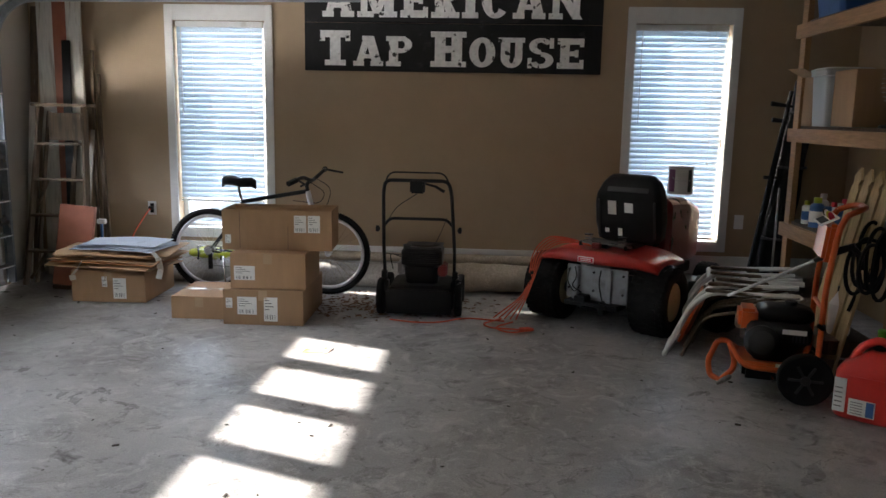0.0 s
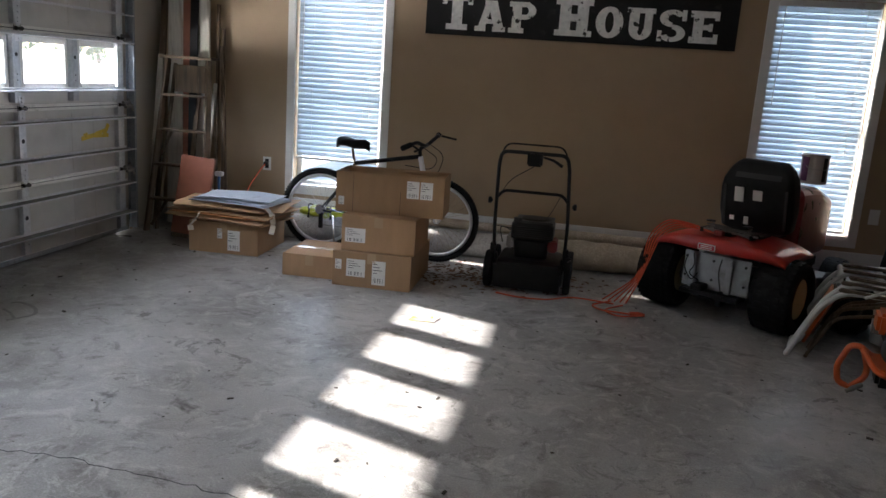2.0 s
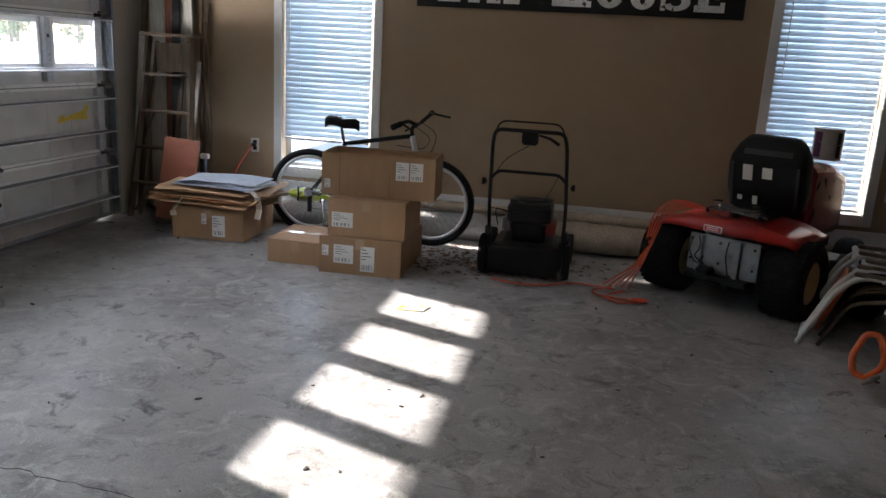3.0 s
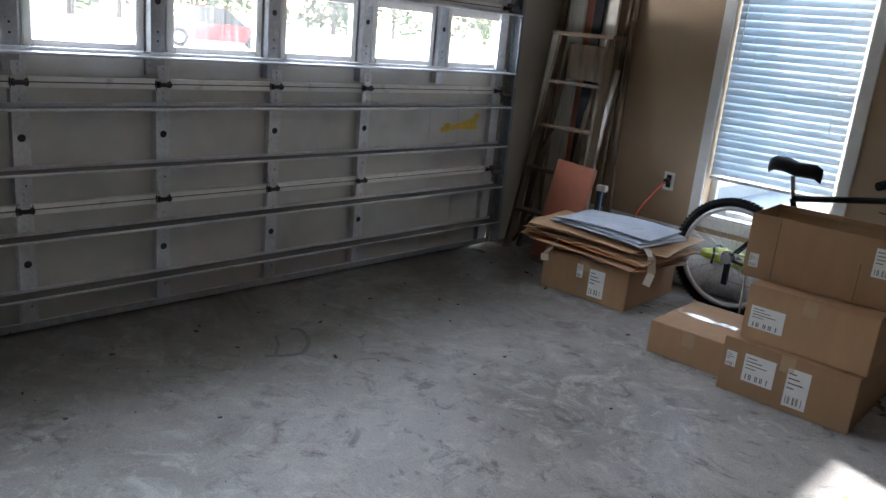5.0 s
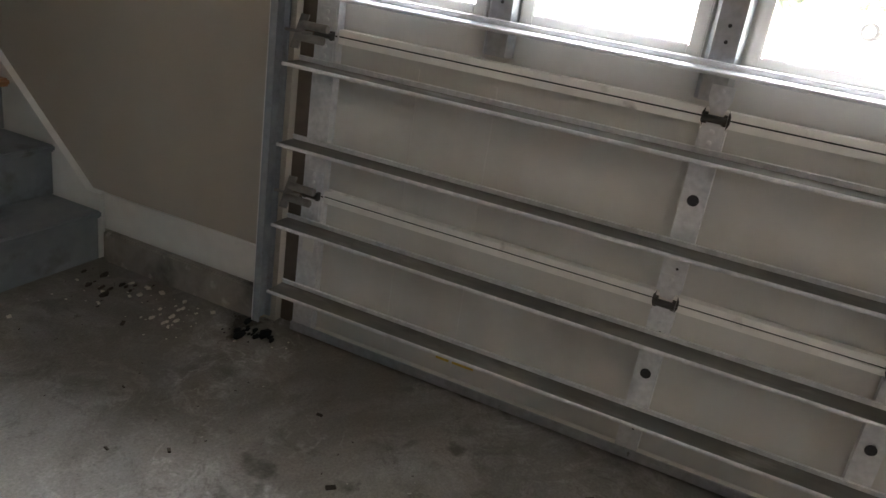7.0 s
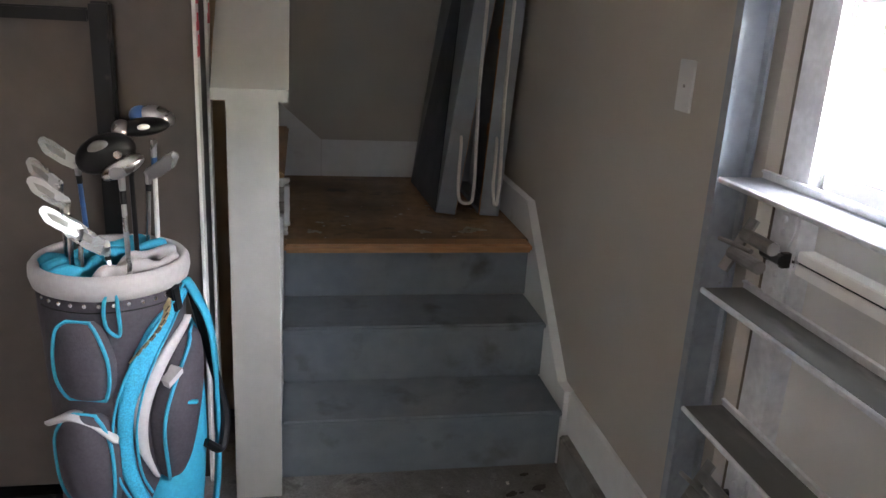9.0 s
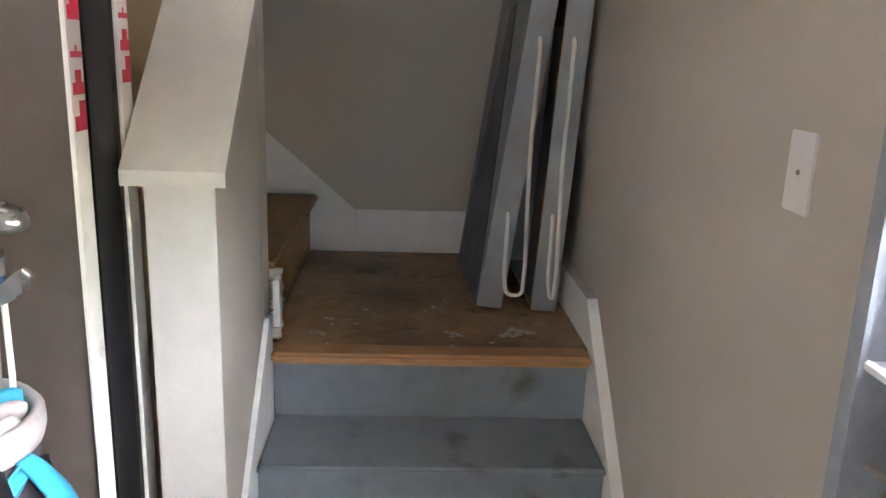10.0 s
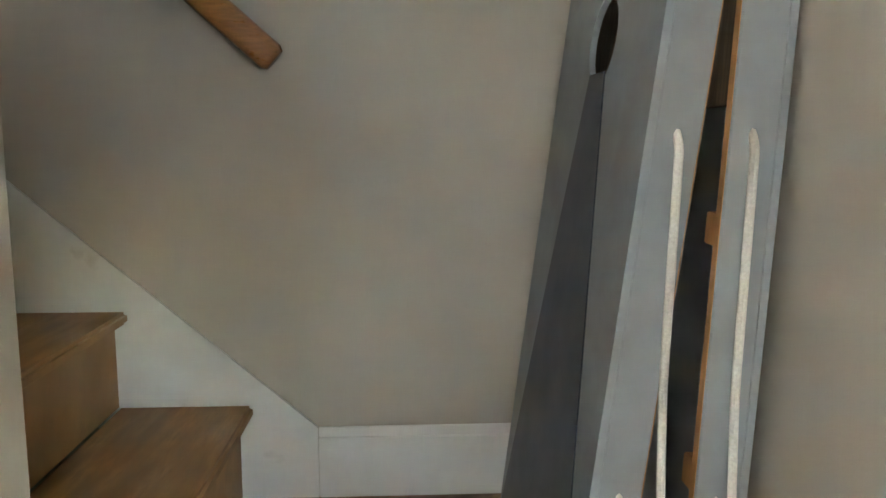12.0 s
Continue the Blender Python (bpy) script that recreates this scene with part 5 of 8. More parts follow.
    part("chainstay_guard", boxes(((rear[0] + 0.1, -0.062, 0.30), (bbk[0] - 0.12, -0.045, 0.33)), bevel=0.005), "yellow", b, "yellow-green guard")
    part("kickstand", tube(bmesh.new(), [(rear[0] + 0.12, -0.05, 0.31), (rear[0] + 0.18, -0.17, 0.004)], 0.007, 6), "chrome", b)
    return b


bicycle(-1.9, -0.925, 6.66)

# ---- rolled carpets behind ----
M["carpet"] = mat("beige_rolled_carpet", (0.48, 0.41, 0.32), 0.95, spots=[((0.34, 0.28, 0.21), 7, 0.45, 0.7), ((0.42, 0.36, 0.28), 12, 0.6, 0.72)], grain=0.2, gscale=60, bump=0.5, bscale=90)
M["greycarpet"] = mat("grey_rolled_carpet", (0.42, 0.405, 0.38), 0.95, grain=0.2, gscale=60, bump=0.4, bscale=80)


def roll(x0, x1, y, z, r, material, label, lump=0.0):
    c = thing("carpet_roll", (x0 + x1) / 2, y, z, label, "carpet", group="rolled carpets along the wall")
    bm = bmesh.new()
    L = x1 - x0
    n, seg = 24, 24
    secs = []
    for i in range(n + 1):
        u = i / n
        f = 1 + lump * noise.noise(Vector((u * 7, r * 9, z)))
        secs.append([(-L / 2 + L * u, f * r * 1.05 * math.cos(a), r + f * r * (0.86 if lump else 1) * math.sin(a) - (0.0 if not lump else 0.14 * r)) for a in [math.tau * k / seg for k in range(seg)]])
    loft(bm, secs)
    part("roll", bm, material, c, smooth=True)
    end = bmesh.new()
    tube(end, [(L / 2 + 0.001, 0.0 + 0.0105 * q * r / 0.1 * math.cos(q * 0.9), r + 0.0105 * q * r / 0.1 * math.sin(q * 0.9)) for q in range(1, 9)], 0.003, 4)
    part("end_spiral", end, "ink", c)
    return c


roll(-2.35, 0.1, 6.99, 0, 0.105, "greycarpet", "grey carpet roll lying along the wall")
roll(-0.25, 1.05, 6.96, 0, 0.135, "carpet", "beige carpet roll lying along the wall", 0.22)
roll(-1.6, 0.75, 7.045, 0.215, 0.045, "carpet", "thin beige rolled mat on top of carpet rolls", 0.2)

yb = thing("nylon_bag", -2.0, 6.97, 0.205, "bright yellow-green nylon bag with black straps on a carpet roll", "bag")
bm = bmesh.new()
secs = []
for k in range(13):
    t = k / 12
    r = 0.055 * max(0.15, math.sin(math.pi * t)) ** 0.35 * (1 + 0.12 * math.sin(k * 2.1))
    secs.append([(-0.2 + 0.4 * t, r * 1.1 * math.cos(a), 0.05 + r * (0.9 + 0.12 * math.sin(3 * a + k)) * math.sin(a)) for a in [math.tau * q / 16 for q in range(16)]])
part("body", loft(bm, secs), "yellow", yb, "", True)
for x in (-0.11, 0.09):
    part("strap", tube(bmesh.new(), [(x + 0.01 * math.sin(q), 0.064 * math.cos(math.tau * q / 16), 0.05 + 0.06 * math.sin(math.tau * q / 16)) for q in range(16)], 0.007, 6, closed=True), "black", yb)

# ---- materials of machines and loose things ----
M.update({
    "tracred": mat("red_body_plastic", (0.4, 0.022, 0.016), 0.32, coat=0.3, grain=0.05, spots=[((0.25, 0.03, 0.02), 9, 0.6, 0.75)]),
    "hoodred": mat("dark_red_hood_paint", (0.19, 0.009, 0.014), 0.3, coat=0.25, grain=0.04),
    "cream": mat("cream_rim_paint", (0.45, 0.4, 0.27), 0.5, grain=0.06),
    "greyplate": mat("bare_grey_plate", (0.3, 0.31, 0.32), 0.45, 0.5, grain=0.12, spots=[((0.14, 0.13, 0.12), 10, 0.55, 0.72)]),
    "vinyl": mat("dull_black_vinyl", (0.028, 0.029, 0.031), 0.42, grain=0.15, bump=0.15, bscale=200),
    "cordorange": mat("orange_cord", (0.62, 0.09, 0.03), 0.5),
    "orange": mat("orange_frame_paint", (0.62, 0.11, 0.02), 0.35, coat=0.2, grain=0.05),
    "gasred": mat("red_polyethylene", (0.62, 0.03, 0.02), 0.42, grain=0.05),
    "white": mat("white_plastic", (0.68, 0.67, 0.64), 0.45, grain=0.05, spots=[((0.45, 0.42, 0.38), 10, 0.62, 0.74)]),
    "limecap": mat("bright_green_plastic", (0.12, 0.5, 0.05), 0.4),
    "peach": mat("faded_peach_fabric", (0.62, 0.24, 0.12), 0.85, grain=0.12, gscale=90),
    "blue": mat("blue_plastic", (0.04, 0.12, 0.32), 0.4),
    "teal": mat("turquoise_fabric", (0.012, 0.27, 0.4), 0.7, grain=0.1, gscale=120, bump=0.2, bscale=300),
    "bagdark": mat("charcoal_nylon", (0.04, 0.035, 0.044), 0.75, grain=0.15, gscale=160, bump=0.25, bscale=400),
    "baggrey": mat("light_grey_fabric", (0.36, 0.345, 0.345), 0.7, grain=0.06, gscale=90),
    "steel": mat("forged_steel", (0.5, 0.5, 0.5), 0.28, 1.0, grain=0.08),
    "tote": translucent_mat("cloudy_plastic_tote", (0.55, 0.54, 0.5), 0.3),
    "navy": mat("navy_board_paint", (0.022, 0.034, 0.058), 0.4, grain=0.06, spots=[((0.06, 0.07, 0.09), 5, 0.5, 0.75)]),
    "boardgrey": mat("grey_board_paint", (0.25, 0.275, 0.295), 0.5, grain=0.05, spots=[((0.22, 0.225, 0.23), 6, 0.5, 0.72)]),
    "rope": mat("white_cotton_rope", (0.7, 0.68, 0.63), 0.9, grain=0.1, gscale=200, bump=0.5, bscale=260),
    "plywood": mat("raw_plywood", (0.5, 0.24, 0.09), 0.6, grain=0.15, gscale=14, stretch=(1, 6, 1)),
    "redprint": mat("red_print", (0.55, 0.02, 0.05), 0.5),
    "tablegreen": mat("dark_table_board", (0.075, 0.06, 0.05), 0.55, grain=0.08, spots=[((0.05, 0.042, 0.036), 3, 0.45, 0.7)]),
    "picket": mat("pale_fence_picket", (0.5, 0.37, 0.2), 0.75, grain=0.15, gscale=12, stretch=(6, 6, 0.8)),
    "brownpanel": mat("red_brown_panel", (0.3, 0.1, 0.055), 0.5, grain=0.06),
    "tin": mat("bright_tin", (0.62, 0.61, 0.62), 0.35, 0.25, grain=0.05),
    "purple": mat("purple_label", (0.16, 0.05, 0.16), 0.5),
    "deadleaf": mat("dead_leaves", (0.16, 0.085, 0.045), 0.9, grain=0.4, gscale=9),
    "dirt": mat("dark_debris", (0.06, 0.05, 0.042), 0.95, grain=0.4),
})

# ---- push mower ----
M["mowerred"] = mat("faded_red_paint", (0.22, 0.025, 0.02), 0.5, spots=[((0.05, 0.02, 0.018), 8, 0.5, 0.7)])


def tyre(R, r, w, parent, m, rim, tread=0, rim_label=""):
    """A wheel about y: tyre with lugs, and a dished rim."""
    if tread:
        mid, half = (r + R) / 2, (R - r) / 2
        prof = [(mid + half * math.copysign(abs(math.sin(a)) ** 0.62, math.sin(a)), -w / 2 * math.copysign(abs(math.cos(a)) ** 0.62, math.cos(a))) for a in [radians(-52 + 284 * k / 20) for k in range(21)]]
    else:
        prof = [(r, -w * 0.42), (R * 0.93, -w * 0.5), (R * 0.985, -w * 0.36), (R, -w * 0.15), (R, w * 0.15), (R * 0.985, w * 0.36), (R * 0.93, w * 0.5), (r, w * 0.42)]
    t = part("tyre", lathe(bmesh.new(), prof, 36, pose(0, 0, 0, 90)), "rubber", parent)
    t.matrix_basis = m
    if tread:
        kb = bmesh.new()
        for k in range(tread):
            a = math.tau * k / tread
            for s, q in ((-0.36, 0.955), (-0.2, 0.985), (0.0, 0.99), (0.2, 0.985), (0.36, 0.955)):
                b_ = a + (math.pi / tread if abs(s) == 0.2 else 0)
                mm = Matrix.Translation((math.cos(b_) * R * q, s * w, math.sin(b_) * R * q)) @ Euler((0, math.pi / 2 - b_, s)).to_matrix().to_4x4()
                box(kb, (-R * 0.045, -w * 0.075, -R * 0.02), (R * 0.045, w * 0.075, R * 0.022), 0, mm)
        tagged(part("tread", kb, "rubber", t), kind="stuff")
    part("rim", lathe(bmesh.new(), [(r * 1.01, -w * 0.4), (r * 0.9, -w * 0.3), (r * 0.3, -w * 0.22), (r * 0.25, -w * 0.3), (0, -w * 0.3), (0, w * 0.3), (r * 0.25, w * 0.3), (r * 0.3, w * 0.22), (r * 0.9, w * 0.3), (r * 1.01, w * 0.4)], 28, pose(0, 0, 0, 90)), rim, t, rim_label)
    return t


mw = thing("push_mower", -0.125, 6.3, 0, "old black push lawn mower with a folding tube handle", "lawn mower")
for x in (-0.285, 0.285):
    for y, R in ((-0.2, 0.135), (0.26, 0.11)):
        tyre(R, R * 0.62, 0.05, mw, pose(x, y, R, 0, 0, 90), "black")
dk = bmesh.new()
loft(dk, [[(p[0], p[1], zz) for p in rounded(0, 0.02, w, d, 0.09)] for zz, w, d in ((0.055, 0.5, 0.6), (0.16, 0.5, 0.6), (0.205, 0.45, 0.54), (0.215, 0.34, 0.42))])
part("deck", dk, "blacksteel", mw, "grimy black steel deck")
part("rear_flap", boxes(((-0.24, -0.315, 0.03), (0.24, -0.295, 0.2)), ((-0.22, -0.325, 0.19), (0.22, -0.285, 0.215)), bevel=0.006), "black", mw, "black rear flap")
en = bmesh.new()
loft(en, [[(p[0], p[1], zz) for p in rounded(0, 0.03, w, d, 0.05)] for zz, w, d in ((0.21, 0.24, 0.26), (0.34, 0.27, 0.28), (0.36, 0.31, 0.32), (0.455, 0.31, 0.31), (0.475, 0.27, 0.27))])
part("engine", en, "blacksteel", mw, "black engine block")
part("shroud", lathe(bmesh.new(), [(0.12, 0.475), (0.12, 0.49), (0.09, 0.498), (0.0, 0.5)], 24, pose(0.01, 0.03, 0)), "black", mw)
part("top_cover", boxes(((-0.13, -0.11, 0.476), (0.15, 0.16, 0.49)), bevel=0.005), "vinyl", mw, "dusty flat engine cover")
for k in range(6):
    part("cooling_fin", boxes(((-0.135, -0.137, 0.37 + 0.015 * k), (0.135, -0.131, 0.376 + 0.015 * k)), bevel=0.001), "blacksteel", mw)
part("pull_cord", tube(bmesh.new(), bend([(-0.1, -0.1, 0.42), (-0.19, -0.2, 0.45), (-0.245, -0.28, 0.47)], 0.05), 0.003, 5), "black", mw)
part("fuel_cap", lathe(bmesh.new(), [(0.03, 0.0), (0.032, 0.03), (0.0, 0.034)], 16, pose(-0.11, -0.08, 0.475)), "vinyl", mw)
part("muffler", boxes(((-0.19, -0.02, 0.26), (-0.14, 0.12, 0.36)), bevel=0.012), "galvdirty", mw, "rusty muffler")
part("height_lever", tube(bmesh.new(), bend([(0.26, -0.2, 0.14), (0.27, -0.26, 0.24), (0.3, -0.28, 0.27)], 0.03), 0.006, 6), "galvdirty", mw)
for x in (-0.2, 0.2):
    part("handle_bracket", boxes(((x * 1.2 - 0.012, -0.24, 0.15), (x * 1.2 + 0.012, -0.18, 0.26)), bevel=0.004), "blacksteel", mw)
part("carburettor", boxes(((0.12, -0.1, 0.27), (0.19, 0.06, 0.36)), bevel=0.01), "mowerred", mw, "red primer housing")
hd = bmesh.new()
tube(hd, bend([(-0.25, -0.2, 0.17), (-0.255, -0.3, 0.5), (-0.235, -0.48, 0.93), (-0.215, -0.53, 1.02), (0.215, -0.53, 1.02), (0.235, -0.48, 0.93), (0.255, -0.3, 0.5), (0.25, -0.2, 0.17)], 0.07), 0.0125, 10)
part("handle", hd, "blacksteel", mw, "black tube handle")
part("bail", tube(bmesh.new(), bend([(-0.235, -0.5, 0.95), (-0.19, -0.535, 1.075), (0.19, -0.535, 1.075), (0.235, -0.5, 0.95)], 0.05), 0.006, 8), "blacksteel", mw)
part("crossbar", tube(bmesh.new(), bend([(-0.25, -0.37, 0.68), (-0.2, -0.39, 0.74), (0.2, -0.39, 0.74), (0.25, -0.37, 0.68)], 0.05), 0.011, 8), "blacksteel", mw)
part("control_box", boxes(((-0.045, -0.56, 0.935), (0.055, -0.49, 1.03)), bevel=0.01), "black", mw)
part("lever", tube(bmesh.new(), [(0.06, -0.54, 1.0), (0.13, -0.56, 0.985), (0.19, -0.56, 0.95)], [0.007, 0.009, 0.011], 8), "black", mw)
for x in (-0.275, 0.275):
    part("knob", lathe(bmesh.new(), [(0.008, 0), (0.022, 0.01), (0.022, 0.028), (0.0, 0.032)], 10, pose(x, -0.36, 0.66, 0, 90 if x > 0 else -90)), "black", mw)
    part("clamp", boxes(((x * 0.94 - 0.02, -0.26, 0.28), (x * 0.94 + 0.02, -0.215, 0.34)), bevel=0.006), "black", mw)
for pts, r in (([(0.0, -0.52, 0.93), (-0.16, -0.42, 0.82), (-0.23, -0.34, 0.7)], 0.003), ([(0.2, -0.38, 0.75), (0.14, -0.2, 0.6), (0.08, 0.0, 0.48)], 0.0025), ([(-0.15, -0.05, 0.4), (-0.24, -0.12, 0.45), (-0.2, -0.2, 0.34)], 0.004)):
    part("cable", tube(bmesh.new(), bend(pts, 0.08), r, 5), "black", mw)

# ---- riding mower ----
tr = thing("riding_mower", 1.2, 5.99, 0, "red riding lawn mower with its black seat tipped forward", "riding mower", rz=-33)
for x in (-0.40, 0.40):
    tyre(0.245, 0.13, 0.27, tr, pose(x, 0, 0.245, 0, 0, 90), "cream", 34, "cream steel rim")
for x in (-0.36, 0.36):
    tyre(0.175, 0.09, 0.15, tr, pose(x, 1.12, 0.175, 0, 0, 90), "cream", 18, "cream steel rim")
fd = bmesh.new()
secs = []
for k in range(25):
    x = -0.445 + 0.89 * k / 24
    u = abs(x) / 0.445
    zt = 0.562 + 0.008 * math.cos(x * 5) - 0.066 * u ** 3.6
    yr = -0.245 + 0.10 * u ** 2.4
    low = zt - 0.092 * (1 - 0.48 * u ** 2)
    secs.append([(x, yr + 0.004, low), (x, yr - 0.006, low + 0.03), (x, yr, zt - 0.022), (x, yr + 0.018, zt - 0.004), (x, yr + 0.05, zt), (x, 0.18, zt + 0.004), (x, 0.34, zt - 0.01), (x, 0.34, zt - 0.028), (x, yr + 0.06, zt - 0.02), (x, yr + 0.022, zt - 0.03), (x, yr + 0.018, low)])
loft(fd, secs)
part("fender", fd, "tracred", tr, "red moulded fender deck with down-curved ends", True)
bdg = part("badge", boxes(((-0.09, -0.2555, 0.485), (0.03, -0.2515, 0.527)), bevel=0.002), "paper", tr, "small white and red badge")
part("badge_field", boxes(((-0.083, -0.2572, 0.491), (0.023, -0.2557, 0.521))), "redprint", bdg, "red field")
for zz in (0.498, 0.51):
    part("print", boxes(((-0.07, -0.2585, zz), (0.01, -0.2573, zz + 0.005))), "paper", bdg, "unreadable pale print")
part("rear_plate", boxes(((-0.23, -0.13, 0.2), (0.23, -0.115, 0.44)), ((-0.17, -0.16, 0.2), (-0.13, -0.13, 0.43)), ((0.08, -0.16, 0.2), (0.12, -0.13, 0.43)), bevel=0.004), "greyplate", tr, "grey steel rear plate")
part("hitch", boxes(((-0.2, -0.22, 0.165), (0.2, -0.06, 0.2)), ((-0.05, -0.27, 0.16), (0.05, -0.2, 0.175)), ((-0.12, -0.23, 0.2), (-0.04, -0.12, 0.24)), ((0.05, -0.2, 0.12), (0.09, -0.1, 0.21)), bevel=0.006), "blacksteel", tr)
part("axle", tube(bmesh.new(), [(-0.3, 0, 0.245), (0.3, 0, 0.245)], 0.045, 12), "blacksteel", tr)
part("transaxle", boxes(((-0.1, -0.1, 0.13), (0.12, 0.12, 0.3)), bevel=0.02), "blacksteel", tr)
part("chassis", boxes(((-0.19, -0.05, 0.25), (-0.15, 1.2, 0.33)), ((0.15, -0.05, 0.25), (0.19, 1.2, 0.33)), ((-0.15, 1.1, 0.25), (0.15, 1.18, 0.32)), ((-0.34, 1.09, 0.16), (0.34, 1.15, 0.2)), bevel=0.004), "blacksteel", tr)
part("mower_deck", boxes(((-0.52, 0.3, 0.09), (0.52, 0.9, 0.2)), bevel=0.03), "black", tr)
part("footrest", boxes(((-0.45, 0.38, 0.27), (-0.2, 0.8, 0.29)), ((0.2, 0.38, 0.27), (0.45, 0.8, 0.29)), bevel=0.006), "blacksteel", tr)
hb = bmesh.new()
loft(hb, [[(p[0], yy, p[1]) for p in rounded(0, zc, w, hh, 0.08)] for yy, zc, w, hh in ((0.56, 0.60, 0.42, 0.5), (0.62, 0.61, 0.47, 0.54), (1.0, 0.60, 0.46, 0.52), (1.27, 0.56, 0.43, 0.46), (1.34, 0.54, 0.36, 0.36))])
part("hood", hb, "hoodred", tr, "glossy dark red hood")
part("dash", boxes(((-0.17, 0.46, 0.5), (0.17, 0.6, 0.86)), bevel=0.03), "black", tr)
part("steering_wheel", tube(bmesh.new(), [(0.17 * math.cos(a), 0.42 + 0.12 * math.sin(a), 0.86 + 0.12 * math.sin(a)) for a in [math.tau * k / 28 for k in range(28)]], 0.014, 8, closed=True), "black", tr)
part("steering_column", tube(bmesh.new(), [(0, 0.54, 0.72), (0, 0.42, 0.86)], 0.02, 8), "black", tr)
st = bmesh.new()
SM = pose(0.1, 0.2, 0.6, 13, 0, 4)
secs = []
for zz, w, d, o in ((0.0, 0.36, 0.1, 0.0), (0.03, 0.46, 0.15, 0.0), (0.15, 0.485, 0.18, 0.0), (0.31, 0.475, 0.19, 0.0), (0.365, 0.455, 0.18, 0.008), (0.425, 0.40, 0.13, 0.03), (0.455, 0.34, 0.1, 0.042), (0.468, 0.3, 0.06, 0.05)):
    secs.append([SM @ Vector((p[0], p[1] + o, zz)) for p in rounded(0, 0.02 * zz, w, d, 0.045)])
part("seat", loft(st, secs), "black", tr, "black seat tipped forward, underside showing", True)
part("seat_ridge", box(bmesh.new(), (-0.15, -0.004, 0.0), (0.15, 0.004, 0.085), 0.003, SM @ pose(0, -0.062, 0.378, -42)), "vinyl", tr, "dull grey-black moulded ridge")
for x in (-0.2, 0.2):
    part("seat_rib", box(bmesh.new(), (x - 0.008, -0.104, 0.06), (x + 0.008, -0.085, 0.33), 0.004, SM), "vinyl", tr)
for a, b_, c, d in ((-0.13, -0.07, 0.225, 0.325), (-0.01, 0.05, 0.245, 0.315), (-0.155, -0.125, 0.09, 0.12), (-0.06, -0.03, 0.07, 0.125)):
    part("sticker", box(bmesh.new(), (a, -0.103, c), (b_, -0.0975, d), 0.001, SM), "paper", tr, "white warning sticker")
for x, y in ((-0.12, -0.04), (0.14, -0.05)):
    part("spring", tube(bmesh.new(), [(x + 0.024 * math.cos(q), y + 0.024 * math.sin(q), 0.572 + 0.0034 * q) for q in [k * 0.6 for k in range(38)]], 0.005, 5), "galvdirty", tr)
    part("spring_seat", lathe(bmesh.new(), [(0.0, 0.0), (0.032, 0.0), (0.03, 0.006), (0.0, 0.008)], 14, pose(x, y, 0.648)), "blacksteel", tr)
part("seat_bracket", boxes(((-0.2, 0.02, 0.572), (0.2, 0.2, 0.592)), ((-0.17, -0.09, 0.572), (-0.15, 0.03, 0.604)), ((0.17, -0.09, 0.572), (0.19, 0.03, 0.604)), ((-0.03, -0.1, 0.572), (0.05, 0.02, 0.6)), bevel=0.004), "blacksteel", tr)
part("hinge_pin", tube(bmesh.new(), [(-0.2, -0.07, 0.596), (0.22, -0.07, 0.596)], 0.008, 8), "galvdirty", tr)
part("seat_switch", boxes(((-0.04, -0.16, 0.574), (0.02, -0.11, 0.61)), bevel=0.006), "mowerred", tr, "red safety switch")
for k, pts in enumerate(([(-0.19, -0.165, 0.42), (-0.2, -0.19, 0.33), (-0.13, -0.2, 0.25), (-0.1, -0.18, 0.31)], [(-0.15, -0.165, 0.43), (-0.12, -0.19, 0.36), (-0.16, -0.2, 0.3), (-0.08, -0.19, 0.26)], [(0.05, -0.17, 0.43), (0.04, -0.18, 0.34), (0.07, -0.18, 0.22)])):
    part("wire", tube(bmesh.new(), bend(pts, 0.05), 0.004, 5), "black", tr, "black wiring behind the axle")
for x in (-0.21, -0.02, 0.2):
    for z in (0.27, 0.4):
        part("bolt", lathe(bmesh.new(), [(0.0, 0.0), (0.009, 0.0), (0.009, 0.006), (0.0, 0.007)], 8, pose(x, -0.131, z, 90)), "blacksteel", tr)

can = thing("paint_can", 1.885, 6.86, 0.876, "silver paint can with a dark label on the red hood", "paint can")
part("body", lathe(bmesh.new(), [(0.0, 0.0), (0.098, 0.0), (0.101, 0.004), (0.098, 0.008), (0.098, 0.208), (0.102, 0.213), (0.102, 0.22), (0.084, 0.22), (0.082, 0.212), (0.0, 0.212)], 32), "tin", can)
for a0, cnt, ma, lab in ((196, 6, "purple", "dark purple paper label"), (292, 4, "ink", "black printed panel of the label")):
    lb = bmesh.new()
    pts = [(math.cos(a), math.sin(a)) for a in [radians(a0 + 7 * k) for k in range(cnt)]]
    for p, q in zip(pts, pts[1:]):
        prism(lb, [(p[0] * 0.0985, p[1] * 0.0985), (q[0] * 0.0985, q[1] * 0.0985), (q[0] * 0.0995, q[1] * 0.0995), (p[0] * 0.0995, p[1] * 0.0995)], "z", 0.02, 0.196)
    part("label", lb, ma, can, lab)
part("bail", tube(bmesh.new(), bend([(-0.1, 0, 0.17), (-0.06, -0.103, 0.11), (0.06, -0.103, 0.11), (0.1, 0, 0.17)], 0.03), 0.002, 5), "galv", can)

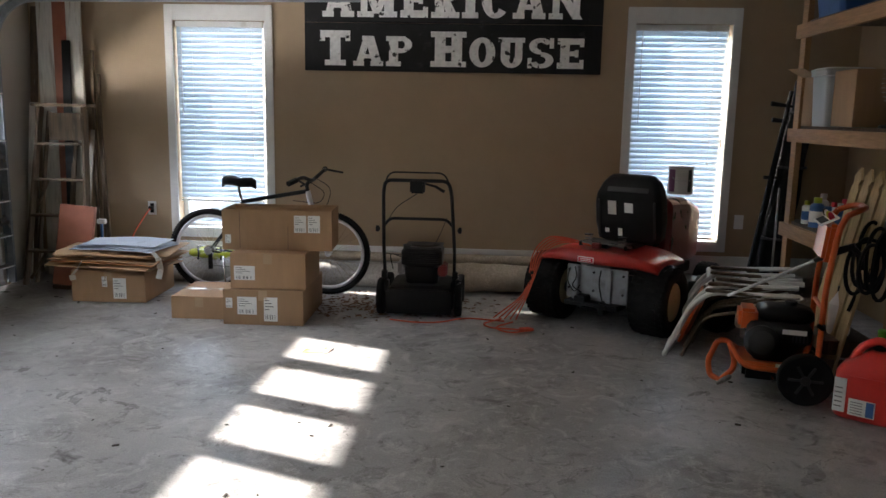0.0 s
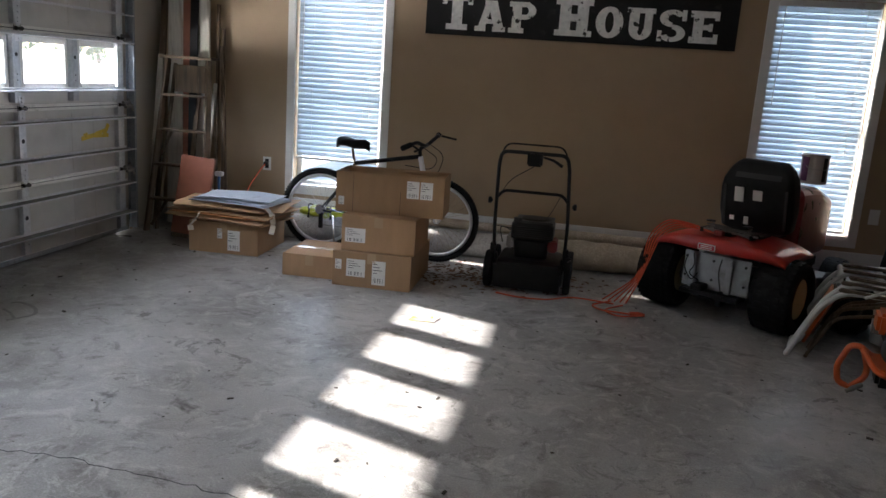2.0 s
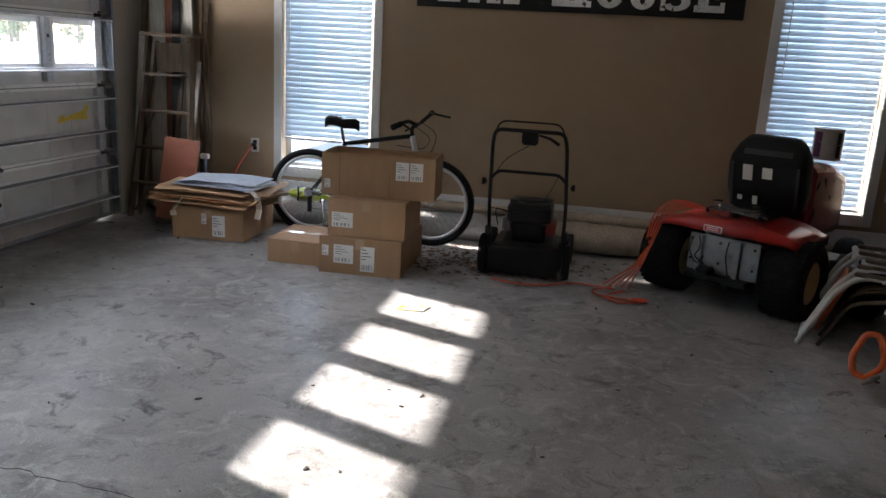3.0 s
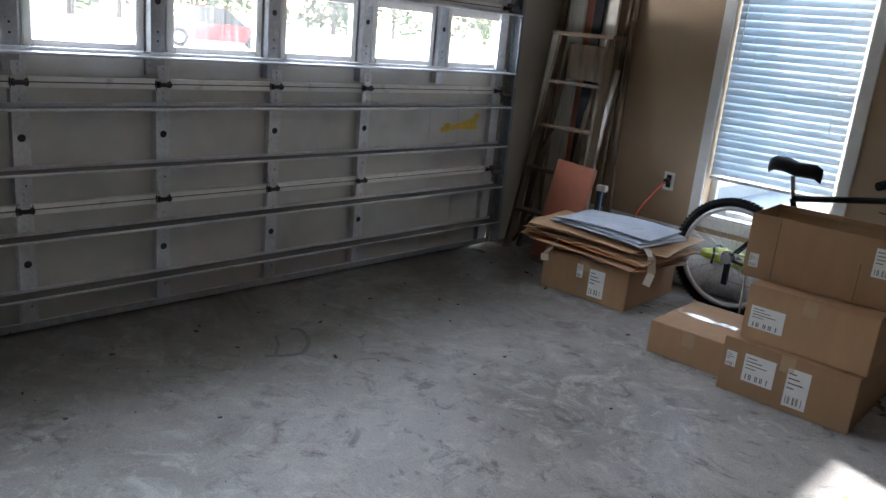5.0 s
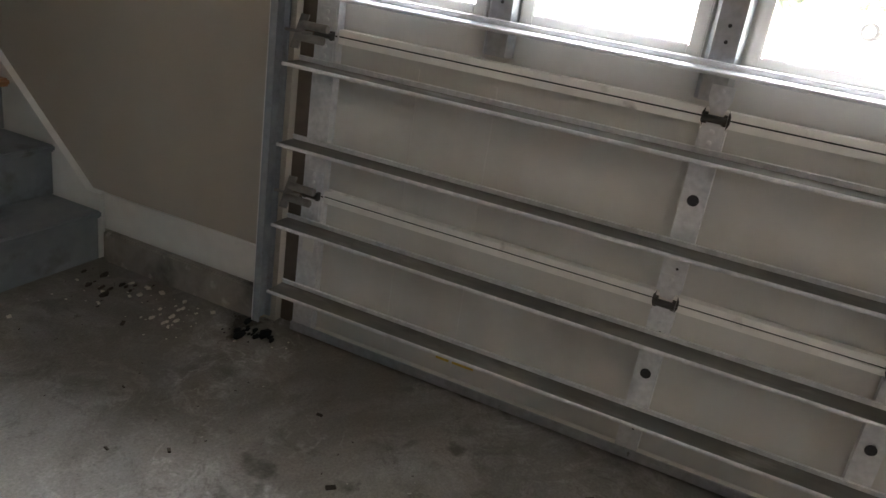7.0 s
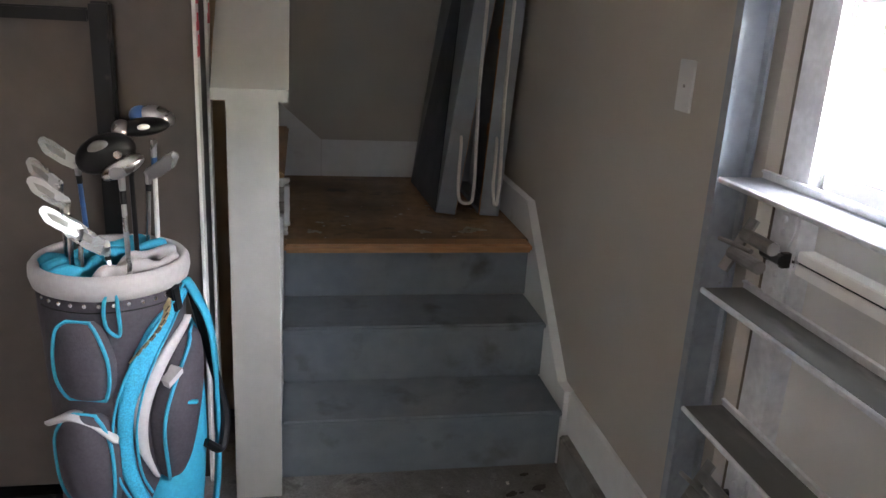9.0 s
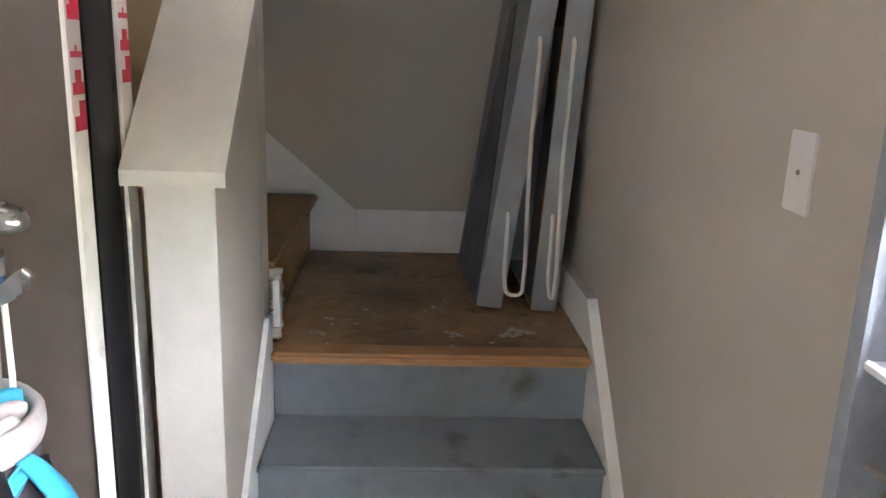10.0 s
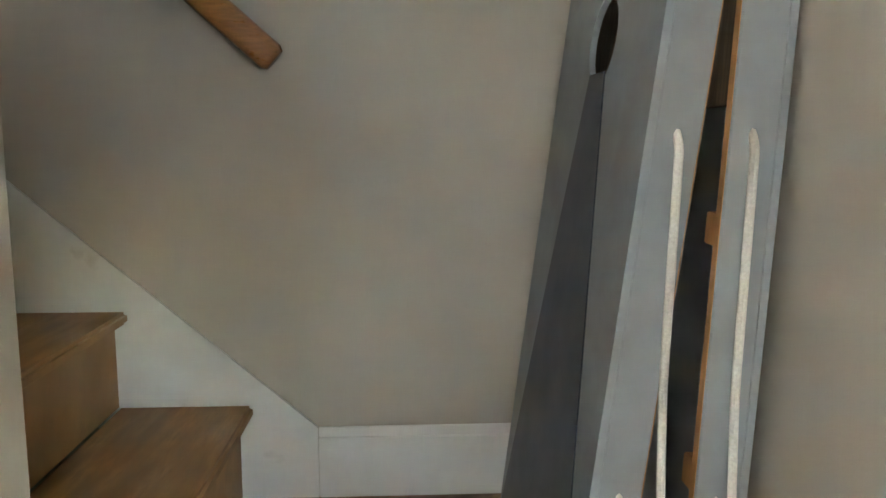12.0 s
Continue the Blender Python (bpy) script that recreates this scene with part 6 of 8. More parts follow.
cord = tagged(new("extension_cord"), "orange extension cord draped over the mower fender to the floor", "extension cord")
bm = bmesh.new()
rnd = random.Random(3)
for k in range(5):
    o = 0.02 * k
    tube(bm, bend([(1.12 - o, 5.94 + o, 0.57 + 0.006 * k), (1.0 - o, 6.06, 0.585 + 0.008 * k), (0.88 - o, 6.12 + o * 0.5, 0.57 + 0.01 * k), (0.77 - o, 6.1, 0.5), (0.66 - 0.02 * o, 5.98 + o, 0.2), (0.58 - 2 * o, 5.93 + 0.5 * o, 0.03)], 0.12), 0.0048, 6)
tube(bm, bend([(0.5, 5.95, 0.012), (0.2, 6.02, 0.01), (0.05, 5.86, 0.01), (-0.15, 5.84, 0.01), (-0.32, 5.9, 0.01)], 0.15), 0.006, 6)
tube(bm, bend([(0.56, 5.93, 0.014), (0.42, 5.78, 0.01), (0.52, 5.65, 0.01), (0.68, 5.73, 0.012)], 0.12), 0.006, 6)
tube(bm, bend([(0.48, 5.97, 0.025), (0.34, 5.86, 0.012), (0.4, 5.76, 0.012), (0.6, 5.74, 0.012)], 0.12), 0.006, 6)
part("cable", bm, "cordorange", cord)
part("plug", tube(bmesh.new(), [(0.6, 5.74, 0.016), (0.66, 5.74, 0.018), (0.70, 5.735, 0.016)], [0.012, 0.016, 0.01], 8), "cordorange", cord)

oc = tagged(new("power_cord"), "orange power cord hanging from a wall outlet", "power cord")
part("cable", tube(bmesh.new(), bend([(-2.607, 7.13, 0.605), (-2.63, 7.08, 0.56), (-2.70, 6.98, 0.40), (-2.74, 6.93, 0.2), (-2.78, 6.9, 0.012), (-2.95, 6.95, 0.01)], 0.06), 0.007, 6), "cordorange", oc)
part("plug", boxes(((-2.625, 7.12, 0.59), (-2.589, 7.163, 0.625)), bevel=0.006), "black", oc)

# ---- pressure washer ----
pw = thing("pressure_washer", 2.0, 4.75, 0, "orange framed pressure washer with a black engine", "pressure washer", rz=-13.6)
for y in (-0.22, 0.22):
    wh = tyre(0.138, 0.088, 0.06, pw, pose(0.10, y, 0.138), "blacksteel")
    for k in range(6):
        part("spoke", beam(bmesh.new(), (0.018 * math.cos(k * 1.047), -0.024 if y < 0 else 0.024, 0.018 * math.sin(k * 1.047)), (0.086 * math.cos(k * 1.047), -0.024 if y < 0 else 0.024, 0.086 * math.sin(k * 1.047)), 0.016, 0.012, 0.003, (0, 1, 0)), "vinyl", wh)
    part("hub_cap", lathe(bmesh.new(), [(0.0, -0.034), (0.022, -0.034), (0.026, -0.026), (0.026, 0.026), (0.022, 0.034), (0.0, 0.034)], 14, pose(0, 0, 0, 90)), "vinyl", wh)
part("axle", tube(bmesh.new(), [(0.10, -0.2, 0.138), (0.10, 0.2, 0.138)], 0.011, 8), "galvdirty", pw)
loop = bend([(-0.3, 0.0, 0.02), (-0.36, 0.02, 0.03), (-0.375, 0.02, 0.12), (-0.33, 0.01, 0.245), (-0.27, 0.0, 0.25), (-0.235, -0.01, 0.14), (-0.24, -0.01, 0.09), (-0.3, 0.0, 0.02)], 0.03)[:-1]
part("front_loop", tube(bmesh.new(), loop, 0.0165, 10, closed=True), "orange", pw, "bright orange front foot loop")
fr = bmesh.new()
for y in (-0.16, 0.16):
    tube(fr, bend([(-0.27, y * 0.12, 0.235), (-0.2, y, 0.16), (0.1, y, 0.15), (0.16, y, 0.19), (0.165, y, 0.62), (0.19, y, 0.86), (0.205, y, 0.95), (0.235, y * 0.9, 1.0)], 0.06), 0.0155, 10)
part("frame", fr, "orange", pw, "orange tube frame")
part("handle", tube(bmesh.new(), bend([(0.236, -0.145, 1.0), (0.30, -0.12, 1.03), (0.33, -0.06, 1.035), (0.33, 0.06, 1.035), (0.30, 0.12, 1.03), (0.236, 0.145, 1.0)], 0.05), 0.0155, 10), "orange", pw, "orange push handle")
part("crossbar", tube(bmesh.new(), [(0.165, -0.155, 0.5), (0.165, 0.155, 0.5)], 0.012, 8), "orange", pw)
part("base", boxes(((-0.22, -0.15, 0.165), (0.15, 0.15, 0.185)), bevel=0.006), "orange", pw, "orange base plate")
bd = part("badge", boxes(((-0.04, -0.1565, 0.15), (0.07, -0.1525, 0.188)), bevel=0.001), "paper", pw, "white printed badge")
part("print", boxes(((-0.03, -0.1578, 0.16), (0.05, -0.1567, 0.168))), "blue", bd, "unreadable blue print")
en = bmesh.new()
loft(en, [[(p[0], p[1], zz) for p in rounded(-0.03, 0, w, d, 0.045)] for zz, w, d in ((0.187, 0.24, 0.22), (0.28, 0.27, 0.25), (0.3, 0.32, 0.28), (0.37, 0.33, 0.29), (0.4, 0.3, 0.25))])
part("engine", en, "black", pw, "black engine shroud", True)
part("recoil_cover", lathe(bmesh.new(), [(0.088, 0), (0.09, 0.03), (0.066, 0.045), (0.03, 0.048), (0.0, 0.05)], 24, pose(-0.12, -0.125, 0.3, 90)), "vinyl", pw, "round recoil starter cover")
for k in range(5):
    part("cooling_slot", boxes(((0.03 + 0.018 * k, -0.1475, 0.31), (0.038 + 0.018 * k, -0.143, 0.345)), bevel=0.001), "ink", pw)
part("engine_label", boxes(((-0.02, -0.1485, 0.352), (0.1, -0.1455, 0.378))), "paper", pw, "pale label")
tk = bmesh.new()
loft(tk, [[(p[0], p[1], zz) for p in rounded(0.0, 0.02, w, d, 0.04)] for zz, w, d in ((0.401, 0.26, 0.2), (0.42, 0.29, 0.23), (0.455, 0.28, 0.22), (0.475, 0.2, 0.15))])
part("fuel_tank", tk, "black", pw, "black fuel tank", True)
part("fuel_cap", lathe(bmesh.new(), [(0.03, 0.476), (0.032, 0.5), (0.0, 0.505)], 16, pose(0.03, 0.02, 0)), "vinyl", pw)
part("air_filter", boxes(((-0.24, -0.1, 0.35), (-0.14, 0.08, 0.46)), bevel=0.018), "orange", pw, "orange air filter cover")
part("muffler", boxes(((-0.24, 0.09, 0.3), (-0.19, 0.17, 0.38)), bevel=0.01), "galvdirty", pw)
part("pump", boxes(((-0.2, -0.1, 0.07), (0.05, 0.08, 0.164)), bevel=0.02), "blacksteel", pw, "black pump under the base plate")
for k in range(4):
    part("pump_fitting", tube(bmesh.new(), [(-0.05 + 0.03 * k, -0.1, 0.1 + 0.01 * (k % 2)), (-0.04 + 0.03 * k, -0.14, 0.09)], [0.012, 0.009], 8), "chrome", pw)
part("outlet_coupling", tube(bmesh.new(), [(-0.26, -0.12, 0.08), (-0.3, -0.17, 0.07), (-0.33, -0.18, 0.05)], [0.012, 0.014, 0.009], 8), "galvdirty", pw)
part("wand_holder", tube(bmesh.new(), bend([(0.17, -0.175, 0.42), (0.16, -0.24, 0.42), (0.13, -0.24, 0.44)], 0.02), 0.012, 8), "black", pw)
part("control_panel", box(bmesh.new(), (-0.03, -0.155, -0.13), (0.035, 0.155, 0.07), 0.018, pose(0.17, 0, 0.88, 0, 6)), "orange", pw, "orange nozzle panel")
fc = part("panel_face", box(bmesh.new(), (-0.05, -0.13, 0.0), (0.05, 0.13, 0.008), 0.003, pose(0.16, 0, 0.957, 0, -28)), "paper", pw, "pale printed panel face")
part("face_print", box(bmesh.new(), (-0.04, -0.1, 0.0085), (0.0, 0.1, 0.01), 0, pose(0.16, 0, 0.957, 0, -28)), "ink", fc, "dark print")
for k in range(4):
    part("nozzle", lathe(bmesh.new(), [(0.014, 0), (0.014, 0.02), (0.007, 0.036), (0.0, 0.036)], 10, pose(0.172, -0.09 + 0.06 * k, 0.973, 0, -28)), ("redprint", "yellow", "white", "black")[k], pw)
gn = thing("spray_wand", 1.76, 4.98, 0.47, "long grey spray wand with a dark grip lying across the washer", "spray wand")
part("lance", tube(bmesh.new(), [(0, 0, 0), (0.36, -0.36, 0.3)], 0.0085, 8), "silver", gn)
part("grip", tube(bmesh.new(), [(0.33, -0.33, 0.276), (0.42, -0.42, 0.35), (0.47, -0.46, 0.38)], [0.013, 0.02, 0.017], 8), "black", gn)
part("trigger", tube(bmesh.new(), [(0.46, -0.45, 0.37), (0.5, -0.47, 0.33), (0.51, -0.47, 0.26)], [0.017, 0.015, 0.012], 8), "black", gn)
hs = thing("hose_coil", 2.34, 4.56, 0.4, "black rubber hose coiled and hung on the washer handle", "hose", rz=20)
coil = []
for k in range(150):
    a, R = math.tau * k / 25, 0.1 + 0.03 * math.sin(k * 0.37)
    coil.append((R * 0.75 * math.cos(a) + 0.012 * math.sin(k * 0.13), -0.06 + 0.0009 * k, 0.36 + 1.45 * R * math.sin(a) - 0.02 * math.sin(k * 0.05)))
bm = tube(bmesh.new(), coil + [(0.02, 0.09, 0.2), (-0.02, 0.1, 0.08)], 0.0105, 6)
part("hose", bm, "rubber", hs)

gc = thing("gas_can", 2.315, 4.38, 0, "red plastic gas can with a white label and green spout cap", "gas can", rz=-36)
bm = bmesh.new()
loft(bm, [[(p[0] + o, p[1], zz) for p in rounded(0, 0, w, d, 0.05)] for zz, w, d, o in ((0.0, 0.27, 0.2, 0.0), (0.012, 0.295, 0.225, 0.0), (0.1, 0.3, 0.23, 0.0), (0.235, 0.3, 0.23, 0.0), (0.262, 0.285, 0.215, 0.006), (0.3, 0.21, 0.17, 0.025), (0.33, 0.15, 0.13, 0.04), (0.345, 0.11, 0.1, 0.04))])
part("body", bm, "gasred", gc, "", True)
part("handle", tube(bmesh.new(), bend([(-0.1, 0, 0.25), (-0.06, 0, 0.36), (0.02, 0, 0.405), (0.08, 0, 0.38), (0.1, 0, 0.3)], 0.05), [0.024] * 2 + [0.021] * 18, 10), "gasred", gc, "moulded red handle", True)
part("spout", lathe(bmesh.new(), [(0.034, 0.33), (0.036, 0.372), (0.02, 0.385), (0.018, 0.43), (0.0, 0.432)], 16, pose(0.02, 0.04, 0.0)), "black", gc)
part("cap", lathe(bmesh.new(), [(0.022, 0.41), (0.024, 0.44), (0.019, 0.448), (0.0, 0.45)], 14, pose(0.02, 0.04, 0.002)), "limecap", gc, "bright green spout cap")
part("rib", boxes(((-0.1, -0.1185, 0.222), (0.12, -0.112, 0.232)), bevel=0.003), "gasred", gc)
lb = part("label", boxes(((-0.142, -0.1182, 0.035), (-0.085, -0.1155, 0.21)), bevel=0.001), "paper", gc, "white warning label")
lc = part("label", boxes(((-0.07, -0.1182, 0.03), (0.05, -0.1155, 0.115)), bevel=0.001), "paper", gc, "white and blue printed label")
part("print", boxes(((0.01, -0.1195, 0.035), (0.045, -0.1184, 0.11))), "blue", lc, "blue printed field")
for k in range(5):
    part("print", boxes(((-0.135, -0.1195, 0.06 + 0.024 * k), (-0.1, -0.1184, 0.066 + 0.024 * k))), "galvdirty", lb, "unreadable print")
    part("print", boxes(((-0.06, -0.1195, 0.04 + 0.014 * k), (-0.005, -0.1184, 0.044 + 0.014 * k))), "galvdirty", lc, "unreadable print")

# ---- folded lawn chairs ----
for k, (x, y, rz, fab) in enumerate(((1.60, 5.24, -24, "orange"), (1.66, 5.42, -17, "peach"), (1.75, 5.58, -10, "oldwood"))):
    ch = thing("folding_chair", x, y, 0, "white tube folding lawn chair with orange fabric, leaning folded" if fab != "oldwood" else "white tube folding lawn chair, leaning folded", "chair", rz=rz, group="folded lawn chairs")
    f1 = bmesh.new()
    for s in (0, 0.4):
        tube(f1, bend([(-0.12, s, 0.012), (0.02, s, 0.33), (0.12, s, 0.44), (0.62, s, 0.47)], 0.09), 0.0155, 8)
    tube(f1, [(-0.12, 0, 0.012), (-0.12, 0.4, 0.012)], 0.0125, 8)
    part("frame", f1, "white", ch, "white steel tube")
    f2 = bmesh.new()
    for s in (0.03, 0.37):
        tube(f2, bend([(-0.02, s, 0.012), (0.1, s, 0.28), (0.55, s, 0.40)], 0.07), 0.011, 8)
    part("leg_frame", f2, "oldwood", ch, "brown wooden leg slats")
    pn = bmesh.new()
    loft(pn, [[(-0.05 + 0.1 * t + 0.0, 0.03, 0.10 + 0.26 * t), (-0.05 + 0.1 * t, 0.37, 0.10 + 0.26 * t), (-0.035 + 0.1 * t, 0.37, 0.095 + 0.26 * t), (-0.035 + 0.1 * t, 0.03, 0.095 + 0.26 * t)] for t in (0, 0.25, 0.5, 0.75, 1.0)])
    part("fabric", pn, fab, ch)
    for s in (-0.02, 0.37):
        part("armrest", boxes(((0.1, s, 0.442), (0.42, s + 0.05, 0.462)), bevel=0.006), "oldwood", ch)

for k, (x, y, z) in enumerate(((2.22, 5.45, 0), (2.24, 5.80, 0))):
    bk = thing("bucket", x, y, z, "white plastic bucket on the floor", "bucket", group="buckets")
    part("body", lathe(bmesh.new(), [(0.0, 0.0), (0.125, 0.0), (0.145, 0.32), (0.152, 0.32), (0.152, 0.35), (0.146, 0.37), (0.14, 0.37), (0.122, 0.012), (0.0, 0.012)], 28), "white", bk)
    part("bail", tube(bmesh.new(), bend([(-0.15, 0, 0.33), (-0.1, -0.16, 0.26), (0.1, -0.16, 0.26), (0.15, 0, 0.33)], 0.06), 0.003, 5), "galv", bk)
jug = thing("sprayer_bottle", 2.34, 4.86, 0.30, "white plastic jug with a dark cap", "bottle")
part("body", lathe(bmesh.new(), [(0.0, 0), (0.055, 0), (0.06, 0.02), (0.06, 0.17), (0.03, 0.22), (0.02, 0.24), (0.0, 0.24)], 20), "white", jug)
part("cap", lathe(bmesh.new(), [(0.024, 0.24), (0.024, 0.27), (0.0, 0.272)], 14), "black", jug)
crate = thing("wooden_crate", 2.34, 4.86, 0, "dark wooden crate under a jug", "crate")
for zz in (0.02, 0.12, 0.22):
    part("slat", boxes(((-0.13, -0.15, zz), (0.13, -0.135, zz + 0.07)), ((-0.13, 0.135, zz), (0.13, 0.15, zz + 0.07)), ((-0.13, -0.135, zz), (-0.115, 0.135, zz + 0.07)), ((0.115, -0.135, zz), (0.13, 0.135, zz + 0.07))), "oldwood", crate)
part("lid", boxes(((-0.14, -0.16, 0.291), (0.14, 0.16, 0.2995)), bevel=0.002), "oldwood", crate)
part("foot", boxes(((-0.11, -0.13, 0.0), (0.11, 0.13, 0.02))), "oldwood", crate)

rag = thing("cloth_heap", 2.02, 6.02, 0.0, "heap of blue and white cloth on a black bag", "cloth")
bm = bmesh.new()
bmesh.ops.create_icosphere(bm, subdivisions=4, radius=1)
for v in bm.verts:
    f = 1 + 0.35 * noise.noise(v.co * 2.2) + 0.16 * noise.noise(v.co * 6)
    v.co = Vector((v.co.x * 0.22 * f, v.co.y * 0.24 * f, max(0.0, 0.2 + v.co.z * 0.2 * f)))
part("bag", bm, "black", rag, "black bag", True)
for k in range(5):
    bm = bmesh.new()
    tube(bm, bend([(-0.14 + 0.06 * k, -0.2, 0.34), (-0.1 + 0.06 * k, -0.05, 0.43 + 0.02 * math.sin(k * 3)), (-0.06 + 0.05 * k, 0.12, 0.40), (0.02 + 0.04 * k, 0.2, 0.3)], 0.1), [0.02 + 0.004 * (k % 3)] * 14, 8)
    part("fold", bm, "bluepaper" if k % 2 else "white", rag, "crumpled cloth")

# ---- shelving ----
shelf = thing("shelving_unit", 2.85, 4.6, 0, "rough lumber shelving full of stored things", "shelves")
for x in (-0.38, 0.38):
    for y in (-2.4, -0.45, 1.48):
        part("post", boxes(((x - 0.019, y - 0.045, 0), (x + 0.019, y + 0.045, 2.45)), bevel=0.002), "lumber", shelf)
for z in (0.76, 1.415, 2.11):
    for x in (-0.42, 0.36):
        part("beam", boxes(((x, -2.5, z - 0.09), (x + 0.02 + 0.018, 1.56, z)), bevel=0.002), "lumber", shelf)
    for k in range(5):
        part("board", boxes(((-0.382 + 0.148 * k, -2.5, z + 0.001), (-0.382 + 0.148 * k + 0.145, 1.56, z + 0.02)), bevel=0.002), "oldwood", shelf)
# added dark sheet: stands in for the black shadow between the shelves
part("shelf_back", boxes(((0.40, -2.5, 0.3), (0.412, 1.56, 2.4))), mat("shelf_shade_dark", (0.035, 0.028, 0.022), 0.8), shelf, "added dark sheet standing in for the shadow deep in the shelves")


def tote(x, y, z, w, d, h, material, lid, label):
    t = thing("storage_tote", x, y, z, label, "storage bin")
    bm = bmesh.new()
    loft(bm, [[(p[0], p[1], zz) for p in rounded(0, 0, a, b_, 0.04)] for zz, a, b_ in ((0.0, w * 0.9, d * 0.9), (h * 0.85, w, d), (h * 0.86, w + 0.02, d + 0.02), (h * 0.92, w + 0.02, d + 0.02))])
    part("bin", bm, material, t)
    bm = bmesh.new()
    loft(bm, [[(p[0], p[1], zz) for p in rounded(0, 0, a, b_, 0.045)] for zz, a, b_ in ((h * 0.921, w + 0.03, d + 0.03), (h * 0.97, w + 0.03, d + 0.03), (h, w - 0.02, d - 0.02))])
    part("lid", bm, lid, t)
    return t


tote(2.60, 5.76, 1.4355, 0.28, 0.28, 0.37, "tote", "tote", "cloudy plastic storage tote on a lumber shelf")
tote(2.74, 5.80, 2.1305, 0.55, 0.42, 0.3, "blue", "baggrey", "dark blue storage tote with a grey lid on the top shelf")
tote(2.8, 4.75, 2.1305, 0.5, 0.4, 0.28, "card", "card", "brown storage box on the top shelf")
carton(2.47, 5.26, 1.4365, 0.34, 0.3, 0.33, 0, "brown worn cardboard carton beside a tote on a shelf", group="")
torn = thing("torn_carton", 2.47, 5.99, 1.4355, "torn open cardboard carton at the end of a shelf", "box")
part("wall", boxes(((0, -0.12, 0.0), (0.006, 0.06, 0.32)), ((0.006, 0.055, 0), (0.14, 0.06, 0.3)), bevel=0.001), "card", torn)
part("flap", box(bmesh.new(), (-0.13, -0.1, 0), (0.0, 0.05, 0.005), 0.001, pose(0, 0, 0.32, 0, 22, 20)), "card", torn)
fan = thing("electric_fan", 2.62, 4.98, 1.4355, "black electric fan with a wire guard on a shelf", "fan", rz=20)
part("base", lathe(bmesh.new(), [(0.0, 0), (0.12, 0), (0.12, 0.015), (0.04, 0.03), (0.018, 0.04), (0.018, 0.12), (0.0, 0.12)], 24), "black", fan)
part("motor", lathe(bmesh.new(), [(0.0, -0.07), (0.05, -0.06), (0.055, 0.03), (0.0, 0.05)], 20, pose(0, 0.02, 0.24, 90)), "black", fan)
part("neck", tube(bmesh.new(), [(0, 0, 0.11), (0, 0.02, 0.22)], 0.02, 8), "black", fan)
gd = bmesh.new()
for R in (0.05, 0.1, 0.14, 0.165):
    tube(gd, [(R * math.cos(a), -0.075 + (0.02 if R > 0.15 else 0), 0.24 + R * math.sin(a)) for a in [math.tau * k / 32 for k in range(32)]], 0.0022, 4, closed=True)
for k in range(40):
    a = math.tau * k / 40
    tube(gd, [(0.03 * math.cos(a), -0.08, 0.24 + 0.03 * math.sin(a)), (0.13 * math.cos(a), -0.078, 0.24 + 0.13 * math.sin(a)), (0.166 * math.cos(a), -0.05, 0.24 + 0.166 * math.sin(a)), (0.155 * math.cos(a), 0.02, 0.24 + 0.155 * math.sin(a))], 0.002, 4)
part("guard", gd, "whitewood", fan, "wire guard")
for k in range(3):
    bl = box(bmesh.new(), (0.02, -0.004, -0.045), (0.13, 0.004, 0.045), 0.003, pose(0, -0.03, 0.24, 0, 120 * k, 0) @ pose(0, 0, 0, 25))
    part("blade", bl, "black", fan)
for k in range(9):
    x, y = 2.52 + 0.07 * (k % 2), 5.92 - 0.085 * k
    h, r = 0.14 + 0.05 * ((k * 3) % 4) / 3, 0.03 + 0.008 * (k % 3)
    b_ = thing("spray_can" if k % 2 else "bottle", x, y, 0.7805, ("blue and white spray can on a lumber shelf", "white plastic bottle with a yellow cap on a lumber shelf", "small dark blue bottle on a lumber shelf")[k % 3], "can" if k % 2 else "bottle", group="cans and bottles on the shelf")
    part("body", lathe(bmesh.new(), [(0.0, 0), (r, 0), (r, h * 0.8), (r * 0.75, h * 0.88), (r * 0.4, h * 0.92), (0.0, h * 0.92)], 18), ("white", "paper", "blue", "bluepaper")[k % 4], b_)
    part("cap", lathe(bmesh.new(), [(r * 0.55, h * 0.921), (r * 0.55, h * 1.12), (0.0, h * 1.13)], 14), ("yellow", "blue", "white", "redprint")[(k * 2 + k // 3) % 4], b_)
    part("label", lathe(bmesh.new(), [(r * 1.004, h * 0.2), (r * 1.02, h * 0.2), (r * 1.02, h * 0.62), (r * 1.004, h * 0.62)], 18), ("blue", "white", "paper")[k % 3], b_)
bx = thing("tool_case", 2.6, 5.05, 0.7805, "dark plastic tool case on a lumber shelf", "tool case")
part("case", boxes(((-0.12, -0.2, 0), (0.12, 0.12, 0.12)), bevel=0.015), "black", bx)
part("handle", tube(bmesh.new(), bend([(-0.125, -0.1, 0.08), (-0.15, -0.08, 0.08), (-0.15, 0.02, 0.08), (-0.125, 0.04, 0.08)], 0.02), 0.008, 8), "black", bx)
